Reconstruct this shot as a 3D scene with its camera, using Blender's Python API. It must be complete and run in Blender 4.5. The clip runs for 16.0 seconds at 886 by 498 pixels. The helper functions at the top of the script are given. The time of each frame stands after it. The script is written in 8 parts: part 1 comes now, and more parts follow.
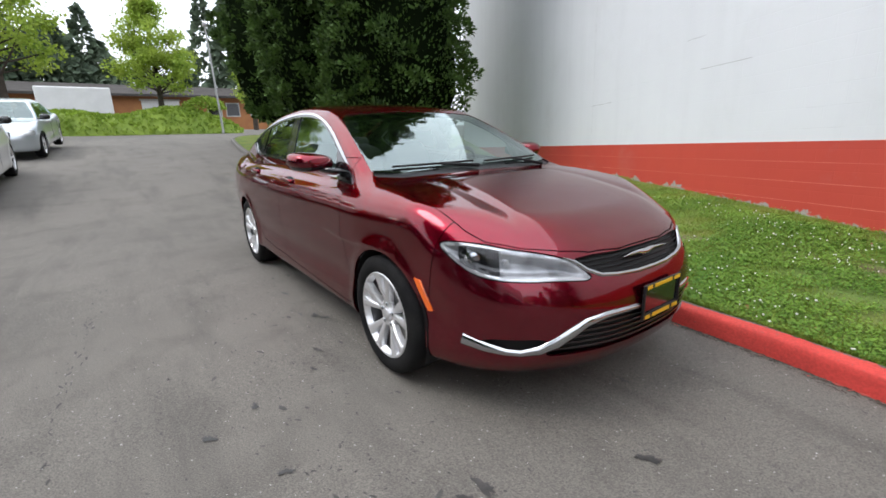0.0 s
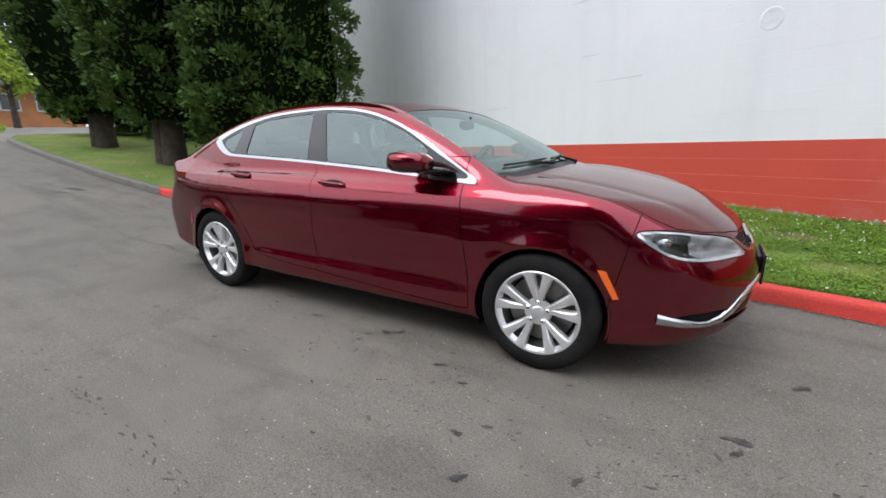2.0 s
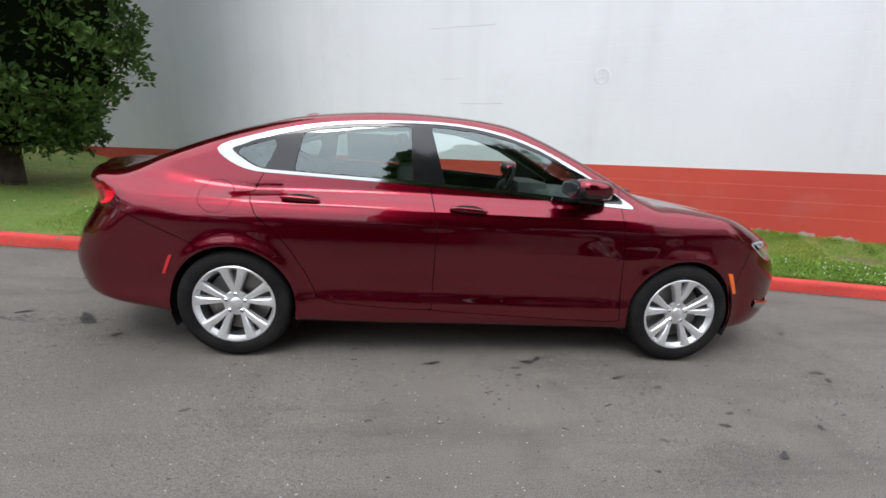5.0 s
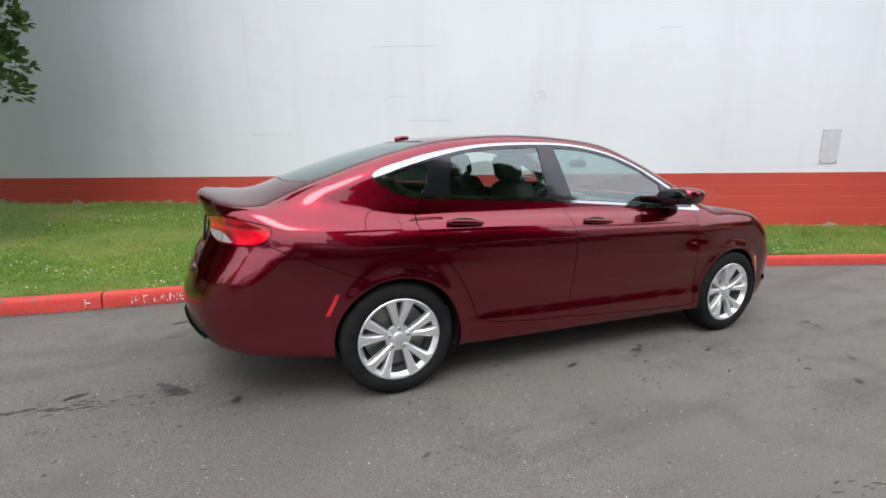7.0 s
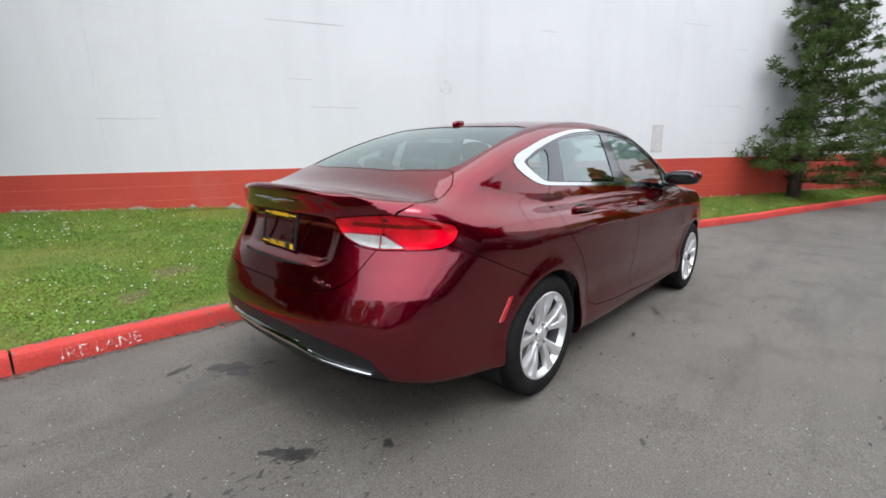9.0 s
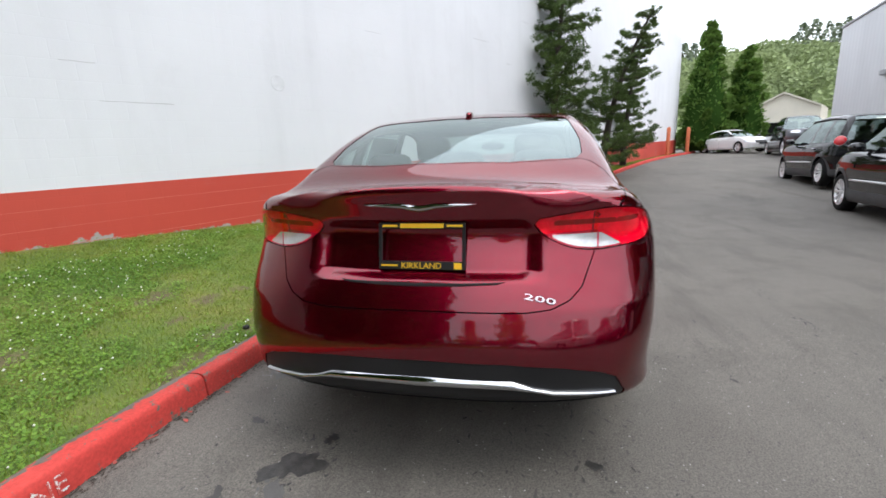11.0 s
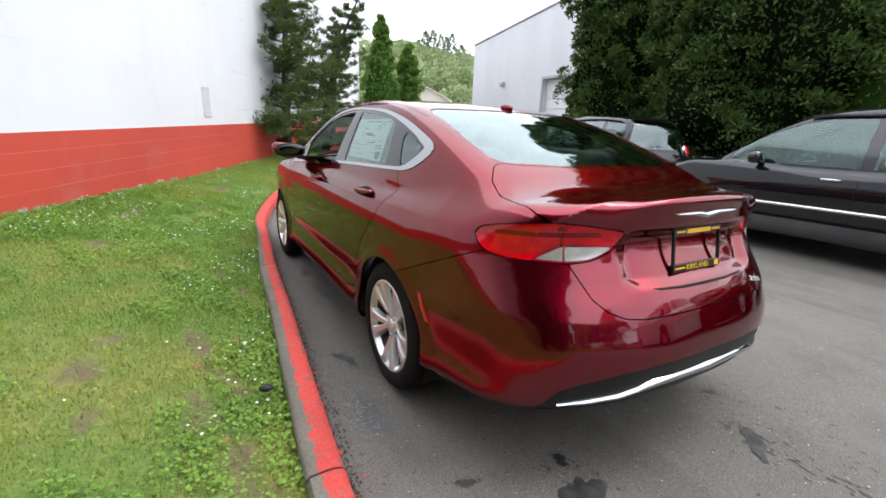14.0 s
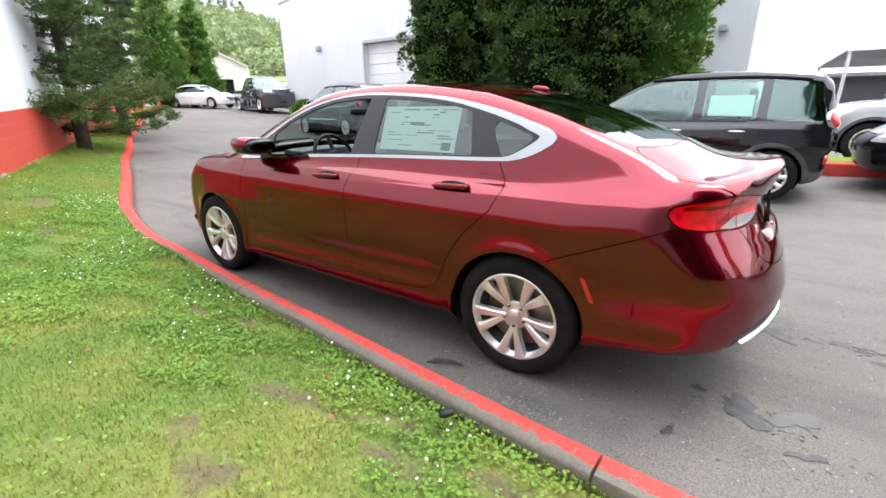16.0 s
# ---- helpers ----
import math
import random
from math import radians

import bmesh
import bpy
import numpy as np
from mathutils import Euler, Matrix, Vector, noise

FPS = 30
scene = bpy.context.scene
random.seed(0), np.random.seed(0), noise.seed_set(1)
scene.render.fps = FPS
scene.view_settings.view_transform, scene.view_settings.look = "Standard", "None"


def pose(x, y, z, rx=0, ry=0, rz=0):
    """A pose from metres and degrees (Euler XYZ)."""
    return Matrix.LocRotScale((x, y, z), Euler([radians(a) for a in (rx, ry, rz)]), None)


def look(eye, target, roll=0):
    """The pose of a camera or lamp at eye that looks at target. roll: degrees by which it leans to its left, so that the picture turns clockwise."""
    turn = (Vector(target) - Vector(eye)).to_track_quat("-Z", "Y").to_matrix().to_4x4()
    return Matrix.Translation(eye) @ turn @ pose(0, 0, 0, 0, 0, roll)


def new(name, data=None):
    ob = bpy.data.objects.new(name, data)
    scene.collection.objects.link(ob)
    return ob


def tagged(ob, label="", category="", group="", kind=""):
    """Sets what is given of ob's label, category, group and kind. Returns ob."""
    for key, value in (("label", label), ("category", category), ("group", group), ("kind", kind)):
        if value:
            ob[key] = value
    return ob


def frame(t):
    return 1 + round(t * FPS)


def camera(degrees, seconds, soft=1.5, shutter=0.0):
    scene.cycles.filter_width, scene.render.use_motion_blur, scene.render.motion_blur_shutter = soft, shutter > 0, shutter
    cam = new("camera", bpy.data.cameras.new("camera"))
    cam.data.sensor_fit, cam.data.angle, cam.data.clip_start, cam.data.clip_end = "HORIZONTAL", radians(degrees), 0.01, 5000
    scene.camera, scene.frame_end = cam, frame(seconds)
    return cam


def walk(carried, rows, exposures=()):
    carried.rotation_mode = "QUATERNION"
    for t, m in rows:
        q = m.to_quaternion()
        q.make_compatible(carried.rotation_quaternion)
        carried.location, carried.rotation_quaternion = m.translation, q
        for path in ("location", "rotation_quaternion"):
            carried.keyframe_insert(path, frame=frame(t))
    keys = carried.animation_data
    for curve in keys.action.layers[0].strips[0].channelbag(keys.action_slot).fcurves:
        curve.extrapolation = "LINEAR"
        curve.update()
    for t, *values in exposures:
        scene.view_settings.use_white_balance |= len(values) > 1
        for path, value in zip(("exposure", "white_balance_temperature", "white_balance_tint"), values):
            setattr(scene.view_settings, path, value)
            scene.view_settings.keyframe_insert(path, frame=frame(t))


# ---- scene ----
cam = camera(91.0, 16.0, 1.6, 0.2)
PATH = [
    (0, (3.292, -1.889, 1.26), (1.734, -0.748, 0.738), -1.4),
    (0.5, (3.05, -2.206, 1.241), (1.546, -0.986, 0.743), -2.3),
    (1, (2.776, -2.507, 1.25), (1.422, -1.122, 0.75), -2.0),
    (1.5, (2.435, -2.776, 1.248), (1.262, -1.247, 0.711), -0.7),
    (2, (2.042, -2.961, 1.264), (1.055, -1.303, 0.739), -0.7),
    (2.5, (1.66, -3.136, 1.279), (0.891, -1.363, 0.764), -1.1),
    (3, (1.25, -3.237, 1.279), (0.668, -1.396, 0.756), -0.0),
    (3.5, (0.851, -3.306, 1.286), (0.438, -1.423, 0.753), -0.0),
    (4, (0.44, -3.362, 1.302), (0.225, -1.441, 0.789), 1.5),
    (6.5, (-1.68, -3.211, 1.318), (-1.012, -1.373, 0.898), 2.3),
    (7, (-2.077, -3.025, 1.293), (-1.283, -1.233, 0.896), 1.5),
    (7.5, (-2.444, -2.815, 1.283), (-1.487, -1.105, 0.885), 1.1),
    (8, (-2.757, -2.546, 1.253), (-1.677, -0.911, 0.855), 1.2),
    (8.5, (-3.028, -2.243, 1.247), (-1.769, -0.752, 0.81), 2.7),
    (9, (-3.299, -1.923, 1.221), (-1.857, -0.599, 0.81), 1.0),
    (11.5, (-3.786, 0.05, 1.167), (-1.837, 0.237, 0.758), -1.0),
    (12, (-3.73, 0.476, 1.173), (-1.776, 0.454, 0.749), 0.3),
    (12.5, (-3.65, 0.858, 1.16), (-1.723, 0.524, 0.741), 2.6),
    (13, (-3.53, 1.143, 1.198), (-1.684, 0.509, 0.766), 3.6),
    (13.5, (-3.372, 1.43, 1.241), (-1.64, 0.548, 0.769), 2.2),
    (14, (-3.253, 1.688, 1.271), (-1.588, 0.703, 0.762), 2.3),
    (14.5, (-3.057, 1.999, 1.244), (-1.537, 0.839, 0.66), -0.4),
    (15, (-2.781, 2.258, 1.262), (-1.371, 0.982, 0.641), 0.0),
    (15.5, (-2.527, 2.536, 1.309), (-1.245, 1.125, 0.705), 0.0),
    (16, (-2.235, 2.706, 1.368), (-1.141, 1.159, 0.728), -0.7),
]
walk(cam, [(t, look(e, g, r)) for t, e, g, r in PATH],
     [(0, 0.32), (2, 0.26), (4, 0.28), (7, 0.32), (9, 0.32), (11.5, 0.36), (13, 0.47), (14, 0.67), (15, 0.97), (16, 1.22)])

# ---------------------------------------------------------------- light
SUN_EL, SUN_AZ = 58.0, 205.0
world = bpy.data.worlds.new("overcast_sky")
scene.world = world
world.use_nodes = True
wn, wl = world.node_tree.nodes, world.node_tree.links
wn.clear()
w_out = wn.new("ShaderNodeOutputWorld")
w_bg = wn.new("ShaderNodeBackground")
w_sky = wn.new("ShaderNodeTexSky")
w_sky.sky_type = "NISHITA"
w_sky.sun_disc = False
w_sky.sun_elevation, w_sky.sun_rotation = radians(SUN_EL), radians(SUN_AZ)
w_sky.air_density, w_sky.dust_density = 1.0, 4.0
w_tc = wn.new("ShaderNodeTexCoord")
w_map = wn.new("ShaderNodeMapping")
w_map.inputs["Scale"].default_value = (1.0, 1.0, 2.6)
w_noise = wn.new("ShaderNodeTexNoise")
w_noise.inputs["Scale"].default_value = 2.2
w_noise.inputs["Detail"].default_value = 6.0
w_ramp = wn.new("ShaderNodeValToRGB")
w_ramp.color_ramp.elements[0].position, w_ramp.color_ramp.elements[0].color = 0.32, (7.5, 8.0, 9.0, 1)
w_ramp.color_ramp.elements[1].position, w_ramp.color_ramp.elements[1].color = 0.68, (10.5, 10.9, 11.8, 1)
w_mix = wn.new("ShaderNodeMix")
w_mix.data_type = "RGBA"
w_mix.inputs["Factor"].default_value = 0.9
wl.new(w_tc.outputs["Generated"], w_map.inputs["Vector"])
wl.new(w_map.outputs["Vector"], w_noise.inputs["Vector"])
wl.new(w_noise.outputs["Fac"], w_ramp.inputs["Fac"])
wl.new(w_sky.outputs["Color"], w_mix.inputs["A"])
# an overcast sky is brighter overhead than at the horizon
w_sep = wn.new("ShaderNodeSeparateXYZ")
w_up = wn.new("ShaderNodeMapRange")
w_up.inputs["From Max"].default_value = 1.0
w_up.inputs["To Min"].default_value, w_up.inputs["To Max"].default_value = 1.0, 1.9
w_mul = wn.new("ShaderNodeVectorMath")
w_mul.operation = "SCALE"
wl.new(w_tc.outputs["Generated"], w_sep.inputs[0])
wl.new(w_sep.outputs["Z"], w_up.inputs["Value"])
wl.new(w_ramp.outputs["Color"], w_mul.inputs[0])
wl.new(w_up.outputs["Result"], w_mul.inputs["Scale"])
wl.new(w_mul.outputs["Vector"], w_mix.inputs["B"])
wl.new(w_mix.outputs["Result"], w_bg.inputs["Color"])
w_bg.inputs["Strength"].default_value = 0.125
wl.new(w_bg.outputs["Background"], w_out.inputs["Surface"])

sun = new("sun", bpy.data.lights.new("sun", "SUN"))
sun.data.energy, sun.data.angle, sun.data.color = 1.0, radians(25), (1.0, 0.98, 0.95)
sun_dir = Vector((math.sin(radians(SUN_AZ)) * math.cos(radians(SUN_EL)), math.cos(radians(SUN_AZ)) * math.cos(radians(SUN_EL)), math.sin(radians(SUN_EL))))
sun.matrix_world = look(sun_dir * 60, (0, 0, 0))


# ---------------------------------------------------------------- materials
class Mat:
    """A small builder for node materials."""

    def __init__(self, name, color=(0.5, 0.5, 0.5), rough=0.6, metal=0.0, **more):
        self.m = bpy.data.materials.new(name)
        self.m.use_nodes = True
        self.n, self.l = self.m.node_tree.nodes, self.m.node_tree.links
        self.b = self.n["Principled BSDF"]
        self.b.inputs["Base Color"].default_value = (*color, 1)
        self.b.inputs["Roughness"].default_value = rough
        self.b.inputs["Metallic"].default_value = metal
        for key, value in more.items():
            self.b.inputs[key.replace("_", " ")].default_value = value
        self.tc = None

    def coords(self, scale=(1, 1, 1), which="Object"):
        tc = self.n.new("ShaderNodeTexCoord")
        mp = self.n.new("ShaderNodeMapping")
        mp.inputs["Scale"].default_value = scale
        self.l.new(tc.outputs[which], mp.inputs["Vector"])
        return mp.outputs["Vector"]

    def noise(self, scale, detail=4.0, rough=0.55, stretch=(1, 1, 1), which="Object"):
        t = self.n.new("ShaderNodeTexNoise")
        t.inputs["Scale"].default_value, t.inputs["Detail"].default_value, t.inputs["Roughness"].default_value = scale, detail, rough
        self.l.new(self.coords(stretch, which), t.inputs["Vector"])
        return t.outputs["Fac"]

    def ramp(self, fac, stops):
        r = self.n.new("ShaderNodeValToRGB")
        while len(r.color_ramp.elements) < len(stops):
            r.color_ramp.elements.new(0.5)
        for e, (p, c) in zip(r.color_ramp.elements, stops):
            e.position = p
            e.color = (*c, 1) if len(c) == 3 else c
        self.l.new(fac, r.inputs["Fac"])
        return r.outputs["Color"]

    def mix(self, fac, a, b, kind="MIX"):
        m = self.n.new("ShaderNodeMix")
        m.data_type, m.blend_type = "RGBA", kind
        for sock, v in ((m.inputs["Factor"], fac), (m.inputs["A"], a), (m.inputs["B"], b)):
            if isinstance(v, bpy.types.NodeSocket):
                self.l.new(v, sock)
            elif isinstance(v, (int, float)):
                sock.default_value = v
            else:
                sock.default_value = (*v, 1)
        return m.outputs["Result"]

    def color(self, sock):
        self.l.new(sock, self.b.inputs["Base Color"])
        return self

    def rough(self, sock, low, high):
        r = self.n.new("ShaderNodeMapRange")
        r.inputs["To Min"].default_value, r.inputs["To Max"].default_value = low, high
        self.l.new(sock, r.inputs["Value"])
        self.l.new(r.outputs["Result"], self.b.inputs["Roughness"])
        return self

    def bump(self, sock, strength=0.3, distance=0.005):
        b = self.n.new("ShaderNodeBump")
        b.inputs["Strength"].default_value, b.inputs["Distance"].default_value = strength, distance
        self.l.new(sock, b.inputs["Height"])
        self.l.new(b.outputs["Normal"], self.b.inputs["Normal"])
        return self

    def island(self):
        g = self.n.new("ShaderNodeNewGeometry")
        return g.outputs["Random Per Island"]

    def each(self):
        g = self.n.new("ShaderNodeObjectInfo")
        return g.outputs["Random"]


def two_tone(name, a, b, scale, rough=0.7, bump=0.3, fine=60.0, dist=0.004, **more):
    m = Mat(name, a, rough, **more)
    big = m.noise(scale)
    small = m.noise(fine, 3.0)
    c = m.mix(m.ramp(big, [(0.35, (0, 0, 0)), (0.68, (1, 1, 1))]), a, b)
    m.color(m.mix(0.22, c, m.ramp(small, [(0.3, (0.25, 0.25, 0.25)), (0.7, (0.9, 0.9, 0.9))]), "SOFT_LIGHT"))
    m.bump(small, bump, dist)
    return m.m


def glass_mat(name, tint, face_on=0.06, sheen=(0.90, 0.99, 0.97)):
    """A thin pane: tinted to look through, with gloss that grows towards a grazing view. face_on: gloss seen straight on."""
    m = bpy.data.materials.new(name)
    m.use_nodes = True
    n, l = m.node_tree.nodes, m.node_tree.links
    n.clear()
    out, mix = n.new("ShaderNodeOutputMaterial"), n.new("ShaderNodeMixShader")
    tr, gl, lw = n.new("ShaderNodeBsdfTransparent"), n.new("ShaderNodeBsdfGlossy"), n.new("ShaderNodeLayerWeight")
    power, span = n.new("ShaderNodeMath"), n.new("ShaderNodeMapRange")
    tr.inputs["Color"].default_value = (*tint, 1)
    gl.inputs["Roughness"].default_value = 0.0
    gl.inputs["Color"].default_value = (*sheen, 1)
    lw.inputs["Blend"].default_value = 0.5
    power.operation = "POWER"
    power.inputs[1].default_value = 4.0
    span.inputs["To Min"].default_value, span.inputs["To Max"].default_value = face_on, 1.0
    l.new(lw.outputs["Facing"], power.inputs[0])
    l.new(power.outputs[0], span.inputs["Value"])
    l.new(span.outputs["Result"], mix.inputs["Fac"])
    l.new(tr.outputs["BSDF"], mix.inputs[1])
    l.new(gl.outputs["BSDF"], mix.inputs[2])
    l.new(mix.outputs["Shader"], out.inputs["Surface"])
    return m


def make_paint(name, base, metal=0.55, rough=0.32, fleck=0.25, coat=1.0):
    m = Mat(name, base, rough, metal, Coat_Weight=coat, Coat_Roughness=0.012, Coat_IOR=1.55, Specular_IOR_Level=0.0)
    m.b.inputs["Specular Tint"].default_value = (*(min(1.0, c * 2.2 + 0.01) for c in base), 1)
    f = m.noise(900.0, 1.0)
    bright = tuple(min(1.0, c * 1.7 + 0.004) for c in base)
    m.color(m.mix(m.ramp(f, [(0.45, (0, 0, 0)), (0.75, (fleck * 2,) * 3)]), base, bright))
    return m.m


M_PAINT = make_paint("velvet_red_pearl_paint", (0.178, 0.0008, 0.0125), 0.96, 0.26)
M_CHROME = Mat("chrome", (0.52, 0.53, 0.55), 0.07, 1.0).m
M_MIRROR = Mat("dark_mirror_glass", (0.06, 0.063, 0.066), 0.02, 1.0).m
M_BLACK = two_tone("black_plastic", (0.010, 0.010, 0.011), (0.018, 0.018, 0.019), 3.0, 0.45, 0.08, 300.0, 0.001, Specular_IOR_Level=0.3)
M_GLOSSBLACK = Mat("gloss_black", (0.008, 0.008, 0.009), 0.12, 0.0, Coat_Weight=0.5).m
M_VOID = Mat("black_liner_and_shade", (0.006, 0.006, 0.006), 0.9).m
M_GLASS = glass_mat("car_glass", (0.62, 0.72, 0.69), 0.17, (0.80, 0.93, 0.91))
M_SHIELD = glass_mat("windscreen_glass", (0.50, 0.60, 0.57), 0.20, (0.80, 0.93, 0.91))
M_GLASS_DARK = glass_mat("tinted_car_glass", (0.46, 0.54, 0.52), 0.155, (0.84, 0.96, 0.94))
M_GLASS_LOT = glass_mat("parked_car_glass", (0.46, 0.62, 0.58), 0.11, (0.78, 0.95, 0.90))
M_LENS = glass_mat("clear_lens", (0.95, 0.96, 0.97), 0.035, (1, 1, 1))
M_REDLENS = glass_mat("red_lens", (1.0, 0.05, 0.20), 0.05, (1, 1, 1))
M_REDIN = two_tone("red_reflector", (0.95, 0.08, 0.30), (0.66, 0.03, 0.15), 22.0, 0.4, 0.9, 45.0, 0.008, Specular_IOR_Level=0.15)
M_REDDARK = two_tone("dark_red_reflector", (0.30, 0.006, 0.014), (0.16, 0.003, 0.008), 9.0, 0.25, 0.5, 70.0, 0.004)
M_WHITEIN = two_tone("silver_reflector", (0.8, 0.8, 0.8), (0.6, 0.6, 0.62), 20.0, 0.2, 0.3, 90.0, 0.003, metal=0.6)
M_ORANGE = Mat("orange_marker_lens", (0.95, 0.16, 0.015), 0.15, 0.0, Coat_Weight=1.0).m
M_REDMARK = Mat("red_marker_lens", (0.55, 0.011, 0.018), 0.15, 0.0, Coat_Weight=1.0).m
M_TYRE = two_tone("tyre_rubber", (0.010, 0.010, 0.011), (0.020, 0.0195, 0.019), 6.0, 0.8, 0.25, 120.0, 0.002, Specular_IOR_Level=0.08)
M_ALLOY = Mat("silver_alloy", (0.86, 0.86, 0.875), 0.33, 0.75, Coat_Weight=0.5).m
M_ALLOYDARK = Mat("shade_dark_alloy", (0.10, 0.10, 0.105), 0.45, 0.7).m
M_DISC = Mat("brake_disc_steel", (0.33, 0.32, 0.31), 0.4, 0.9).m
M_LAMPGREY = two_tone("lamp_housing_silver", (0.46, 0.465, 0.48), (0.16, 0.163, 0.17), 14.0, 0.22, 0.2, 80.0, 0.003, metal=0.5)
M_SEAT = two_tone("dark_seat_cloth", (0.045, 0.045, 0.047), (0.07, 0.07, 0.072), 8.0, 0.8, 0.3, 220.0, 0.002)
M_TRIM = two_tone("interior_plastic", (0.09, 0.09, 0.092), (0.13, 0.13, 0.132), 5.0, 0.6, 0.2, 200.0, 0.001)
M_PAPER = Mat("sticker_paper", (0.78, 0.92, 0.86), 0.6).m
M_INK = Mat("sticker_ink", (0.12, 0.16, 0.15), 0.7).m
M_YELLOW = Mat("yellow_print", (0.85, 0.50, 0.02), 0.45).m


# ---------------------------------------------------------------- mesh tools
def mesh_of(name, verts, faces, mat, smooth=False):
    me = bpy.data.meshes.new(name)
    me.from_pydata([tuple(map(float, v)) for v in verts], [], [tuple(map(int, f)) for f in faces])
    me.materials.append(mat)
    if smooth:
        me.polygons.foreach_set("use_smooth", [True] * len(me.polygons))
    me.update()
    return me


def thing(name, label, category, m=None, group="", kind=""):
    ob = new(name)
    ob.empty_display_size = 0.1
    if m is not None:
        ob.matrix_world = m
    return tagged(ob, label, category, group, kind)


def part(name, bm, mat, parent=None, label="", smooth=None):
    """Links a bmesh, or a ready mesh, as one mesh object under parent."""
    if isinstance(bm, bpy.types.Mesh):
        me = bm
    else:
        me = bpy.data.meshes.new(name)
        bm.normal_update()
        bm.to_mesh(me)
        bm.free()
        me.materials.append(mat)
        if smooth is not None:
            if smooth > 0:
                me.polygons.foreach_set("use_smooth", [True] * len(me.polygons))
                me.set_sharp_from_angle(angle=radians(smooth))
    ob = new(name, me)
    ob.parent = parent
    if label:
        ob["label"] = label
    return ob


def whole(name, bm, mat, label, category, m=None, smooth=None, group="", kind=""):
    ob = part(name, bm, mat, None, "", smooth)
    if m is not None:
        ob.matrix_world = m
    return tagged(ob, label, category, group, kind)


def box(bm, x0, y0, z0, x1, y1, z1, bevel=0.0, m=None, seg=1):
    r = bmesh.ops.create_cube(bm, size=1.0)
    vs = r["verts"]
    for v in vs:
        v.co = Vector((x0 + (v.co.x + 0.5) * (x1 - x0), y0 + (v.co.y + 0.5) * (y1 - y0), z0 + (v.co.z + 0.5) * (z1 - z0)))
    if bevel > 0:
        es = list({e for v in vs for e in v.link_edges})
        r2 = bmesh.ops.bevel(bm, geom=es, offset=bevel, segments=seg, affect="EDGES", profile=0.7)
        vs = list({v for f in r2["faces"] for v in f.verts} | {v for v in vs if v.is_valid})
    if m is not None:
        bmesh.ops.transform(bm, matrix=m, verts=vs)
    return vs


def lathe(bm, profile, n=32, m=None, a0=0.0, a1=2 * math.pi):
    """Turns (radius, height) points about the local z axis."""
    full = abs(a1 - a0 - 2 * math.pi) < 1e-6
    cols = []
    for i in range(n if full else n + 1):
        a = a0 + (a1 - a0) * i / n
        col = []
        for r, h in profile:
            p = Vector((r * math.cos(a), r * math.sin(a), h))
            col.append(bm.verts.new(m @ p if m is not None else p))
        cols.append(col)
    k = len(cols)
    for i in range(k if full else k - 1):
        for j in range(len(profile) - 1):
            q = [cols[i][j], cols[(i + 1) % k][j], cols[(i + 1) % k][j + 1], cols[i][j + 1]]
            try:
                bm.faces.new(q)
            except ValueError:
                pass


def tube(bm, pts, radius, n=8, cap=True):
    """A round bar along points; radius may be a list."""
    pts = [Vector(p) for p in pts]
    rings = []
    up = Vector((0.123, 0.31, 0.94)).normalized()
    for i, p in enumerate(pts):
        d = (pts[min(i + 1, len(pts) - 1)] - pts[max(i - 1, 0)]).normalized()
        a = d.cross(up)
        if a.length < 1e-3:
            a = d.cross(Vector((1, 0, 0)))
        a.normalize()
        b = a.cross(d)
        r = radius[i] if isinstance(radius, (list, tuple)) else radius
        rings.append([bm.verts.new(p + (a * math.cos(t) + b * math.sin(t)) * r) for t in [2 * math.pi * k / n for k in range(n)]])
    for i in range(len(rings) - 1):
        for k in range(n):
            bm.faces.new([rings[i][k], rings[i][(k + 1) % n], rings[i + 1][(k + 1) % n], rings[i + 1][k]])
    if cap:
        bm.faces.new(rings[0][::-1])
        bm.faces.new(rings[-1])


def blob(bm, c, size, m=None, sub=2, power=2.6):
    """A rounded box or pebble: a superellipsoid about c."""
    r = bmesh.ops.create_icosphere(bm, subdivisions=sub, radius=1.0)
    for v in r["verts"]:
        n = v.co.normalized()
        k = (abs(n.x) ** power + abs(n.y) ** power + abs(n.z) ** power) ** (-1 / power)
        v.co = Vector((n.x * k * size[0], n.y * k * size[1], n.z * k * size[2]))
        if m is not None:
            v.co = m @ v.co
        v.co += Vector(c)


def crv(xs, ys):
    """A smooth curve through control points, flat beyond its ends."""
    xs, ys = np.array(xs, float), np.array(ys, float)
    h = np.diff(xs)
    d = np.diff(ys) / h
    m = np.empty_like(ys)
    m[0], m[-1] = d[0], d[-1]
    m[1:-1] = (d[:-1] * h[1:] + d[1:] * h[:-1]) / (h[:-1] + h[1:])

    def at(x):
        x = np.clip(np.asarray(x, float), xs[0], xs[-1])
        i = np.clip(np.searchsorted(xs, x) - 1, 0, len(h) - 1)
        t = (x - xs[i]) / h[i]
        return ((1 + 2 * t) * (1 - t) ** 2 * ys[i] + t * (1 - t) ** 2 * h[i] * m[i]
                + t * t * (3 - 2 * t) * ys[i + 1] + t * t * (t - 1) * h[i] * m[i + 1])

    return at


def smax(a, b, k):
    h = np.clip(0.5 + 0.5 * (a - b) / k, 0, 1)
    return b + (a - b) * h + k * h * (1 - h)


def smin(a, b, k):
    return -smax(-a, -b, k)


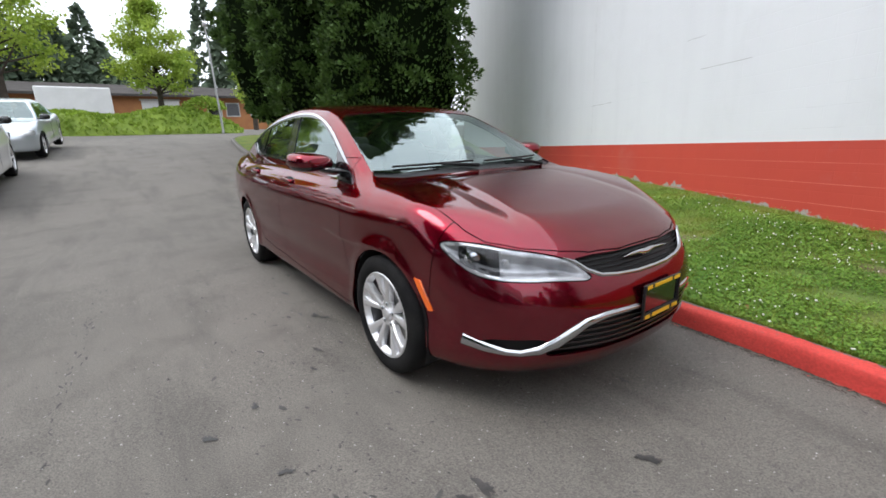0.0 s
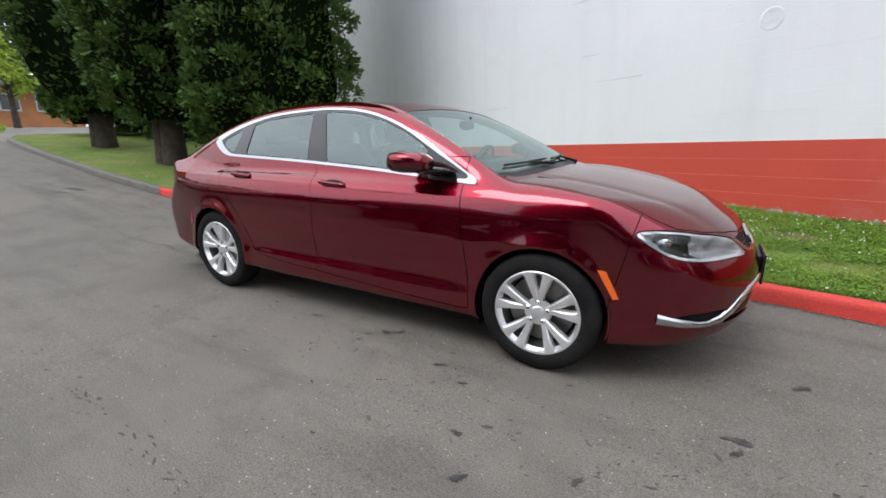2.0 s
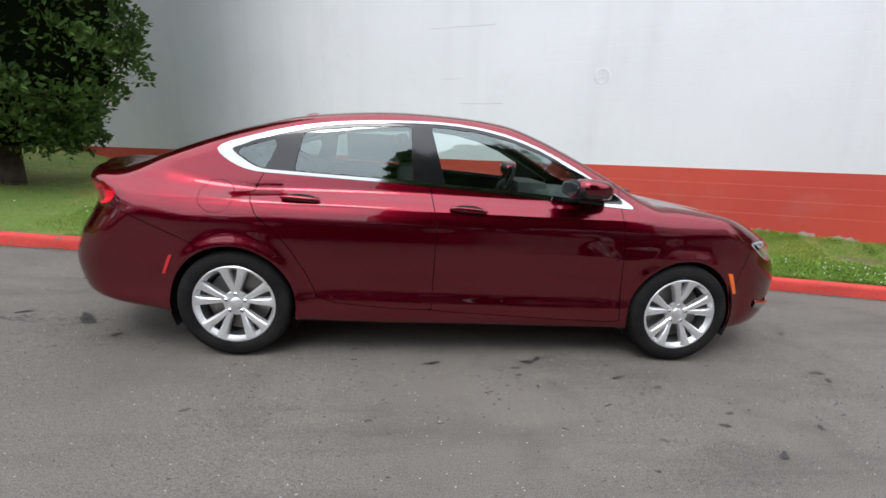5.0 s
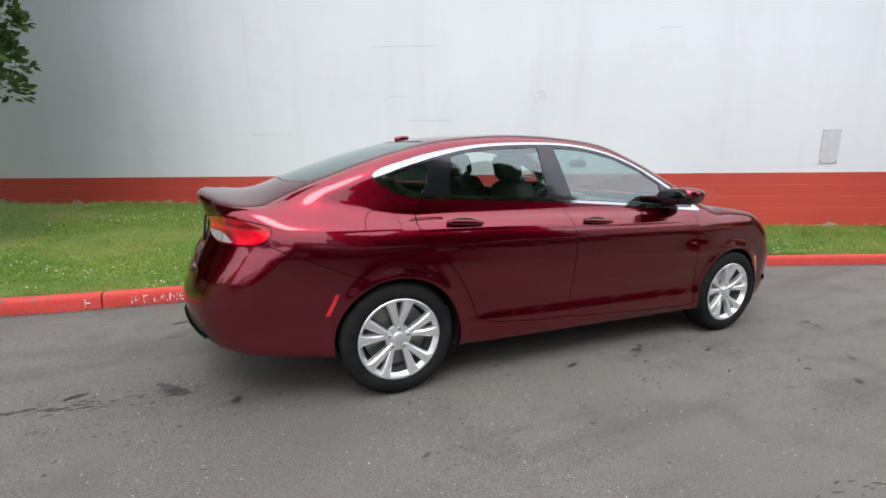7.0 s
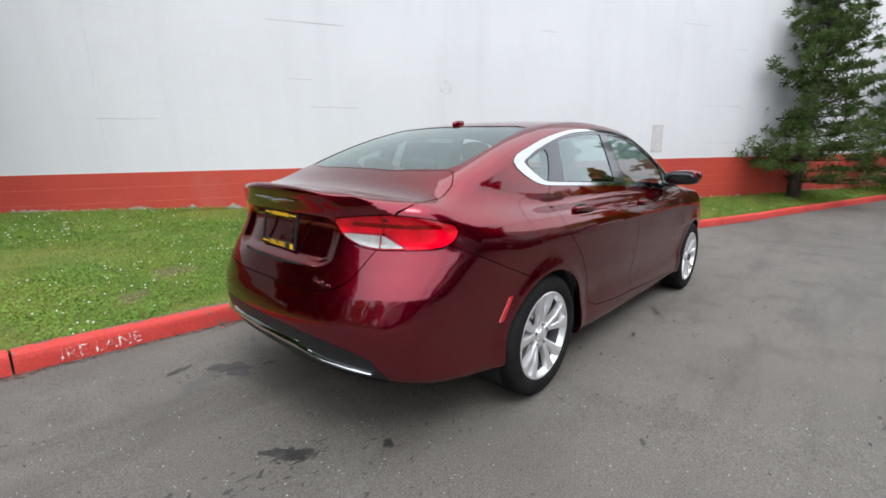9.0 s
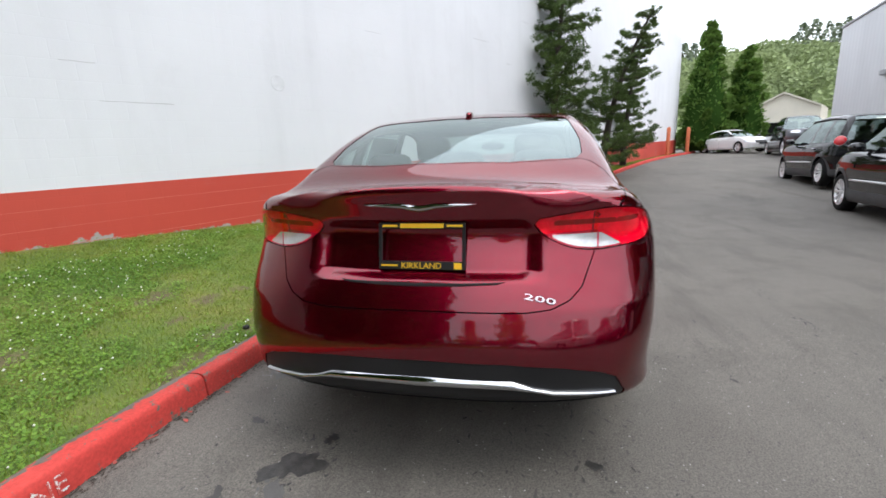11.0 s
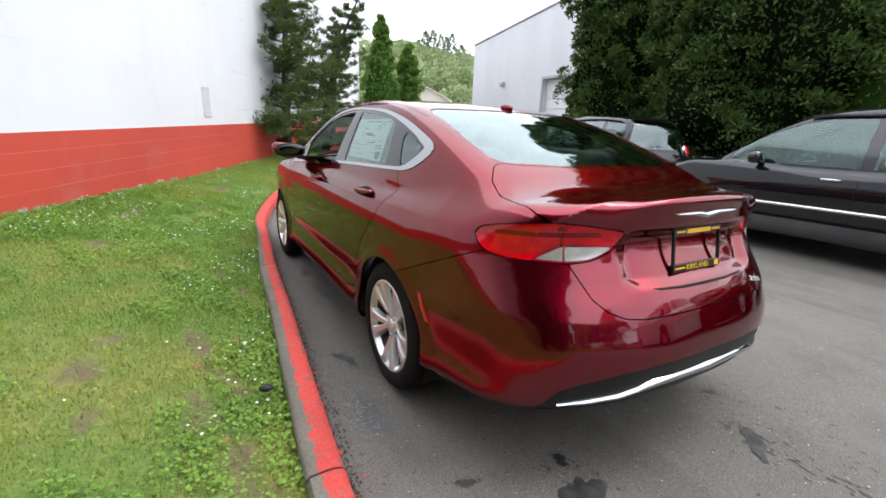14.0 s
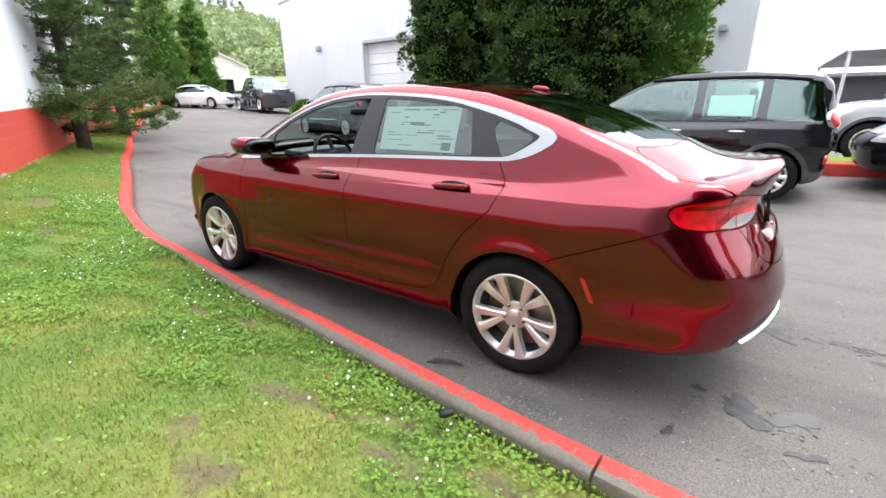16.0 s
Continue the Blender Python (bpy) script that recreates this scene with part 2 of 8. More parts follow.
def in_poly(px, py, poly):
    """Signed distance to a closed polygon, negative inside."""
    p = np.array(poly, float)
    q = np.roll(p, -1, axis=0)
    best = np.full(px.shape, 1e9)
    inside = np.zeros(px.shape, bool)
    for (ax, ay), (bx, by) in zip(p, q):
        ex, ey = bx - ax, by - ay
        t = np.clip(((px - ax) * ex + (py - ay) * ey) / (ex * ex + ey * ey + 1e-12), 0, 1)
        best = np.minimum(best, np.hypot(px - ax - t * ex, py - ay - t * ey))
        cond = (ay > py) != (by > py)
        inside ^= cond & (px < ex * (py - ay) / (ey + (1e-12 if ey == 0 else 0)) + ax)
    return np.where(inside, -best, best)


def rounded(poly, rounds=2):
    """Corner-cut smoothing of a closed outline."""
    p = [tuple(q) for q in poly]
    for _ in range(rounds):
        r = []
        for i in range(len(p)):
            a, b = p[i], p[(i + 1) % len(p)]
            r += [(a[0] * 0.75 + b[0] * 0.25, a[1] * 0.75 + b[1] * 0.25), (a[0] * 0.25 + b[0] * 0.75, a[1] * 0.25 + b[1] * 0.75)]
        p = r
    return p


def cut(V, F, s):
    """Splits a triangle mesh along s = 0. Gives the part with s < 0 and the part with s > 0."""
    s = np.where(np.abs(s) < 1e-7, 1e-7, s)
    neg = s[F] < 0
    k = neg.sum(1)
    ins, outs = F[k == 3], F[k == 0]
    extra, made = [], {}
    base = len(V)

    def mid(i, j):
        key = (i, j) if i < j else (j, i)
        if key not in made:
            t = s[i] / (s[i] - s[j])
            made[key] = base + len(extra)
            extra.append(V[i] + (V[j] - V[i]) * t)
        return made[key]

    fi, fo = [], []
    for tri, ng in zip(F[(k == 1) | (k == 2)], neg[(k == 1) | (k == 2)]):
        lone = ng.sum() == 1
        i = int(np.argmax(ng == lone))
        a, b, c = int(tri[i]), int(tri[(i + 1) % 3]), int(tri[(i + 2) % 3])
        ab, ac = mid(a, b), mid(a, c)
        one, two = [(a, ab, ac)], [(ab, b, c), (ab, c, ac)]
        (fi if lone else fo).extend(one)
        (fo if lone else fi).extend(two)
    W = np.vstack([V, np.array(extra).reshape(-1, 3)]) if extra else V
    A = np.vstack([ins, np.array(fi, int).reshape(-1, 3)])
    B = np.vstack([outs, np.array(fo, int).reshape(-1, 3)])
    return tidy(W, A), tidy(W, B)


def tidy(V, F):
    """Drops unused vertices and empty faces."""
    F = np.asarray(F, int).reshape(-1, 3)
    if not len(F):
        return np.zeros((0, 3)), F
    a = np.linalg.norm(np.cross(V[F[:, 1]] - V[F[:, 0]], V[F[:, 2]] - V[F[:, 0]]), axis=1)
    F = F[a > 1e-10]
    used, inv = np.unique(F, return_inverse=True)
    return V[used], inv.reshape(-1, 3)


def mirror_join(V, F):
    W = V * np.array([1, -1, 1])
    A = np.vstack([V, W])
    B = np.vstack([F, F[:, ::-1] + len(V)])
    key = np.round(A, 5)
    _, first, inv = np.unique(key, axis=0, return_index=True, return_inverse=True)
    return tidy(A[first], inv.reshape(-1)[B])


# ---------------------------------------------------------------- car bodies as smooth fields
class Shape:
    """A car body as the zero level of a smooth field: x ahead, y to the left, z up, origin on the ground between the axles."""

    def __init__(self, side, plan, deck, roof, nose, tail, bottom, g, hubs, hub_z, arch, cabin_z, cabin_x, extra=None, corner=0.0):
        self.side, self.plan, self.deck, self.roof = crv(*side), crv(*plan), crv(*deck), crv(*roof)
        self.nose, self.tail, self.bottom = crv(*nose), crv(*tail), crv(*bottom)
        self.g, self.hubs, self.hub_z, self.arch, self.cabin_z, self.cabin_x, self.extra, self.corner = g, hubs, hub_z, arch, cabin_z, cabin_x, extra, corner

    def hub_distance(self, x, z):
        return np.minimum(np.hypot(x - self.hubs[0], z - self.hub_z), np.hypot(x - self.hubs[1], z - self.hub_z))

    def cabin_side(self, p):
        x, y, z = p[..., 0], np.abs(p[..., 1]), p[..., 2]
        g, zc = self.g, self.cabin_z
        return y - (g[5] - g[6] * (z - zc) - 0.25 * np.clip(z - zc, 0, 1) ** 2 - 0.03 * np.clip((-x - 0.8) / 0.8, 0, 1.5) ** 2)

    def field(self, p):
        x, y, z = p[..., 0], np.abs(p[..., 1]), p[..., 2]
        g = self.g
        d = self.hub_distance(x, z)
        flare = 0.014 * np.exp(-((d - self.arch) / 0.05) ** 2)
        s = y - (self.side(z) + flare - self.plan(x))
        t = z - (self.deck(x) - g[2] * (y / 0.8) ** 2)
        f = x - (self.nose(z) - g[0] * (y / 0.86) ** 2.7)
        r = -x - (self.tail(z) - (g[1] + self.corner * np.clip((0.86 - z) / 0.18, 0, 1)) * (y / 0.86) ** 2.8)
        if self.extra:
            s, t, f, r = self.extra(x, y, z, s, t, f, r)
        low = smax(smax(smax(s, t, 0.05), f, 0.14), r, 0.13)
        low = smax(low, self.bottom(x) - z, 0.05)
        xe = np.where(x > -0.4, x + g[3] * (y / 0.7) ** 2 * np.clip((x + 0.4) / 0.8, 0, 1),
                      x - g[4] * (y / 0.7) ** 2 * np.clip((-0.4 - x) / 0.8, 0, 1))
        cr = (z - (self.roof(xe) - g[7] * (y / 0.6) ** 2)) * 0.85
        cab = smax(self.cabin_side(p) * 0.88, cr, 0.07)
        cab = np.maximum(np.maximum(cab, np.maximum(x - self.cabin_x[1], self.cabin_x[0] - x)), 0.7 - z)
        if self.corner:
            # the rear pillars end in the deck
            cab = smax(cab, np.where(x < -1.1, self.deck(x) - 0.07 - z, -1.0) * 0.9, 0.10)
        k = 0.025 + 0.10 * np.clip((-x - 1.25) / 0.5, 0, 1)
        if self.corner:
            k = k + 0.045 * np.clip((x - 0.62) / 0.3, 0, 1) * np.clip((1.5 - x) / 0.4, 0, 1)
        return smin(low, cab, k)

    def normals(self, V):
        e = 1e-3
        n = np.stack([self.field(V + d) - self.field(V - d) for d in np.eye(3) * e], axis=-1)
        return n / np.maximum(np.linalg.norm(n, axis=1, keepdims=True), 1e-9)

    def shell(self, x0, x1, nx, na, nth, zc=0.62, nr=None):
        """A triangle mesh of the half with y >= 0, by rays from a spine."""
        base = [(x0, -a) for a in np.linspace(math.pi / 2, 0, nr or na, endpoint=False)]
        base += [(x, 0.0) for x in np.linspace(x0, x1, nx)]
        base += [(x1, a) for a in np.linspace(0, math.pi / 2, na + 1)[1:]]
        th = np.linspace(-math.pi / 2, math.pi / 2, nth)
        O = np.array([[(x, 0, zc)] * nth for x, _ in base])
        D = np.array([np.c_[np.full(nth, math.sin(a)), math.cos(a) * np.cos(th), math.cos(a) * np.sin(th)] for _, a in base])
        D[:, 0, 1] = D[:, -1, 1] = 0.0
        lo, hi = np.zeros(O.shape[:2]), np.full(O.shape[:2], np.nan)
        for t in np.linspace(0.02, 2.4, 160):
            v = self.field(O + D * t)
            hit = (v > 0) & np.isnan(hi)
            hi[hit] = t
            lo[np.isnan(hi)] = t
        hi = np.where(np.isnan(hi), 2.4, hi)
        for _ in range(26):
            m = (lo + hi) / 2
            inside = self.field(O + D * m[..., None]) < 0
            lo, hi = np.where(inside, m, lo), np.where(inside, hi, m)
        P = O + D * lo[..., None]
        nu = len(base)
        idx = np.arange(nu * nth).reshape(nu, nth)
        a, b, c, d = idx[:-1, :-1].ravel(), idx[1:, :-1].ravel(), idx[1:, 1:].ravel(), idx[:-1, 1:].ravel()
        W = P.reshape(-1, 3)
        # the diagonal that lies closer to the surface
        one = np.abs(self.field((W[a] + W[c]) / 2)) <= np.abs(self.field((W[b] + W[d]) / 2))
        F = np.vstack([np.where(one[:, None], np.c_[a, b, c], np.c_[a, b, d]), np.where(one[:, None], np.c_[a, c, d], np.c_[b, c, d])])
        V, F = tidy(W, F)
        _, first, inv = np.unique(np.round(V, 6), axis=0, return_index=True, return_inverse=True)
        V, F = tidy(V[first], inv.reshape(-1)[F])
        c, n = V[F].mean(1), np.cross(V[F[:, 1]] - V[F[:, 0]], V[F[:, 2]] - V[F[:, 0]])
        if (np.einsum("ij,ij->i", n, self.normals(c)) < 0).mean() > 0.5:
            F = F[:, ::-1]
        return V, F

    def panel(self, name, V, F, mat, parent, label="", depth=0.014, out=0.0, sides="centre"):
        """A sheet of the body with turned-in edges. sides: centre (both halves as one), left, right."""
        if not len(F):
            return None
        if sides == "centre":
            V, F = mirror_join(V, F)
        elif sides == "right":
            V, F = V * np.array([1, -1, 1]), F[:, ::-1]
        N = self.normals(V)
        if out:
            V = V + N * out
        E = np.sort(np.vstack([F[:, [0, 1]], F[:, [1, 2]], F[:, [2, 0]]]), axis=1)
        D = np.vstack([F[:, [0, 1]], F[:, [1, 2]], F[:, [2, 0]]])
        _, inv, cnt = np.unique(E, axis=0, return_inverse=True, return_counts=True)
        rim = D[cnt[inv.reshape(-1)] == 1]
        faces = [tuple(f) for f in F]
        nv = len(V)
        if depth and len(rim):
            ids, ri = np.unique(rim, return_inverse=True)
            ri = ri.reshape(-1, 2)
            top, low = V[ids], V[ids] - N[ids] * depth
            W = np.vstack([V, top, low])
            k = len(ids)
            faces += [(nv + b, nv + a, nv + k + a, nv + k + b) for a, b in ri]
        else:
            W = V
        me = mesh_of(name, W, faces, mat, True)
        nn = np.zeros((len(W), 3))
        nn[:nv] = N
        if len(W) > nv:
            for a, b, c, d in faces[len(F):]:
                q = np.cross(W[b] - W[a], W[d] - W[a])
                for i in (a, b, c, d):
                    nn[i] += q
        nn /= np.maximum(np.linalg.norm(nn, axis=1, keepdims=True), 1e-9)
        me.normals_split_custom_set_from_vertices([tuple(v) for v in nn])
        ob = new(name, me)
        ob.parent = parent
        if label:
            ob["label"] = label
        return ob

    def on_front(self, y, z):
        """x of the nose at (y, z)."""
        lo, hi = 0.5, 3.2
        for _ in range(40):
            m = (lo + hi) / 2
            lo, hi = (m, hi) if self.field(np.array([m, y, z])) < 0 else (lo, m)
        return lo

    def on_tail(self, y, z):
        lo, hi = -3.4, -0.5
        for _ in range(40):
            m = (lo + hi) / 2
            lo, hi = (lo, m) if self.field(np.array([m, y, z])) < 0 else (m, hi)
        return hi

    def on_side(self, x, z):
        lo, hi = 0.1, 1.3
        for _ in range(40):
            m = (lo + hi) / 2
            lo, hi = (m, hi) if self.field(np.array([x, m, z])) < 0 else (lo, m)
        return lo

    def on_top(self, x, y):
        lo, hi = 0.6, 2.2
        for _ in range(40):
            m = (lo + hi) / 2
            lo, hi = (m, hi) if self.field(np.array([x, y, m])) < 0 else (lo, m)
        return lo


def ribbon(name, pts, normals, width, height, mat, parent, label="", taper=True):
    """A raised, rounded strip along points on a body; the strip's cross axis is normal to both."""
    bm = bmesh.new()
    rows = []
    n = len(pts)
    for i in range(n):
        p, nn = Vector(pts[i]), Vector(normals[i])
        d = (Vector(pts[min(i + 1, n - 1)]) - Vector(pts[max(i - 1, 0)])).normalized()
        c = nn.cross(d).normalized()
        w = width[i] if isinstance(width, (list, tuple)) else width
        if taper and i in (0, n - 1):
            w *= 0.25
        row = []
        for k, h in ((-1, -0.3), (-0.8, 0.55), (-0.3, 1.0), (0.3, 1.0), (0.8, 0.55), (1, -0.3)):
            row.append(bm.verts.new(p + c * (k * w / 2) + nn * (h * height)))
        rows.append(row)
    for a, b in zip(rows[:-1], rows[1:]):
        for k in range(5):
            bm.faces.new([a[k], a[k + 1], b[k + 1], b[k]])
    bmesh.ops.recalc_face_normals(bm, faces=bm.faces)
    return part(name, bm, mat, parent, label, 60)


def wheel(parent, x, y, z, radius, rim, width, out, spokes=10, paired=True, alloy=None, name="wheel"):
    """A wheel under parent with its tyre, rim, spokes, hub cap, nuts and brake disc. out: +1 left side, -1 right side."""
    alloy = alloy or M_ALLOY
    hub = new(name)
    hub.parent = parent
    hub.empty_display_size = 0.05
    hub.matrix_local = pose(x, y, z, -90 * out, 0, 0)
    w = width / 2
    bm = bmesh.new()
    s = radius - rim
    lathe(bm, [(rim - 0.012, -w * 0.8), (rim, -w * 0.92), (rim + s * 0.45, -w), (radius - 0.022, -w * 0.93), (radius - 0.006, -w * 0.78), (radius, -w * 0.4), (radius, w * 0.4),
               (radius - 0.006, w * 0.78), (radius - 0.022, w * 0.93), (radius - 0.035, w * 0.965), (rim + s * 0.45, w), (rim + s * 0.2, w * 0.985), (rim + 0.004, w * 0.9), (rim - 0.012, w * 0.8)], 56)
    part("tyre", bm, M_TYRE, hub, "black rubber tyre with low tread", 50)
    bm = bmesh.new()
    lathe(bm, [(rim - 0.004, w * 0.70), (rim + 0.004, w * 0.88), (rim - 0.002, w * 0.92), (rim - 0.010, w * 0.905), (rim - 0.015, w * 0.78), (rim - 0.026, w * 0.62)], 56)
    part("rim", bm, alloy, hub, "", 40)
    # the barrel's alloy is coloured dark for the shade behind the spokes
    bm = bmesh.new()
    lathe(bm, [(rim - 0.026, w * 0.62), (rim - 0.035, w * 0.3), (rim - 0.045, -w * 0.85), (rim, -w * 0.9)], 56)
    part("rim_barrel", bm, M_ALLOYDARK, hub, "inner barrel of the rim, coloured dark as shade behind the spokes", 40)
    bm = bmesh.new()
    lathe(bm, [(0.0, w * 0.05), (rim - 0.05, w * 0.03), (rim - 0.05, -w * 0.1), (0.0, -w * 0.1)], 40)
    part("brake_disc", bm, M_DISC, hub, "", 40)
    # near-black disc closes the wheel, standing for the unlit space behind it
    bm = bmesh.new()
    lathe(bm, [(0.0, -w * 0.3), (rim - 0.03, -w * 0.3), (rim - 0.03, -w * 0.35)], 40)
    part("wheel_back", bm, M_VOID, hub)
    spoke_mesh = None
    for i in range(spokes):
        a = 2 * math.pi * i / spokes
        if paired:
            a = 2 * math.pi * (i // 2) / (spokes / 2) + (0.20 if i % 2 else -0.20) + math.pi / 2
        if spoke_mesh is None or paired:
            bm = bmesh.new()
            lean = (0.09 if i % 2 else -0.09) if paired else 0.0
            rows = []
            for r, hw, top in ((0.045, 0.018, w * 0.62), (0.09, 0.0165, w * 0.72), (rim * 0.6, 0.0205, w * 0.83), (rim * 0.85, 0.0260, w * 0.89), (rim - 0.022, 0.0310, w * 0.905), (rim - 0.006, 0.044, w * 0.90)):
                off = lean * (r - 0.13) * 1.15
                rows.append([bm.verts.new((r, off + k * hw, top + h)) for k, h in ((-1.1, -0.034), (-0.93, -0.006), (-0.62, 0.0), (0.62, 0.0), (0.93, -0.006), (1.1, -0.034))])
            for p, q in zip(rows[:-1], rows[1:]):
                for k in range(5):
                    bm.faces.new([p[k], q[k], q[k + 1], p[k + 1]])
            spoke = part("spoke", bm, alloy, hub, "", 35)
            spoke_mesh = spoke.data
        else:
            spoke = new("spoke", spoke_mesh)
            spoke.parent = hub
        spoke.matrix_local = pose(0, 0, 0, 0, 0, math.degrees(a))
    bm = bmesh.new()
    lathe(bm, [(0.076, w * 0.45), (0.074, w * 0.6), (0.068, w * 0.63), (0.05, w * 0.60), (0.034, w * 0.62), (0.032, w * 0.72), (0.026, w * 0.76), (0.0, w * 0.77)], 32)
    part("hub_cap", bm, alloy, hub, "silver hub with round cap", 40)
    for i in range(5):
        a = 2 * math.pi * i / 5 + 0.3
        bm = bmesh.new()
        lathe(bm, [(0.013, w * 0.55), (0.012, w * 0.68), (0.008, w * 0.71), (0.0, w * 0.71)], 6, Matrix.Translation((0.057 * math.cos(a), 0.057 * math.sin(a), 0)))
        part("lug_nut", bm, M_CHROME, hub)
    return hub


# ---------------------------------------------------------------- ground
M_ASPHALT = Mat("worn_asphalt", (0.12, 0.12, 0.12), 0.85)
_a = M_ASPHALT
_big = _a.noise(0.35, 5.0)
_mid = _a.noise(2.2, 5.0, 0.6)
_grit = _a.noise(160.0, 3.0, 0.7)
_peb = _a.n.new("ShaderNodeTexVoronoi")
_peb.inputs["Scale"].default_value = 75.0
_a.l.new(_a.coords(), _peb.inputs["Vector"])
_c = _a.mix(_a.ramp(_big, [(0.3, (0, 0, 0)), (0.7, (1, 1, 1))]), (0.107, 0.098, 0.085), (0.149, 0.136, 0.118))
_c = _a.mix(_a.ramp(_mid, [(0.52, (0, 0, 0)), (0.75, (0.55, 0.55, 0.55))]), _c, (0.078, 0.071, 0.062))
_streak = _a.noise(1.6, 6.0, 0.65, (0.22, 1.3, 1.0))
_c = _a.mix(_a.ramp(_streak, [(0.50, (0, 0, 0)), (0.68, (0.6, 0.6, 0.6))]), _c, (0.070, 0.064, 0.056))
_c = _a.mix(0.8, _c, _a.ramp(_grit, [(0.3, (0.18, 0.18, 0.18)), (0.7, (0.85, 0.85, 0.85))]), "OVERLAY")
_c = _a.mix(_a.ramp(_peb.outputs["Distance"], [(0.06, (0.4, 0.4, 0.4)), (0.16, (0, 0, 0))]), _c, (0.33, 0.32, 0.30))
_a.color(_c).rough(_mid, 0.75, 0.95).bump(_grit, 0.5, 0.004)
M_ASPHALT = _a.m
M_STAIN = two_tone("dark_oil_stain", (0.024, 0.023, 0.022), (0.062, 0.059, 0.055), 16.0, 0.5, 0.3, 150.0, 0.003)
M_DAMP = two_tone("damp_asphalt_patch", (0.085, 0.082, 0.078), (0.11, 0.105, 0.10), 5.0, 0.6, 0.4, 150.0, 0.003)

M_CHALK = two_tone("chalky_residue", (0.27, 0.265, 0.26), (0.17, 0.165, 0.16), 22.0, 0.9, 0.3, 120.0, 0.003)
M_PIT = two_tone("dark_asphalt_pits", (0.045, 0.043, 0.040), (0.08, 0.077, 0.072), 4.0, 0.9, 0.3, 150.0, 0.003)
M_GRIT = two_tone("pale_grit_stone", (0.42, 0.41, 0.39), (0.28, 0.27, 0.26), 30.0, 0.8, 0.2, 150.0, 0.002)
rise_x = crv([-90, -60, -30, -26, -20, -14.6, -10, -7.6, -5, -3.7, -2.8, 0, 4, 6, 8, 10, 13, 17, 22, 30, 60, 90],
             [2.6, 2.2, 1.54, 1.42, 1.24, 0.98, 0.57, 0.33, 0.09, 0.015, 0, 0, 0, 0.05, 0.13, 0.24, 0.40, 0.62, 0.85, 1.15, 1.7, 2.2])


def ground_z(x, y):
    return rise_x(x) + 0.035 * np.clip(-np.asarray(y, float) - 2.9, 0, 3.3)


def sheet(name, xs, ys, zf, mat, label, category, kind="structure"):
    X, Y = np.meshgrid(xs, ys, indexing="ij")
    Z = zf(X, Y)
    V = np.c_[X.ravel(), Y.ravel(), Z.ravel()]
    idx = np.arange(len(V)).reshape(X.shape)
    F = np.c_[idx[:-1, :-1].ravel(), idx[1:, :-1].ravel(), idx[1:, 1:].ravel(), idx[:-1, 1:].ravel()]
    return tagged(new(name, mesh_of(name, V, F, mat, True)), label, category, "", kind)


_xs = np.unique(np.r_[np.linspace(-900, -90, 10), np.linspace(-90, -22, 18), np.linspace(-22, 22, 90), np.linspace(-9, 9, 121), np.linspace(22, 90, 18), np.linspace(90, 900, 10)])
_ys = np.unique(np.r_[np.linspace(-900, -60, 10), np.linspace(-60, -14, 16), np.linspace(-14, 12, 54), np.linspace(12, 60, 14), np.linspace(60, 900, 10)])
sheet("ground", _xs, _ys, ground_z, M_ASPHALT, "worn grey asphalt driveway with grit and cracks", "asphalt")

# irregular stains on the asphalt
random.seed(4)


def flat_stain(name, x, y, rx, ry, turn, mat, label, seed):
    """A ragged flat mark that follows the ground, with crumbs round its edge."""
    rnd = random.Random(seed)
    n, rings = 30, (0.35, 0.7, 1.0)
    ph = [rnd.uniform(0, 6.28) for _ in range(5)]
    c, s = math.cos(turn), math.sin(turn)
    at = lambda u, v: (x + c * u - s * v, y + s * u + c * v)
    up = lambda p, h: (p[0], p[1], float(ground_z(p[0], p[1])) + h)
    V, F = [up((x, y), 0.0035)], []
    for k in rings:
        for i in range(n):
            a = 2 * math.pi * i / n
            r = 0.82 + 0.2 * math.sin(2 * a + ph[0]) + 0.15 * math.sin(3 * a + ph[1]) + 0.11 * math.sin(5 * a + ph[2]) + 0.1 * math.sin(8 * a + ph[3]) + rnd.uniform(-0.13, 0.13) * (k == 1.0)
            V.append(up(at(rx * r * k * math.cos(a), ry * r * k * math.sin(a)), 0.0035))
    F += [(0, 1 + i, 1 + (i + 1) % n) for i in range(n)]
    for q in range(len(rings) - 1):
        b0, b1 = 1 + q * n, 1 + (q + 1) * n
        F += [(b0 + i, b1 + i, b1 + (i + 1) % n, b0 + (i + 1) % n) for i in range(n)]
    for k in range(12):
        a, d = rnd.uniform(0, 6.28), rnd.uniform(0.9, 1.7)
        u, v, w = rx * d * math.cos(a), ry * d * math.sin(a), rnd.uniform(0.05, 0.16) * (rx + ry) / 2
        b = len(V)
        V += [up(at(u + w * math.cos(t) * rnd.uniform(0.6, 1.4), v + w * 0.6 * math.sin(t) * rnd.uniform(0.6, 1.4)), 0.0035) for t in (0, 1.25, 2.5, 3.8, 5.0)]
        F.append(tuple(range(b, b + 5)))
    return tagged(new(name, mesh_of(name, V, F, mat)), label, "stain", "stains on the asphalt", "structure")


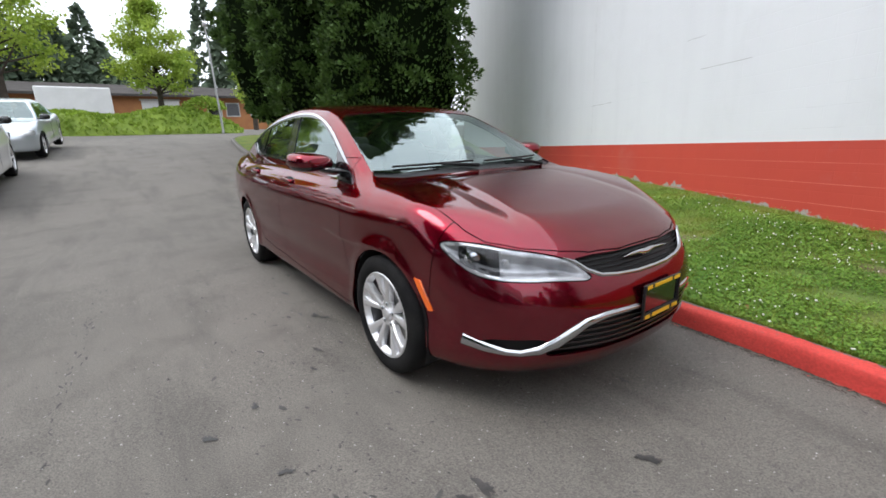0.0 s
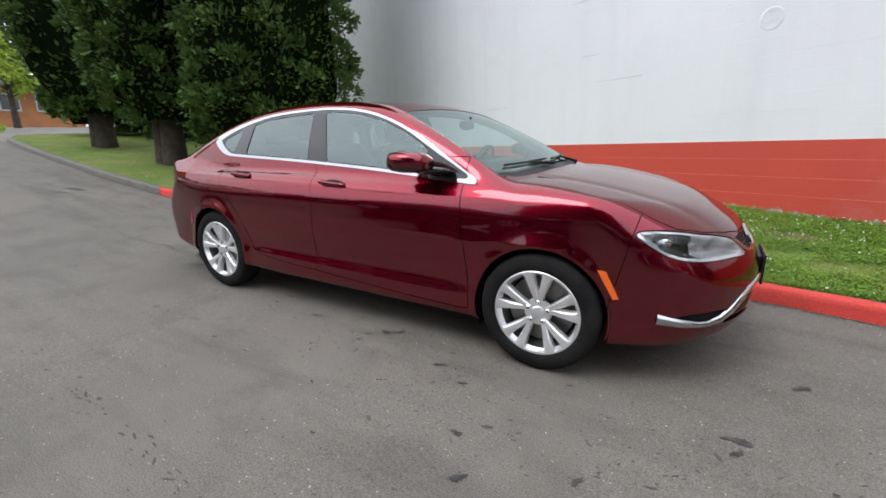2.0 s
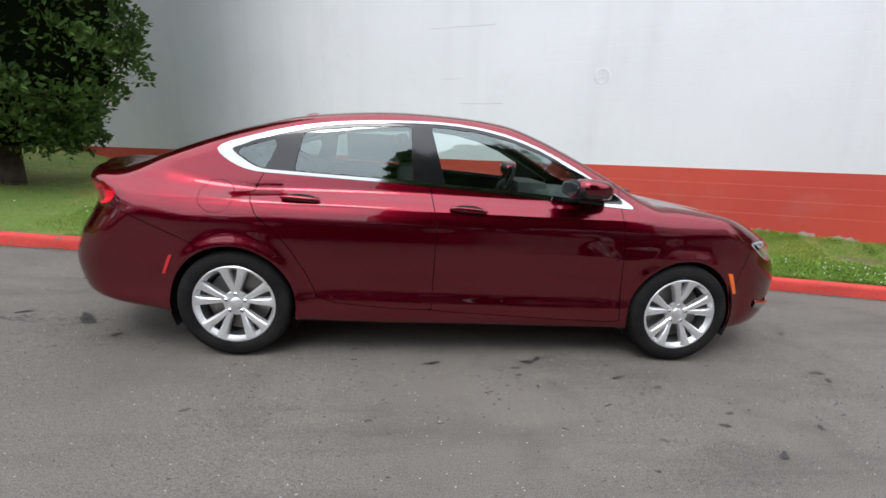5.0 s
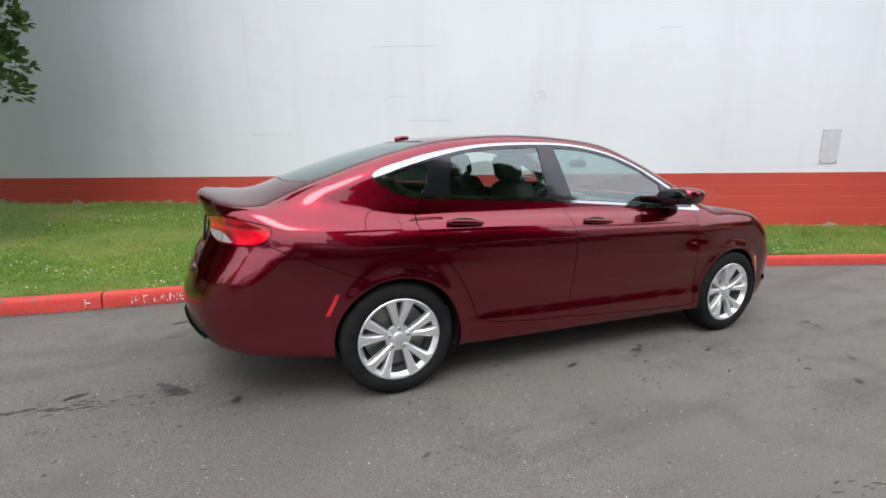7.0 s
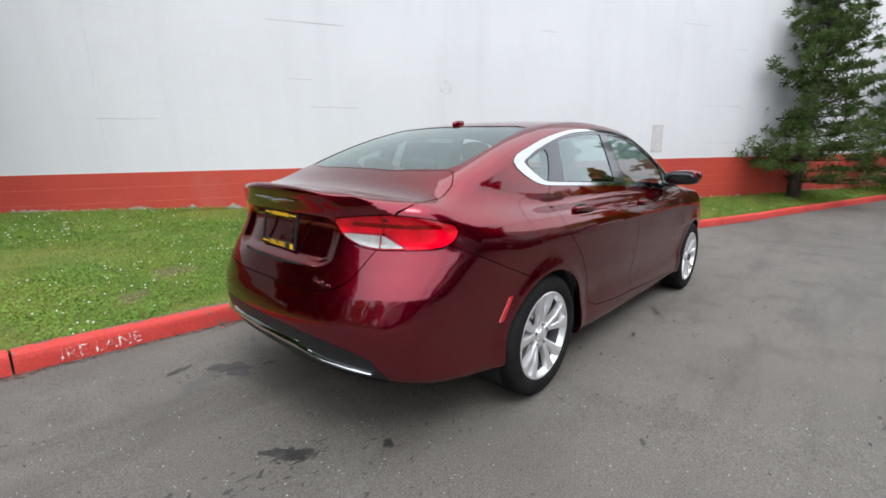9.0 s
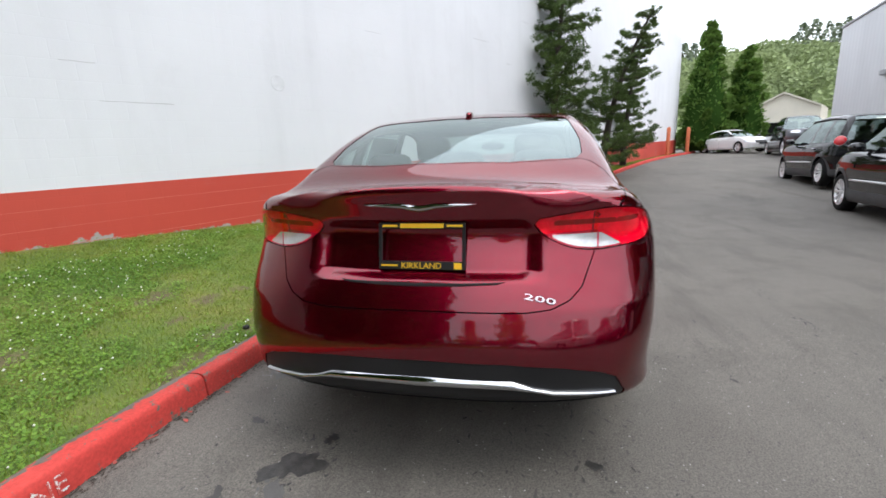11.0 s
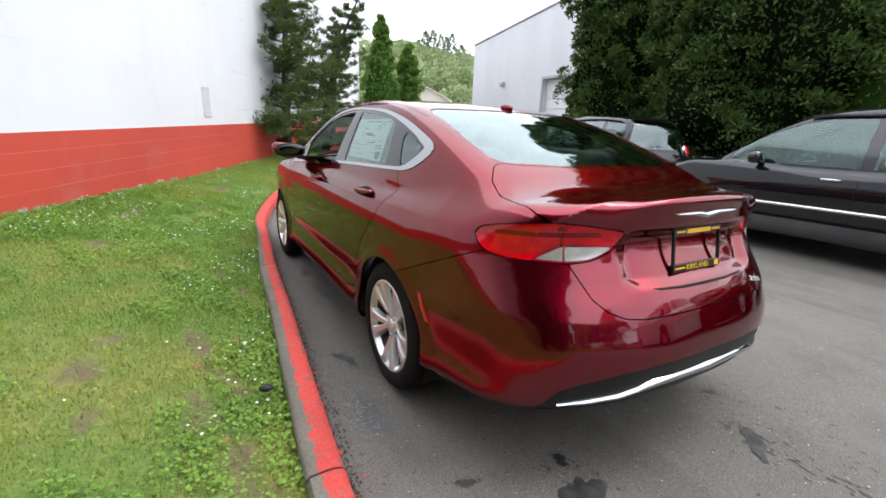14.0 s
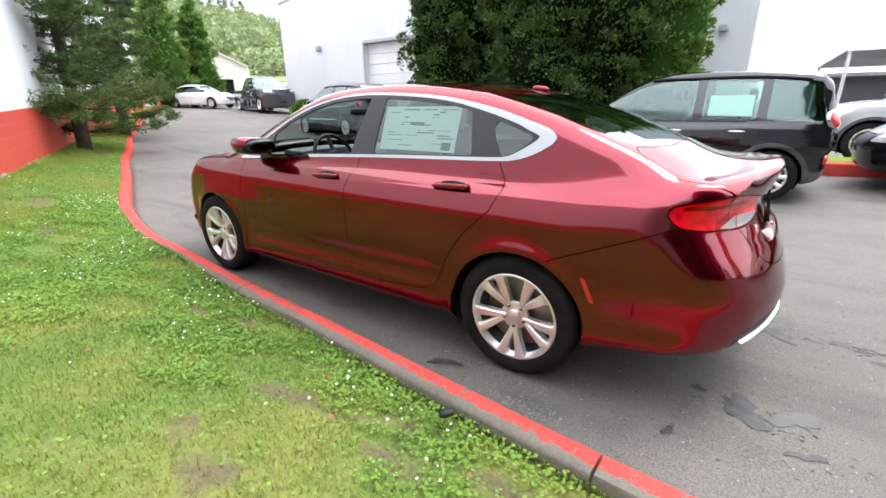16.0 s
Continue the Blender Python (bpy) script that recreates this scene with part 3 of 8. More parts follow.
STAINS = [(2.305, -1.006, .055, .03, .3), (2.30, -1.095, .03, .02, 1), (0.396, -0.925, .05, .025, .2), (0.47, -0.88, .04, .02, .6), (0.30, -1.0, .03, .012, .3), (1.777, -1.564, .03, .018, 1.2),
          (-2.21, -0.62, .05, .024, .8), (-2.543, -0.379, .10, .055, 2.4), (-2.21, .471, .04, .03, .3), (-2.136, .884, .04, .025, .9), (-2.40, .55, .135, .10, 2.5), (-2.62, .74, .07, .03, .3),
          (1.38, -1.77, .04, .02, .5), (1.26, -1.55, .04, .015, .1), (0.9, -1.1, .05, .012, .3), (1.1, -1.2, .03, .012, .2), (-.2, -.95, .06, .012, .2), (2.6, -.4, .05, .025, .4), (2.23, .03, .035, .014, .2),
          (-1.03, 1.0, .09, .045, .4), (.01, .83, .10, .04, .2), (.62, .84, .07, .03, .2), (-7.6, .4, .24, .06, .1), (-7.4, .15, .16, .04, .3), (-3.0, -.3, .05, .02, .5)]
for i, (sx, sy, ra, rb, tn) in enumerate(STAINS):
    flat_stain("oil_stain", sx, sy, ra, rb, tn, M_STAIN, "dark irregular oil stain on grey asphalt", 40 + i)
flat_stain("damp_patch", -2.60, .50, .13, .06, .5, M_DAMP, "damp grey patch on worn asphalt", 91)
flat_stain("damp_patch", -1.6, 1.05, .16, .07, .2, M_DAMP, "damp grey patch on worn asphalt", 92)


def flakes(name, places, mat, label, category, seed, lift):
    """Many small flat ragged marks: (x, y, length, width, turn)."""
    rnd = random.Random(seed)
    V, F = [], []
    for x, y, a, b, turn in places:
        n = 7
        z = float(ground_z(x, y)) + lift
        c, s_ = math.cos(turn), math.sin(turn)
        k = len(V)
        for i in range(n):
            w = 2 * math.pi * i / n
            r = rnd.uniform(0.55, 1.25)
            u, v = a * r * math.cos(w), b * r * math.sin(w)
            V.append((x + c * u - s_ * v, y + s_ * u + c * v, z))
        F += [(k, k + i, k + i + 1) for i in range(1, n - 1)]
    return tagged(new(name, mesh_of(name, V, F, mat)), label, category, "", "stuff")


rnd_ = random.Random(17)
PITS = []
for k in range(300):
    x = rnd_.uniform(-1.4, 3.2)
    PITS.append((x, -1.30 - 0.06 * x + rnd_.gauss(0, 0.30), rnd_.uniform(.004, .018), rnd_.uniform(.003, .006), rnd_.gauss(0.1, 0.5)))
for k in range(160):
    PITS.append((rnd_.uniform(-3.6, -1.7), rnd_.gauss(-0.55, 0.25), rnd_.uniform(.004, .022), rnd_.uniform(.003, .007), rnd_.gauss(0.1, 0.6)))
for k in range(1500):
    PITS.append((rnd_.uniform(-7, 6), rnd_.uniform(-4.5, 1.0), rnd_.uniform(.003, .012), rnd_.uniform(.002, .005), rnd_.uniform(0, 3.14)))
for k in range(26):
    x = rnd_.uniform(-1.5, 2.6)
    PITS.append((x, -1.45 - 0.05 * x + rnd_.gauss(0, 0.35), rnd_.uniform(.018, .035), rnd_.uniform(.006, .014), rnd_.gauss(0.1, 0.5)))
for k in range(420):
    PITS.append((rnd_.uniform(-4.2, 0.5), rnd_.gauss(0.75, 0.28), rnd_.uniform(.003, .014), rnd_.uniform(.002, .006), rnd_.uniform(0, 3.14)))
# a ragged line of open joints behind the car and along the lane
for k in range(110):
    u = rnd_.random() ** 1.2
    PITS.append((-2.4 - 4.2 * u, -0.43 + 0.02 * math.sin(9 * u) + 0.05 * u + rnd_.gauss(0, 0.025), rnd_.uniform(.012, .045), rnd_.uniform(.004, .012), rnd_.gauss(0, 0.35)))
for k in range(130):
    u = rnd_.random()
    PITS.append((-1.5 + 7 * u, -2.2 - 0.35 * u + rnd_.gauss(0, 0.03), rnd_.uniform(.01, .03), rnd_.uniform(.003, .007), rnd_.gauss(-.05, 0.3)))
flakes("asphalt_pits", PITS, M_PIT, "small dark pits and ravelled joints in the asphalt", "pits", 5, 0.0022)
GRIT = [(rnd_.uniform(-6, 6), rnd_.uniform(-4.5, 1.1), rnd_.uniform(.002, .006), rnd_.uniform(.002, .004), rnd_.uniform(0, 3)) for k in range(5200)]
CHALK = [(-1.55 + rnd_.gauss(0, .10), 1.10 + rnd_.gauss(0, .035), rnd_.uniform(.002, .009), rnd_.uniform(.002, .005), rnd_.uniform(0, 3)) for k in range(170)]
flakes("chalk_marks", CHALK, M_CHALK, "whitish chalky marks on asphalt beside the kerb", "marks", 7, 0.0052)
flakes("pale_grit", GRIT, M_GRIT, "pale bits of grit in the asphalt", "grit", 6, 0.0024)

# ---------------------------------------------------------------- kerb
KERB = [(-19.8, 9.0), (-19.6, 6.0), (-19.2, 4.2), (-18.3, 2.9), (-17, 2.25), (-14, 1.62), (-11.4, 1.35), (-8, 1.18), (-5.4, 1.2), (-3.3, 1.29), (-2.3, 1.30), (-1.3, 1.23), (-.3, 1.14), (.64, 1.07),
        (1.82, .94), (2.68, .86), (3.5, .69), (4.6, .38), (6, -.15), (7.5, -.72), (8.7, -1.15), (10.5, -1.92), (12.8, -2.85), (16, -4.3), (20, -6.2), (24, -8.2), (27, -9.9), (30, -11.5)]


def smooth_line(pts, step):
    p = np.array(pts, float)
    d = np.r_[0, np.cumsum(np.hypot(*np.diff(p, axis=0).T))]
    fx, fy = crv(d, p[:, 0]), crv(d, p[:, 1])
    s = np.arange(0, d[-1], step)
    return np.c_[fx(s), fy(s)], s


kerb_pts, kerb_s = smooth_line(KERB, 0.1)
kerb_t = np.gradient(kerb_pts, axis=0)
kerb_t /= np.linalg.norm(kerb_t, axis=1, keepdims=True)
kerb_n = np.c_[-kerb_t[:, 1], kerb_t[:, 0]]
KERB_H, KERB_W = 0.12, 0.15


def kerb_paint(name, painted):
    m = Mat(name, (0.4, 0.39, 0.37), 0.8)
    big, fine, chip = m.noise(3.0, 5.0), m.noise(70.0, 4.0), m.noise(19.0, 7.0, 0.7)
    grey = m.mix(big, (0.085, 0.073, 0.056), (0.185, 0.162, 0.132)) if painted else m.mix(big, (0.085, 0.078, 0.068), (0.16, 0.15, 0.135))
    if painted:
        red = m.mix(big, (0.50, 0.036, 0.029), (0.61, 0.066, 0.05))
        red = m.mix(m.ramp(m.noise(1.3, 6.0), [(0.5, (0, 0, 0)), (0.75, (0.6, 0.6, 0.6))]), red, (0.34, 0.04, 0.032))
        # bare concrete where the paint has flaked, most on the lawn-side edge
        sep = m.n.new("ShaderNodeAttribute")
        sep.attribute_name = "edge_wear"
        add = m.n.new("ShaderNodeMath")
        add.operation = "ADD"
        m.l.new(chip, add.inputs[0])
        m.l.new(sep.outputs["Fac"], add.inputs[1])
        mask = m.ramp(add.outputs[0], [(0.66, (0, 0, 0)), (0.70, (1, 1, 1))])
        grey = m.mix(mask, red, grey)
    m.color(m.mix(0.3, grey, m.ramp(fine, [(0.3, (0.2, 0.2, 0.2)), (0.7, (0.85, 0.85, 0.85))]), "OVERLAY"))
    m.bump(chip if painted else fine, 0.35, 0.006)
    return m.m


M_KERB_RED = kerb_paint("flaking_red_kerb_paint", True)
M_KERB_GREY = kerb_paint("weathered_kerb_concrete", False)
PROFILE = [(0.0, -0.12, 0.22), (0.003, 0.0, 0.16), (0.005, 0.018, 0.03), (0.011, 0.075, 0.02), (0.016, 0.104, 0.06), (0.026, 0.117, 0.10), (0.050, 0.122, 0.05), (0.085, 0.122, 0.05), (0.100, 0.121, 0.14), (0.108, 0.120, 0.36), (0.138, 0.116, 0.42), (0.15, 0.10, 0.45), (0.152, -0.1, 0.4)]
# how bare the paint is along the kerb, and how far the bare back edge reaches
back_x = crv([-9, -4, -2.2, -1.7, -1.2, 0.6, 1.4, 2.4, 30], [.8, .6, .6, .8, 1.1, 1.1, .9, .7, .7])
bare_x = crv([-8, -6, -4.6, -3.6, -2.6, -2.2, -1.9, -1.5, -0.8, 0, 0.6, 1.2, 2, 3, 30], [.05, .02, .03, .03, .02, .05, .04, .02, .02, .04, .05, .02, 0, -.02, -.03])


def kerb_run(a, b, painted, parent):
    """A length of kerb between two places along its line."""
    i0, i1 = int(a / 0.1), min(int(b / 0.1), len(kerb_pts) - 1)
    rows, wear, zc = [], [], []
    k = i1 - i0 + 1
    for i in range(i0, i1 + 1):
        p, n, t = kerb_pts[i], kerb_n[i], kerb_t[i]
        shrink = 0.006 if i == i0 else (-0.006 if i == i1 else 0.0)
        z = float(ground_z(p[0], min(p[1], 0)))
        for j, (o, h, w) in enumerate(PROFILE):
            jit = 0.004 * noise.noise(Vector((p[0] * 3, p[1] * 3, j * 0.7)))
            q = p + n * (o + jit) + t * shrink
            rows.append((q[0], q[1], z + h + jit))
            wear.append(w * float(back_x(p[0])) + float(bare_x(p[0])) if painted else 0)
    m = len(PROFILE)
    F = [(i * m + j, i * m + j + 1, (i + 1) * m + j + 1, (i + 1) * m + j) for i in range(k - 1) for j in range(m - 1)]
    F += [tuple(range(m))[::-1], tuple((k - 1) * m + j for j in range(m))]
    me = mesh_of("kerb_stone", rows, F, M_KERB_RED if painted else M_KERB_GREY, True)
    me.set_sharp_from_angle(angle=radians(50))
    at = me.attributes.new("edge_wear", "FLOAT", "POINT")
    at.data.foreach_set("value", [float(w) for w in wear])
    ob = new("kerb_stone", me)
    ob.parent = parent
    return ob


def s_at_x(x):
    i = np.argmin(np.abs(kerb_pts[60:, 0] - x)) + 60
    return kerb_s[i]


# dirt and paint chips gathered along the foot of the kerb
M_DEBRIS = two_tone("kerb_foot_dirt", (0.030, 0.026, 0.020), (0.075, 0.060, 0.045), 20.0, 0.95, 0.6, 90.0, 0.006)
M_CHIP = two_tone("fallen_red_paint_chips", (0.46, 0.07, 0.05), (0.34, 0.10, 0.08), 20.0, 0.8, 0.2, 90.0, 0.002)
DIRT, CHIPS = [], []
for i in range(len(kerb_pts)):
    p, n, t = kerb_pts[i], kerb_n[i], kerb_t[i]
    if -9 < p[0] < 9:
        for k in range(26):
            o, u = abs(rnd_.gauss(0.0, 0.03)), rnd_.uniform(0, 0.1)
            DIRT.append((p[0] - n[0] * o + t[0] * u, p[1] - n[1] * o + t[1] * u, rnd_.uniform(.003, .013), rnd_.uniform(.002, .006), math.atan2(t[1], t[0]) + rnd_.gauss(0, .25)))
        if rnd_.random() < (0.8 if p[0] > -4 else 0.2):
            o, u = abs(rnd_.gauss(0.02, 0.03)), rnd_.uniform(0, 0.1)
            CHIPS.append((p[0] - n[0] * o + t[0] * u, p[1] - n[1] * o + t[1] * u, rnd_.uniform(.006, .028), rnd_.uniform(.004, .011), rnd_.uniform(0, 3)))
flakes("kerb_dirt", DIRT, M_DEBRIS, "dark dirt gathered along the kerb foot", "dirt", 8, 0.0045)
flakes("paint_chips", CHIPS, M_CHIP, "fallen red paint chips along the kerb foot", "paint chips", 9, 0.0062)

kerb = thing("kerb", "cast concrete kerb with flaking red fire-lane paint", "kerb", None, "", "structure")
for xa, xb, red in [(-19.9, -14.2, False), (-14.2, -10.6, False), (-10.6, -6.35, False), (-6.35, -4.9, True), (-4.9, -3.26, True), (-3.26, -1.94, True), (-1.94, 0.62, True), (0.62, 3.33, True), (3.33, 6.3, True), (6.3, 9.4, True),
                    (9.4, 12.6, True), (12.6, 16, True), (16, 20, True), (20, 24, True), (24, 29.5, True)]:
    kerb_run(0 if xa < -19.5 else s_at_x(xa), s_at_x(xb), red, kerb)

# worn letters on the kerb face
M_LETTER = Mat("worn_white_letter_paint", (0.75, 0.73, 0.70), 0.8)
_k = M_LETTER.ramp(M_LETTER.noise(26.0, 5.0, 0.7), [(0.46, (0.70, 0.68, 0.65)), (0.50, (0.55, 0.09, 0.07))])
M_LETTER = M_LETTER.color(_k).m


def text_mesh(body, size, mat, depth=0.001):
    cu = bpy.data.curves.new("letters", "FONT")
    cu.body, cu.size, cu.extrude, cu.resolution_u = body, size, depth, 2
    cu.align_x, cu.align_y = "CENTER", "CENTER"
    ob = bpy.data.objects.new("letters", cu)
    me = bpy.data.meshes.new_from_object(ob)
    bpy.data.objects.remove(ob)
    me.materials.clear()
    me.materials.append(mat)
    return me


def on_kerb_face(word, xc, size):
    i = int(s_at_x(xc) / 0.1)
    p, n, t = kerb_pts[i], kerb_n[i], kerb_t[i]
    ob = new("kerb_lettering", text_mesh(word, size, M_LETTER))
    z = float(ground_z(p[0], 0))
    xaxis = Vector((t[0], t[1], 0))
    yaxis = Vector((n[0] * 0.14, n[1] * 0.14, 1)).normalized()
    zaxis = xaxis.cross(yaxis)
    q = Vector((p[0] + n[0] * 0.0065, p[1] + n[1] * 0.0065, z + 0.05))
    mw = Matrix((xaxis, yaxis, zaxis)).transposed().to_4x4()
    mw.translation = q + zaxis * 0.0035
    ob.matrix_world = mw
    return tagged(ob, "worn white stencilled letters on red kerb face", "lettering", "", "structure")


on_kerb_face("F", -3.42, 0.10)
on_kerb_face("IRE LANE", -2.92, 0.10)

# ---------------------------------------------------------------- wall
WU, WN = np.array([0.897, -0.442]), np.array([0.442, 0.897])
W0 = np.array([1.82, 3.693])
LEAN = 0.0345  # the wall's courses climb along its run


wall_foot = crv([-15, -12, -9, -5.4, -3, 0, 1.3, 3.4, 5.7, 7.5, 10, 14, 20, 32], [.75, .5, .32, .42, .41, .36, .31, .33, .36, .41, .5, .62, .82, 1.05])
WALL_M = Matrix.Translation((W0[0], W0[1], 0)) @ Matrix.Rotation(math.atan2(WU[1], WU[0]), 4, "Z") @ Matrix.Rotation(-LEAN, 4, "Y")
# local x runs along the wall, local y into it, local z up
RED_TOP = 1.075


def wall_paint(name, a, b, chips):
    m = Mat(name, a, 0.62)
    big, streak = m.noise(0.5, 5.0), m.noise(1.0, 5.0, 0.6, (2.2, 2.2, 0.18))
    fine = m.noise(55.0, 4.0)
    brick = m.n.new("ShaderNodeTexBrick")
    brick.inputs["Scale"].default_value = 1.0
    brick.inputs["Brick Width"].default_value, brick.inputs["Row Height"].default_value = 0.4, 0.2
    brick.inputs["Mortar Size"].default_value, brick.inputs["Mortar Smooth"].default_value = 0.006, 0.6
    tc = m.n.new("ShaderNodeTexCoord")
    sep, com = m.n.new("ShaderNodeSeparateXYZ"), m.n.new("ShaderNodeCombineXYZ")
    m.l.new(tc.outputs["Object"], sep.inputs[0])
    m.l.new(sep.outputs["X"], com.inputs["X"])
    m.l.new(sep.outputs["Z"], com.inputs["Y"])
    m.l.new(com.outputs[0], brick.inputs["Vector"])
    c = m.mix(m.ramp(big, [(0.3, (0, 0, 0)), (0.7, (1, 1, 1))]), a, b)
    c = m.mix(m.ramp(streak, [(0.5, (0, 0, 0)), (0.8, (0.22, 0.22, 0.22))]), c, tuple(v * 0.72 for v in a))
    c = m.mix(m.ramp(m.noise(0.9, 6.0, 0.7), [(0.55, (0, 0, 0)), (0.75, (0.12, 0.12, 0.12))]), c, (0.42, 0.40, 0.37))
    if chips:
        low = m.n.new("ShaderNodeAttribute")
        low.attribute_name = "edge_wear"
        add = m.n.new("ShaderNodeMath")
        add.operation = "ADD"
        m.l.new(m.noise(3.2, 6.0, 0.7), add.inputs[0])
        m.l.new(low.outputs["Fac"], add.inputs[1])
        c = m.mix(m.ramp(add.outputs[0], [(0.69, (0, 0, 0)), (0.73, (1, 1, 1))]), c, (0.40, 0.37, 0.35))
    m.color(c)
    h = m.mix(0.75, fine, brick.outputs["Fac"], "SUBTRACT")
    m.bump(h, 0.24, 0.004)
    return m.m


M_WALLWHITE = wall_paint("white_block_wall_paint", (0.775, 0.785, 0.81), (0.715, 0.725, 0.75), False)
M_WALLRED = wall_paint("red_block_wall_paint", (0.60, 0.075, 0.045), (0.50, 0.055, 0.038), True)


def wall_slab(name, s0, s1, z0f, z1, mat, label, proud=0.0, wear=False):
    n = int((s1 - s0) / 0.25)
    V, wr = [], []
    for i in range(n + 1):
        s = s0 + (s1 - s0) * i / n
        zb = z0f(s)
        zs = np.linspace(zb, z1, 17)
        for k, z in enumerate(zs):
            V.append((s, -proud, z))
            d = z - zb - 0.24
            wr.append(max(0.0, 0.26 - max(d, 0.0) * 2.2) if wear else 0.0)
        V += [(s, 0.3, z1), (s, 0.3, zb)]
        wr += [0, 0]
    m = 19
    F = [(i * m + j, (i + 1) * m + j, (i + 1) * m + (j + 1) % m, i * m + (j + 1) % m) for i in range(n) for j in range(m)]
    F += [tuple(range(m)), tuple(n * m + j for j in range(m))[::-1]]
    me = mesh_of(name, V, F, mat)
    at = me.attributes.new("edge_wear", "FLOAT", "POINT")
    at.data.foreach_set("value", [float(w) for w in wr])
    ob = new(name, me)
    ob.matrix_world = WALL_M
    return tagged(ob, label, "wall", "", "structure")


S_MIN, S_MAX = -15.0, 31.0
wall_slab("wall_north", S_MIN, S_MAX, lambda s: RED_TOP, 7.5, M_WALLWHITE, "tall white-painted concrete block wall")
wall_slab("wall_north_base", S_MIN, S_MAX, lambda s: float(wall_foot(s)) - LEAN * s - 0.25, RED_TOP, M_WALLRED, "red-painted foot of block wall with chipped paint", 0.003, True)
for s_, z_ in ((S_MAX, 0),):
    bm = bmesh.new()
    box(bm, S_MAX - 0.3, 0.3, -1, S_MAX, 14, 7.5)
    whole("wall_east", bm, M_WALLWHITE, "white end wall of the block building", "wall", WALL_M, kind="structure")
bm = bmesh.new()
box(bm, S_MIN, 0.3, 7.3, S_MAX - 0.3, 14, 7.5)
whole("roof", bm, M_WALLWHITE, "flat roof of the block building", "roof", WALL_M, kind="structure")


# ---------------------------------------------------------------- the red sedan
# the doors lean in from the shoulder up to the windows
shoulder = crv([0.5, 0.78, 0.82, 0.86, 0.90, 0.94, 0.98, 1.02, 1.3], [0, 0, 0.001, 0.005, 0.014, 0.028, 0.046, 0.062, 0.07])


def sedan_details(x, y, z, s, t, f, r):
    # plate recess in the boot lid
    w = np.clip((0.44 - y) / 0.10, 0, 1) * np.clip((z - 0.762) / 0.04, 0, 1) * np.clip((0.985 - z) / 0.06, 0, 1)
    w = w * w * (3 - 2 * w)
    r = r + 0.032 * w
    # shoulder line through the door handles and the hollow below it
    s = s + shoulder(z) * np.clip((x + 2.3) / 0.7, 0, 1) * np.clip((2.1 - x) / 0.6, 0, 1)
    s = s - 0.0045 * np.exp(-((z - 0.922 + 0.012 * x) / 0.010) ** 2) * np.clip((x + 2.0) / 0.5, 0, 1) * np.clip((1.2 - x) / 0.8, 0, 1) + 0.0015 * np.exp(-((z - 0.80) / 0.055) ** 2) * np.clip((x + 1.75) / 0.5, 0, 1)
    # hollow above the sill
    run = np.clip((1.0 - np.abs(x)) / 0.2, 0, 1)
    s = s + 0.008 * np.exp(-((z - 0.455 + 0.02 * x) / 0.06) ** 2) * run - 0.002 * np.exp(-((z - 0.365 + 0.02 * x) / 0.025) ** 2) * run
    # raised flutes of the bonnet
    t = t + 0.006 * np.exp(-((y - 0.40 - 0.06 * x) / 0.05) ** 2) * np.clip((x - 1.1) / 0.2, 0, 1)
    return s, t, f, r


SEDAN = Shape(
    ([0.14, 0.18, 0.25, 0.33, 0.42, 0.6, 0.75, 0.86, 0.92, 0.96, 1.0, 1.06, 1.2], [0.82, 0.868, 0.898, 0.905, 0.897, 0.911, 0.915, 0.914, 0.906, 0.89, 0.859, 0.8, 0.63]),
    ([-2.4, -2.1, -1.7, -1.2, -0.6, 0, 0.6, 1.2, 1.7, 2.1, 2.4], [0.15, 0.086, 0.034, 0.008, 0.0, 0.009, 0.019, 0.03, 0.06, 0.12, 0.183]),
    ([-2.5, -2.36, -2.3, -2.1, -1.9, -1.5, -1.0, 0, 0.6, 1.0, 1.3, 1.6, 1.9, 2.1, 2.25, 2.4], [1.089, 1.119, 1.087, 1.038, 1.014, 1.002, 1.02, 1.03, 1.022, 1.015, 1.01, 0.973, 0.909, 0.855, 0.792, 0.702]),
    ([-2.4, -2.1, -1.95, -1.7, -1.4, -1.1, -0.8, -0.5, -0.2, 0.05, 0.25, 0.45, 0.7, 0.95, 1.1, 1.3], [0.982, 1.071, 1.145, 1.248, 1.353, 1.428, 1.467, 1.487, 1.486, 1.472, 1.445, 1.382, 1.276, 1.155, 1.072, 0.944]),
    ([0.14, 0.2, 0.3, 0.45, 0.55, 0.62, 0.7, 0.76, 0.82, 0.9, 1.0], [2.212, 2.26, 2.338, 2.368, 2.366, 2.343, 2.302, 2.278, 2.21, 2.125, 2.04]),
    ([0.14, 0.2, 0.3, 0.42, 0.55, 0.64, 0.72, 0.8, 0.95, 1.03, 1.08, 1.2], [2.241, 2.305, 2.395, 2.455, 2.468, 2.442, 2.412, 2.375, 2.332, 2.356, 2.389, 2.363]),
    ([-2.45, -2.2, -1.8, -1.0, 0, 1.0, 1.8, 2.2, 2.45], [0.346, 0.316, 0.266, 0.229, 0.217, 0.204, 0.204, 0.217, 0.228]),
    [0.427, 0.3347, 0.0228, 0.0493, 0.0822, 0.7949, 0.2771, 0.0222], (1.371, -1.371), 0.325, 0.356, 1.0, (-2.2, 1.5), sedan_details, -0.07)

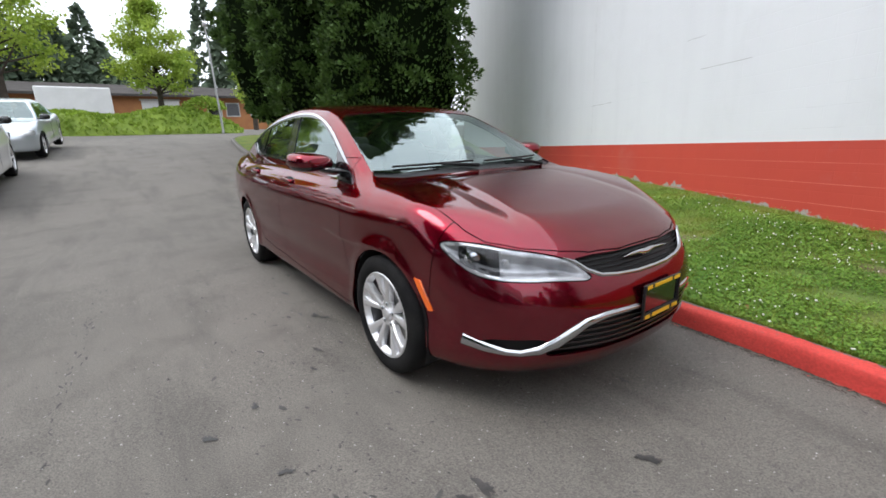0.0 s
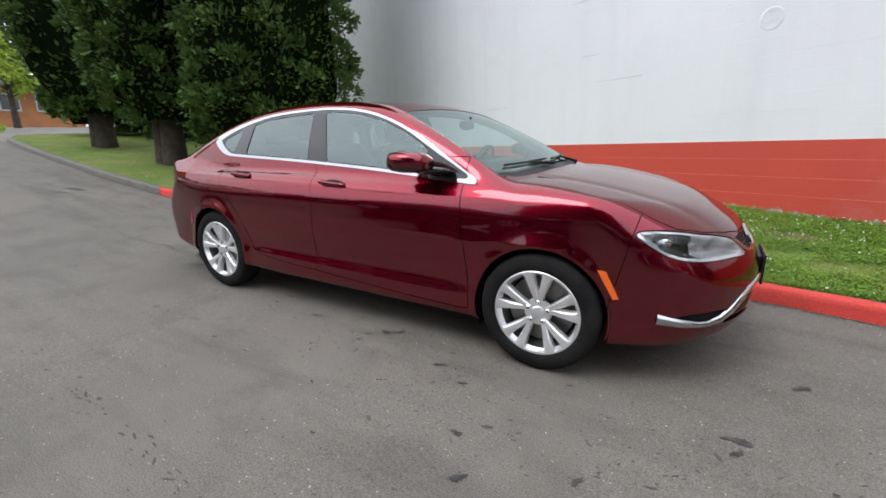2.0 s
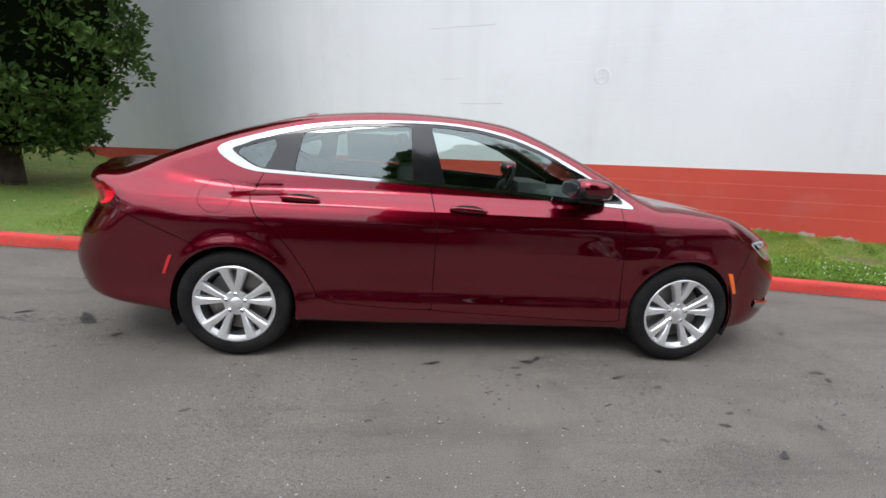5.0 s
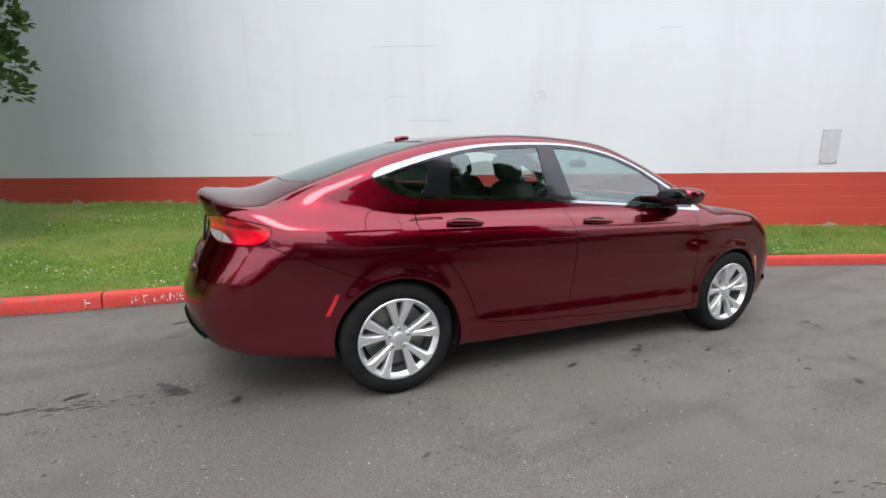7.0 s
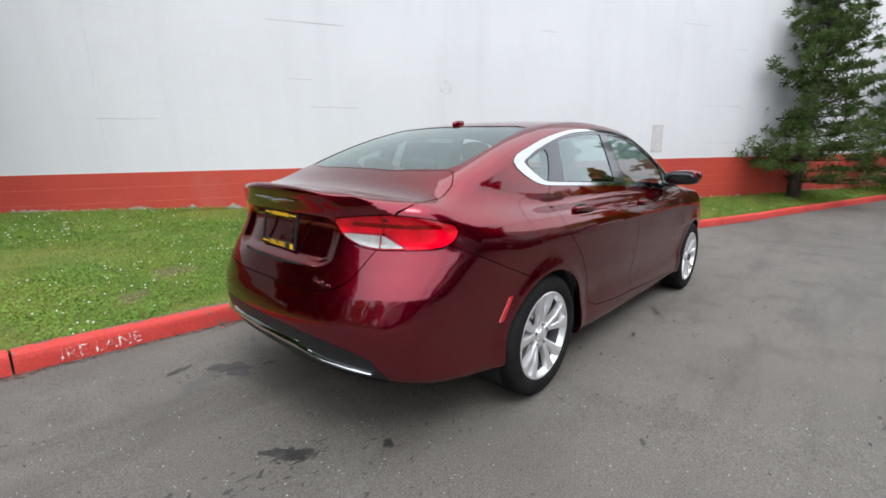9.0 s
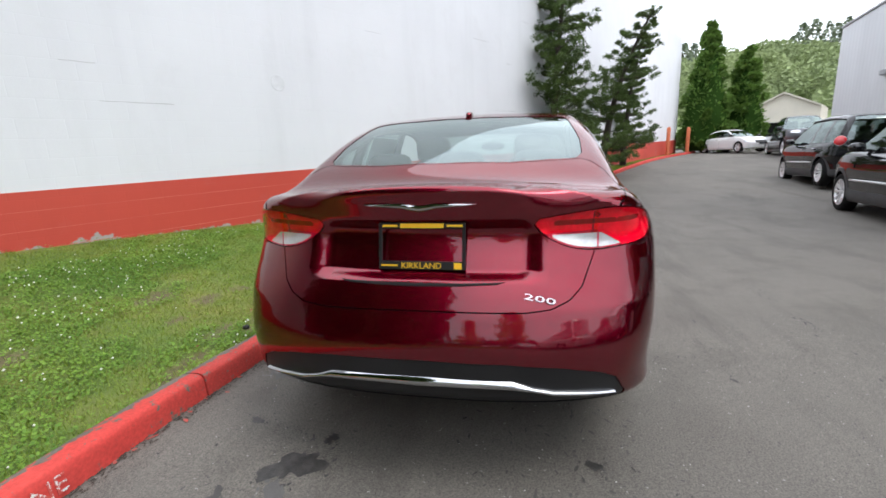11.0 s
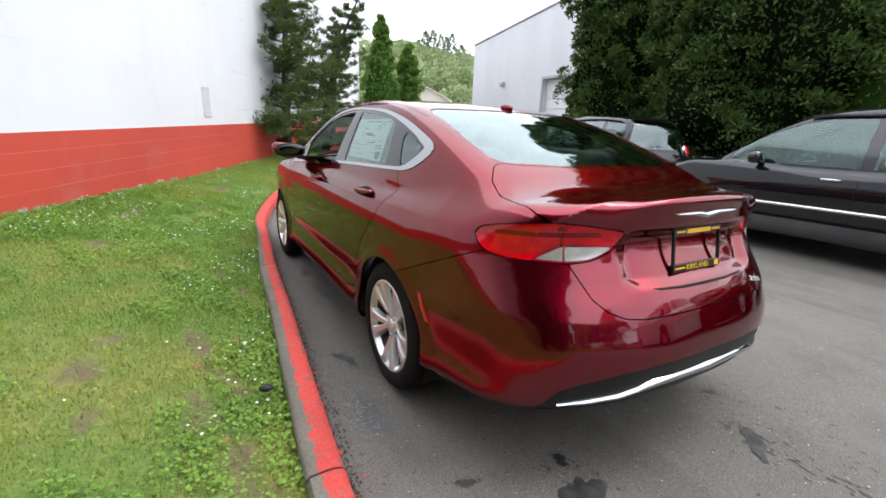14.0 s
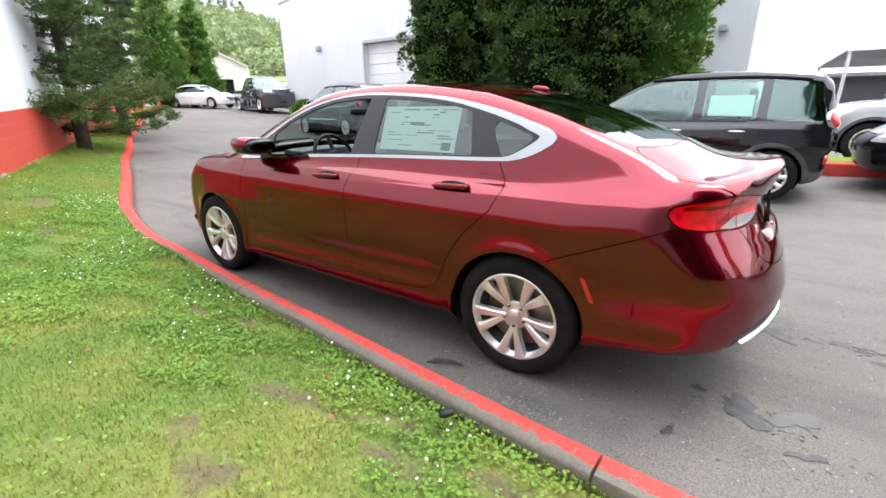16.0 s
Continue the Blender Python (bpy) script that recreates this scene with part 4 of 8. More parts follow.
DLO = rounded([(-1.49, 1.194), (-1.447, 1.237), (-1.33, 1.275), (-1.144, 1.332), (-0.886, 1.384), (-0.668, 1.408), (-0.379, 1.423), (-0.167, 1.424), (0.044, 1.406), (0.252, 1.362), (0.457, 1.286), (0.657, 1.185), (0.853, 1.074),
               (1.0, 0.985), (0.99, 0.975), (0.792, 0.986), (0.535, 1.005), (0.205, 1.028), (-0.135, 1.046), (-0.486, 1.062), (-0.847, 1.074), (-1.149, 1.083), (-1.285, 1.09), (-1.389, 1.125)], 1)
DLO_IN = rounded([(-1.405, 1.203), (-1.37, 1.222), (-1.246, 1.262), (-1.10, 1.307), (-0.886, 1.358), (-0.668, 1.384), (-0.379, 1.401), (-0.167, 1.402), (0.036, 1.385), (0.24, 1.342), (0.445, 1.266), (0.645, 1.165), (0.842, 1.066),
                  (0.955, 1.002), (0.80, 1.001), (0.535, 1.023), (0.205, 1.046), (-0.135, 1.063), (-0.486, 1.08), (-0.847, 1.092), (-1.149, 1.101), (-1.24, 1.106), (-1.31, 1.14)], 1)
DLO_IN = [(x, z + 0.008 * min(1.0, max(0.0, (z - 1.15) / 0.1)) * (x > -1.3)) for x, z in DLO_IN]
G_QUARTER = rounded([(-1.385, 1.203), (-1.246, 1.252), (-1.13, 1.287), (-1.20, 1.112), (-1.24, 1.115), (-1.30, 1.145)], 1)
G_REAR = [(-1.0, 1.322), (-0.886, 1.347), (-0.668, 1.374), (-0.385, 1.392), (-0.362, 1.082), (-0.486, 1.087), (-0.847, 1.099), (-1.045, 1.106)]
G_FRONT = [(-0.262, 1.393), (-0.167, 1.393), (0.036, 1.376), (0.24, 1.333), (0.445, 1.257), (0.62, 1.165), (0.66, 1.022), (0.535, 1.03), (0.205, 1.053), (-0.17, 1.071)]
SHIELD = [(1.15, -0.3), (1.138, 0.24), (1.11, 0.55), (1.05, 0.715), (1.02, 0.722), (0.785, 0.682), (0.495, 0.622), (0.37, 0.578), (0.355, 0.55), (0.360, 0.3), (0.365, -0.3)]
COWL = [(1.22, -0.3), (1.205, 0.30), (1.165, 0.60), (1.09, 0.735), (1.045, 0.722), (1.10, 0.55), (1.13, 0.24), (1.142, -0.3)]
BACK = [(-1.205, -0.3), (-1.16, 0.287), (-1.11, 0.49), (-1.13, 0.545), (-1.2, 0.562), (-1.37, 0.575), (-1.57, 0.592), (-1.74, 0.585), (-1.80, 0.555), (-1.83, 0.48), (-1.895, 0.28), (-1.925, -0.3)]
HOOD = [(1.225, -0.3), (1.21, 0.30), (1.17, 0.60), (1.10, 0.735), (1.4, 0.765), (1.7, 0.765), (1.88, 0.735), (1.97, 0.70), (2.083, 0.598), (2.174, 0.461), (2.226, 0.341), (2.256, 0.178), (2.262, -0.3)]
LAMP = rounded([(1.075, 0.792), (1.006, 0.809), (0.836, 0.80), (0.748, 0.784), (0.591, 0.766), (0.47, 0.742), (0.401, 0.71), (0.31, 0.647), (0.498, 0.657), (0.659, 0.656), (0.812, 0.66), (0.911, 0.679), (0.998, 0.725)], 1)
GRILLE = [(-0.3, 0.738), (0.18, 0.737), (0.33, 0.742), (0.43, 0.735), (0.385, 0.685), (0.33, 0.662), (0.247, 0.655), (0.12, 0.648), (-0.3, 0.647)]
LOWGRILLE = [(-0.3, 0.50), (0.17, 0.50), (0.34, 0.497), (0.43, 0.474), (0.50, 0.42), (0.575, 0.37), (0.57, 0.335), (0.50, 0.335), (0.26, 0.345), (-0.3, 0.345)]
FOG = rounded([(0.565, 0.385), (0.585, 0.418), (0.68, 0.412), (0.755, 0.405), (0.79, 0.36), (0.74, 0.345), (0.65, 0.335)], 1)
DOOR_F = [(0.90, 1.12), (0.907, 0.976), (0.921, 0.808), (0.955, 0.5), (0.972, 0.275), (0.907, 0.266), (0.574, 0.277), (-0.116, 0.316), (-0.226, 0.326), (-0.222, 0.6), (-0.215, 0.848), (-0.276, 1.12)]
DOOR_R = [(-0.276, 1.12), (-0.215, 0.848), (-0.222, 0.6), (-0.226, 0.326), (-0.472, 0.333), (-0.802, 0.361), (-0.90, 0.40), (-0.965, 0.55), (-1.06, 0.70), (-1.134, 0.778), (-1.228, 0.863), (-1.268, 0.957), (-1.24, 1.03), (-1.213, 1.076), (-1.2, 1.14)]
TRUNK_TOP = [(-1.935, -0.3), (-1.905, 0.28), (-1.845, 0.485), (-1.80, 0.575), (-1.815, 0.615), (-1.885, 0.671), (-1.98, 0.699), (-2.10, 0.70), (-2.17, 0.693), (-2.22, 0.66), (-2.24, 0.60), (-2.6, 0.60), (-2.6, -0.3)]
TRUNK_REAR = [(-0.3, 0.681), (0.356, 0.677), (0.44, 0.685), (0.50, 0.71), (0.541, 0.749), (0.588, 0.858), (0.60, 0.99), (0.61, 1.0), (0.76, 1.0), (0.76, 1.4), (-0.3, 1.4)]
TAIL = rounded([(0.945, 0.955), (0.815, 0.987), (0.675, 1.003), (0.55, 0.995), (0.43, 0.982), (0.315, 0.967), (0.365, 0.911), (0.454, 0.87), (0.564, 0.856), (0.677, 0.86), (0.845, 0.867), (0.92, 0.89)], 1)
VALANCE = [(-0.3, 0.525), (0.30, 0.515), (0.48, 0.497), (0.60, 0.47), (0.66, 0.44), (0.70, 0.36), (0.66, 0.2), (-0.3, 0.2)]


def build_sedan():
    car = thing("sedan_car", "dark red metallic four-door sedan parked beside the kerb", "car")
    S = SEDAN
    V, F = S.shell(-1.70, 1.75, 170, 54, 200, 0.66, 100)
    gap = 0.0022

    def take(V, F, s, g=gap):
        """Cuts out a piece, leaving a joint."""
        (a, fa), _ = cut(V, F, s(V) + g)
        _, (b, fb) = cut(V, F, s(V) - g)
        return (a, fa), (b, fb)

    both = ("left", "right")

    def pair(name, piece, mat, label="", depth=0.014, out=0.0, parent=None):
        return [S.panel(name, *piece, mat, parent or car, label, depth, out, side) for side in both]

    ax, ay, az = (lambda V: V[:, 0]), (lambda V: V[:, 1]), (lambda V: V[:, 2])
    # inner liner, so that no light comes through the joints
    V0, F0 = S.shell(-1.70, 1.75, 90, 26, 90, 0.66, 40)
    lin = V0 - S.normals(V0) * 0.018
    (_, _), (lv, lf) = cut(lin, F0, np.maximum(in_poly(ax(V0), az(V0), DLO_IN) - 0.02, -S.cabin_side(V0) - 0.06))
    (_, _), (lv, lf) = cut(lv, lf, in_poly(ax(lv), ay(lv), SHIELD) - 0.03 + 5 * (az(lv) < 0.95))
    (_, _), (lv, lf) = cut(lv, lf, in_poly(ax(lv), ay(lv), BACK) - 0.03 + 5 * (az(lv) < 0.95))
    (_, _), (lv, lf) = cut(lv, lf, np.maximum(S.hub_distance(ax(lv), az(lv)) - 0.375, 0.5 - ay(lv)))
    for poly, sgn in ((LAMP, -1), (TAIL, 1)):
        q = ay(lv) + sgn * 0.6 * (ax(lv) + sgn * 2.2)
        (_, _), (lv, lf) = cut(lv, lf, np.maximum(in_poly(q, az(lv), poly), 1.2 - np.abs(ax(lv))))
    for poly in (GRILLE, LOWGRILLE):
        (_, _), (lv, lf) = cut(lv, lf, np.maximum(in_poly(ay(lv), az(lv), poly), 1.5 - ax(lv)))
    lv, lf = mirror_join(lv, lf)
    me = mesh_of("inner_shell", lv, lf, M_VOID, True)
    part("inner_shell", me, None, car, "dark inner body shell")

    # wheel arches and underside
    _, (V, F) = cut(V, F, np.maximum(S.hub_distance(ax(V), az(V)) - 0.356, 0.48 - ay(V)))
    (u, fu), (V, F) = cut(V, F, az(V) - (S.bottom(ax(V)) + 0.006))
    S.panel("underbody", u, fu, M_VOID, car, "dark underside", 0.0)

    # glass, pillars and chrome round the side windows
    side = lambda V: -S.cabin_side(V) - 0.055
    (d, fd), (V, F) = take(V, F, lambda V: np.maximum(in_poly(ax(V), az(V), DLO), side(V)), 0.0006)
    (i_, fi), (c, fc) = cut(d, fd, in_poly(ax(d), az(d), DLO_IN))
    for name, poly, mat, lab in (("quarter_window", G_QUARTER, M_GLASS_DARK, "dark quarter window glass"), ("rear_side_window", G_REAR, M_GLASS_DARK, "tinted rear door glass"), ("front_side_window", G_FRONT, M_GLASS, "clear front door glass")):
        (g, fg), (i_, fi) = cut(i_, fi, in_poly(ax(i_), az(i_), poly))
        # the left front window is wound down
        sides = ("right",) if poly is G_FRONT else both
        for side_ in sides:
            S.panel(name, g, fg, mat, car, lab, 0.0, -0.004, side_).visible_shadow = False
    pair("window_pillar", (i_, fi), M_GLOSSBLACK, "gloss black window pillar", 0.012)
    pair("window_lining", (c, fc), M_TRIM, "dark lining inside the window surround", 0.0, -0.014)
    pair("window_chrome", (c, fc), M_CHROME, "bright chrome window surround", 0.01, 0.004)

    # windscreen, cowl, backlight
    (g, fg), (V, F) = take(V, F, lambda V: np.maximum(in_poly(ax(V), ay(V), SHIELD), 0.95 - az(V)), 0.0015)
    S.panel("windscreen", g, fg, M_SHIELD, car, "clear laminated windscreen", 0.0, -0.003).visible_shadow = False
    (g, fg), (V, F) = take(V, F, lambda V: np.maximum(in_poly(ax(V), ay(V), COWL), 0.9 - az(V)), 0.0015)
    S.panel("cowl", g, fg, M_BLACK, car, "black plastic cowl", 0.01, -0.012)
    (g, fg), (V, F) = take(V, F, lambda V: np.maximum(in_poly(ax(V), ay(V), BACK), 1.0 - az(V)), 0.0015)
    S.panel("rear_window", g, fg, M_GLASS_DARK, car, "tinted rear window", 0.0, -0.003).visible_shadow = False

    # lamps
    qf = lambda V: ay(V) - 0.6 * (ax(V) - 2.2)
    qr = lambda V: ay(V) + 0.6 * (ax(V) + 2.2)
    (g, fg), (V, F) = take(V, F, lambda V: np.maximum(in_poly(qf(V), az(V), LAMP), 1.5 - ax(V)))
    lamps = pair("headlight", (g, fg), M_LENS, "clear swept headlight lens", 0.02)
    for lamp, sd in zip(lamps, both):
        lamp.visible_shadow = False
        k = in_poly(qf(g), az(g), LAMP)
        inner, fin = g - S.normals(g) * (0.004 + 0.034 * np.clip((-k - 0.020) / 0.016, 0, 1))[:, None], fg
        # a broad light strip round the outer end and along the bottom, a thin one along the top
        mid = np.interp(qf(g), [0.31, 0.5, 0.66, 0.8, 0.96, 1.0], [0.655, 0.70, 0.715, 0.73, 0.77, 0.83])
        low = np.clip((mid - az(g)) / 0.02, 0, 1)
        strip = np.abs(k + 0.007 + 0.003 * low) - (0.003 + 0.003 * low)
        (a, fa), (b, fb) = cut(inner, fin, strip)
        kb = np.maximum(in_poly(qf(b), az(b), LAMP) + 0.014, np.abs(qf(b) - 0.87) - 0.095)
        (c, fc), (b, fb) = cut(b, fb, kb)
        for nm, (p_, f_), mt, lb in (("lamp_bowl", (c, fc), M_GLOSSBLACK, "dark bowl round the projector"), ("light_strip", (a, fa), M_WHITEIN, "bright light strip round the lamp"), ("reflector", (b, fb), M_LAMPGREY, "silver grey lamp housing")):
            if sd == "right":
                p_, f_ = p_ * np.array([1, -1, 1]), f_[:, ::-1]
            part(nm, mesh_of(nm, p_, f_, mt, True), None, lamp, lb)
        sg = 1 if sd == "left" else -1
        for qx, yy, zz, rr, mt in ((1.935, 0.725, 0.745, 0.034, M_CHROME), (2.03, 0.64, 0.725, 0.026, M_WHITEIN)):
            bm = bmesh.new()
            lathe(bm, [(rr * 1.25, -0.03), (rr * 1.2, 0.0), (rr, 0.005), (rr * 0.95, -0.005), (rr * 0.7, 0.012), (0, 0.022)], 20, pose(qx, yy * sg, zz, 0, 70, 20 * sg))
            part("projector", bm, mt, lamp, "round projector lens", 40)
    (g, fg), (V, F) = take(V, F, lambda V: np.maximum(in_poly(qr(V), az(V), TAIL), 1.5 + ax(V)))
    (o_, fo), (n_, fn) = take(g, fg, lambda V: 0.598 - ay(V))
    for nm, (p_, f_) in (("tail_light", (o_, fo)), ("boot_light", (n_, fn))):
        for lamp, sd in zip(pair(nm, (p_, f_), M_REDLENS, "red tail light lens", 0.02), both):
            lamp.visible_shadow = False
            k = in_poly(qr(p_), az(p_), TAIL)
            inner = p_ - S.normals(p_) * (0.028 * np.clip(-k / 0.02, 0, 1) + 0.002)[:, None]
            white = np.maximum(az(p_) - (0.918 - 0.45 * np.clip(qr(p_) - 0.60, 0, 1)), qr(p_) - 0.72)
            (a, fa), (b, fb) = cut(inner, f_, white)
            band = np.maximum(np.abs(az(b) - 0.950) - 0.009, np.abs(qr(b) - 0.64) - 0.22)
            (d_, fd0), (b, fb) = cut(b, fb, band)
            for n2, (p2, f2), mt in (("reverse_lens", (a, fa), M_WHITEIN), ("reflector", (b, fb), M_REDIN), ("lamp_bowl", (d_, fd0), M_REDDARK)):
                if len(f2):
                    if sd == "right":
                        p2, f2 = p2 * np.array([1, -1, 1]), f2[:, ::-1]
                    part(n2, mesh_of(n2, p2, f2, mt, True), None, lamp, "white reversing lens" if n2 == "reverse_lens" else "red lamp reflector")
    # white reversing lens in front of the red one
    (w_, fw), _ = cut(g, fg, np.maximum(np.maximum(az(g) - (0.915 - 0.45 * np.clip(qr(g) - 0.60, 0, 1)), qr(g) - 0.71), in_poly(qr(g), az(g), TAIL) + 0.008))
    (w1, f1), (w2, f2) = take(w_, fw, lambda V: 0.598 - ay(V), 0.003)
    for p_ in ((w1, f1), (w2, f2)):
        pair("reversing_light", p_, M_WHITEIN, "white reversing light", 0.0, 0.0015)

    # bonnet, grilles, boot lid, roof
    (g, fg), (V, F) = take(V, F, lambda V: np.maximum(in_poly(ax(V), ay(V), HOOD), 0.735 - az(V)))
    S.panel("bonnet", g, fg, M_PAINT, car)
    (g, fg), (V, F) = take(V, F, lambda V: np.maximum(in_poly(ay(V), az(V), GRILLE), 1.9 - ax(V)), 0.001)
    S.panel("grille", g, fg, M_BLACK, car, "black mesh grille", 0.03, -0.025)
    (g, fg), (V, F) = take(V, F, lambda V: np.maximum(in_poly(ay(V), az(V), LOWGRILLE), 1.9 - ax(V)), 0.001)
    S.panel("lower_grille", g, fg, M_VOID, car, "black slatted lower grille", 0.04, -0.03)
    (g, fg), (V, F) = take(V, F, lambda V: np.maximum(in_poly(ay(V), az(V), FOG), 1.8 - ax(V)), 0.001)
    pair("fog_recess", (g, fg), M_BLACK, "black fog lamp recess", 0.03, -0.02)
    (g, fg), (V, F) = take(V, F, lambda V: np.maximum(np.maximum(in_poly(ax(V), ay(V), TRUNK_TOP), in_poly(ay(V), az(V), TRUNK_REAR)), 1.7 + ax(V)))
    S.panel("boot_lid", g, fg, M_PAINT, car)
    roof_s = lambda V: np.maximum(np.maximum(ay(V) - (0.585 + 0.03 * np.clip((ax(V) + 0.4) / 0.8, -1, 1) ** 2), np.abs(ax(V) + 0.42) - 0.80), 1.25 - az(V))
    (g, fg), (V, F) = take(V, F, roof_s, 0.0015)
    S.panel("roof_panel", g, fg, M_PAINT, car)

    # bumpers
    (g, fg), (V, F) = take(V, F, lambda V: np.maximum(np.maximum(in_poly(ay(V), az(V), VALANCE), 2.0 + ax(V)), az(V) - 0.53), 0.0012)
    S.panel("rear_valance", g, fg, M_BLACK, car, "black plastic rear valance", 0.012, -0.004)
    rb = lambda V: np.maximum(1.45 + ax(V), np.maximum(az(V) - (0.696 + (-1.601 - ax(V)) * 0.42), az(V) - 0.90))
    (g, fg), (V, F) = take(V, F, rb)
    S.panel("rear_bumper", g, fg, M_PAINT, car)
    (g, fg), (V, F) = take(V, F, lambda V: 1.735 - ax(V) + 0.22 * np.clip(az(V) - 0.5, -0.3, 0.4))
    S.panel("front_bumper", g, fg, M_PAINT, car)

    # doors, wings, sills
    (g, fg), (V, F) = take(V, F, lambda V: np.maximum(in_poly(ax(V), az(V), DOOR_F), 0.5 - ay(V)))
    fd_ = pair("front_door", (g, fg), M_PAINT)
    (g, fg), (V, F) = take(V, F, lambda V: np.maximum(in_poly(ax(V), az(V), DOOR_R), 0.5 - ay(V)))
    rd_ = pair("rear_door", (g, fg), M_PAINT)
    # the round fuel flap, on the right side alone
    (q, fq), (V, F) = cut(V, F, 0.3 + ax(V))
    fuel = lambda V: np.maximum(np.hypot(ax(V) + 1.452, (az(V) - 0.95) * 1.1) - 0.094, 0.5 - ay(V))
    S.panel("rear_wing", q, fq, M_PAINT, car, "", sides="left")
    (g, fg), (q, fq) = take(q, fq, fuel, 0.0014)
    S.panel("rear_wing", q, fq, M_PAINT, car, "", sides="right")
    S.panel("fuel_flap", g, fg, M_PAINT, car, "round body-coloured fuel flap", sides="right")
    (w_, fw), (sl, fs) = cut(V, F, np.minimum(0.62 - ax(V), -az(V) + 0.95))
    pair("front_wing", (w_, fw), M_PAINT)
    pair("sill", (sl, fs), M_PAINT)

    # door handles, each with a near-black blob as the shade behind it
    for doors, hx, hz in ((fd_, -0.041, 0.935), (rd_, -0.992, 0.955)):
        for door, sg in zip(doors, (1, -1)):
            yy = S.on_side(hx, hz)
            bm = bmesh.new()
            blob(bm, (hx + 0.005, sg * (yy + 0.022), hz + 0.004), (0.112, 0.013, 0.0155), pose(0, 0, 0, 0, 3, 0), 3, 2.8)
            blob(bm, (hx + 0.09, sg * (yy + 0.006), hz + 0.002), (0.018, 0.022, 0.013), None, 2)
            blob(bm, (hx - 0.085, sg * (yy + 0.006), hz + 0.008), (0.018, 0.022, 0.013), None, 2)
            handle = part("handle", bm, M_PAINT, door, "body-coloured pull handle", 60)
            bm = bmesh.new()
            blob(bm, (hx, sg * (yy - 0.012), hz - 0.006), (0.095, 0.0165, 0.034), None, 3, 2.2)
            part("handle_shade", bm, M_VOID, handle, "near-black blob standing for the shade behind the handle", 60)
    # mirrors
    for door, sg in zip(fd_, (1, -1)):
        bm = bmesh.new()
        blob(bm, (0.635, sg * 0.935, 1.098), (0.125, 0.128, 0.056), pose(0, 0, 0, 0, 0, -14 * sg), 3, 2.8)
        for v in bm.verts:
            v.co.z += 0.012 * (sg * v.co.y - 0.92) / 0.12 - 0.03 * (v.co.x - 0.6)
        bmesh.ops.bisect_plane(bm, geom=bm.verts[:] + bm.edges[:] + bm.faces[:], plane_co=(0, 0, 1.074), plane_no=(0, 0, 1), clear_inner=True)
        bmesh.ops.bisect_plane(bm, geom=bm.verts[:] + bm.edges[:] + bm.faces[:], plane_co=(0.545, 0, 0), plane_no=(1, 0, 0), clear_inner=True)
        mirror = part("wing_mirror", bm, M_PAINT, door, "body-coloured mirror cap over a black base", 60)
        bm = bmesh.new()
        blob(bm, (0.64, sg * 0.93, 1.080), (0.112, 0.120, 0.040), pose(0, 0, 0, 0, 0, -14 * sg), 3, 2.8)
        blob(bm, (0.73, sg * 0.835, 1.042), (0.10, 0.085, 0.022), pose(0, 0, 0, 12 * sg, 0, -10 * sg), 2, 2.4)
        part("mirror_base", bm, M_GLOSSBLACK, mirror, "gloss black mirror base", 60)
        bm = bmesh.new()
        blob(bm, (0.556, sg * 0.935, 1.096), (0.034, 0.122, 0.052), pose(0, 0, 0, 0, 0, -8 * sg), 3, 2.5)
        part("mirror_bezel", bm, M_BLACK, mirror, "black mirror bezel", 60)
        bm = bmesh.new()
        blob(bm, (0.527, sg * 0.935, 1.096), (0.007, 0.098, 0.038), pose(0, 0, 0, 0, 0, -8 * sg), 3, 3.0)
        part("mirror_glass", bm, M_MIRROR, mirror, "silvered mirror glass", 60)

    # front dressing: chrome line under the grille, winged badge shape, bumper chrome, slats, plate
    def front_line(pairs, width, height, name, mat, label, taper=True):
        pts, nor = [], []
        for y, z in pairs:
            p = np.array([S.on_front(abs(y), z), y, z])
            pts.append(p)
            nor.append(S.normals(p[None])[0])
        return ribbon(name, pts, nor, width, height, mat, car, label, taper)

    half = [(0.0, 0.647), (0.12, 0.648), (0.247, 0.655), (0.33, 0.664), (0.385, 0.688), (0.425, 0.722), (0.47, 0.742)]
    front_line([(-y, z) for y, z in half[:0:-1]] + half, 0.021, 0.008, "grille_trim", M_CHROME, "chrome strip under the grille")
    for sg in (1, -1):
        wing = [(0.155, 0.505), (0.25, 0.506), (0.34, 0.503), (0.43, 0.482), (0.49, 0.438), (0.545, 0.395), (0.60, 0.362), (0.66, 0.350), (0.70, 0.352), (0.755, 0.364), (0.80, 0.382)]
        front_line([(sg * y, z) for y, z in wing], [0.024, 0.027, 0.031, 0.042, 0.05, 0.054, 0.042, 0.030, 0.032, 0.046, 0.056], 0.012, "bumper_trim", M_CHROME, "chrome bumper wing", False)
    for z in (0.365, 0.39, 0.415, 0.44, 0.465, 0.488):
        lim = 0.53 if z < 0.40 else (0.47 if z < 0.45 else 0.38)
        pts = [(x, y, z) for y in np.linspace(-lim, lim, 15) for x in [S.on_front(abs(y), z) - 0.012]]
        bm = bmesh.new()
        tube(bm, pts, 0.0055, 6)
        part("grille_slat", bm, M_GLOSSBLACK, car, "", 60)
    for z in (0.665, 0.682, 0.699, 0.716, 0.733):
        lim = 0.30 if z < 0.67 else 0.40
        pts = [(S.on_front(abs(y), z) - 0.012, y, z) for y in np.linspace(-lim, lim, 25)]
        bm = bmesh.new()
        tube(bm, pts, 0.0035, 5)
        part("grille_bar", bm, M_VOID, car, "", 60)
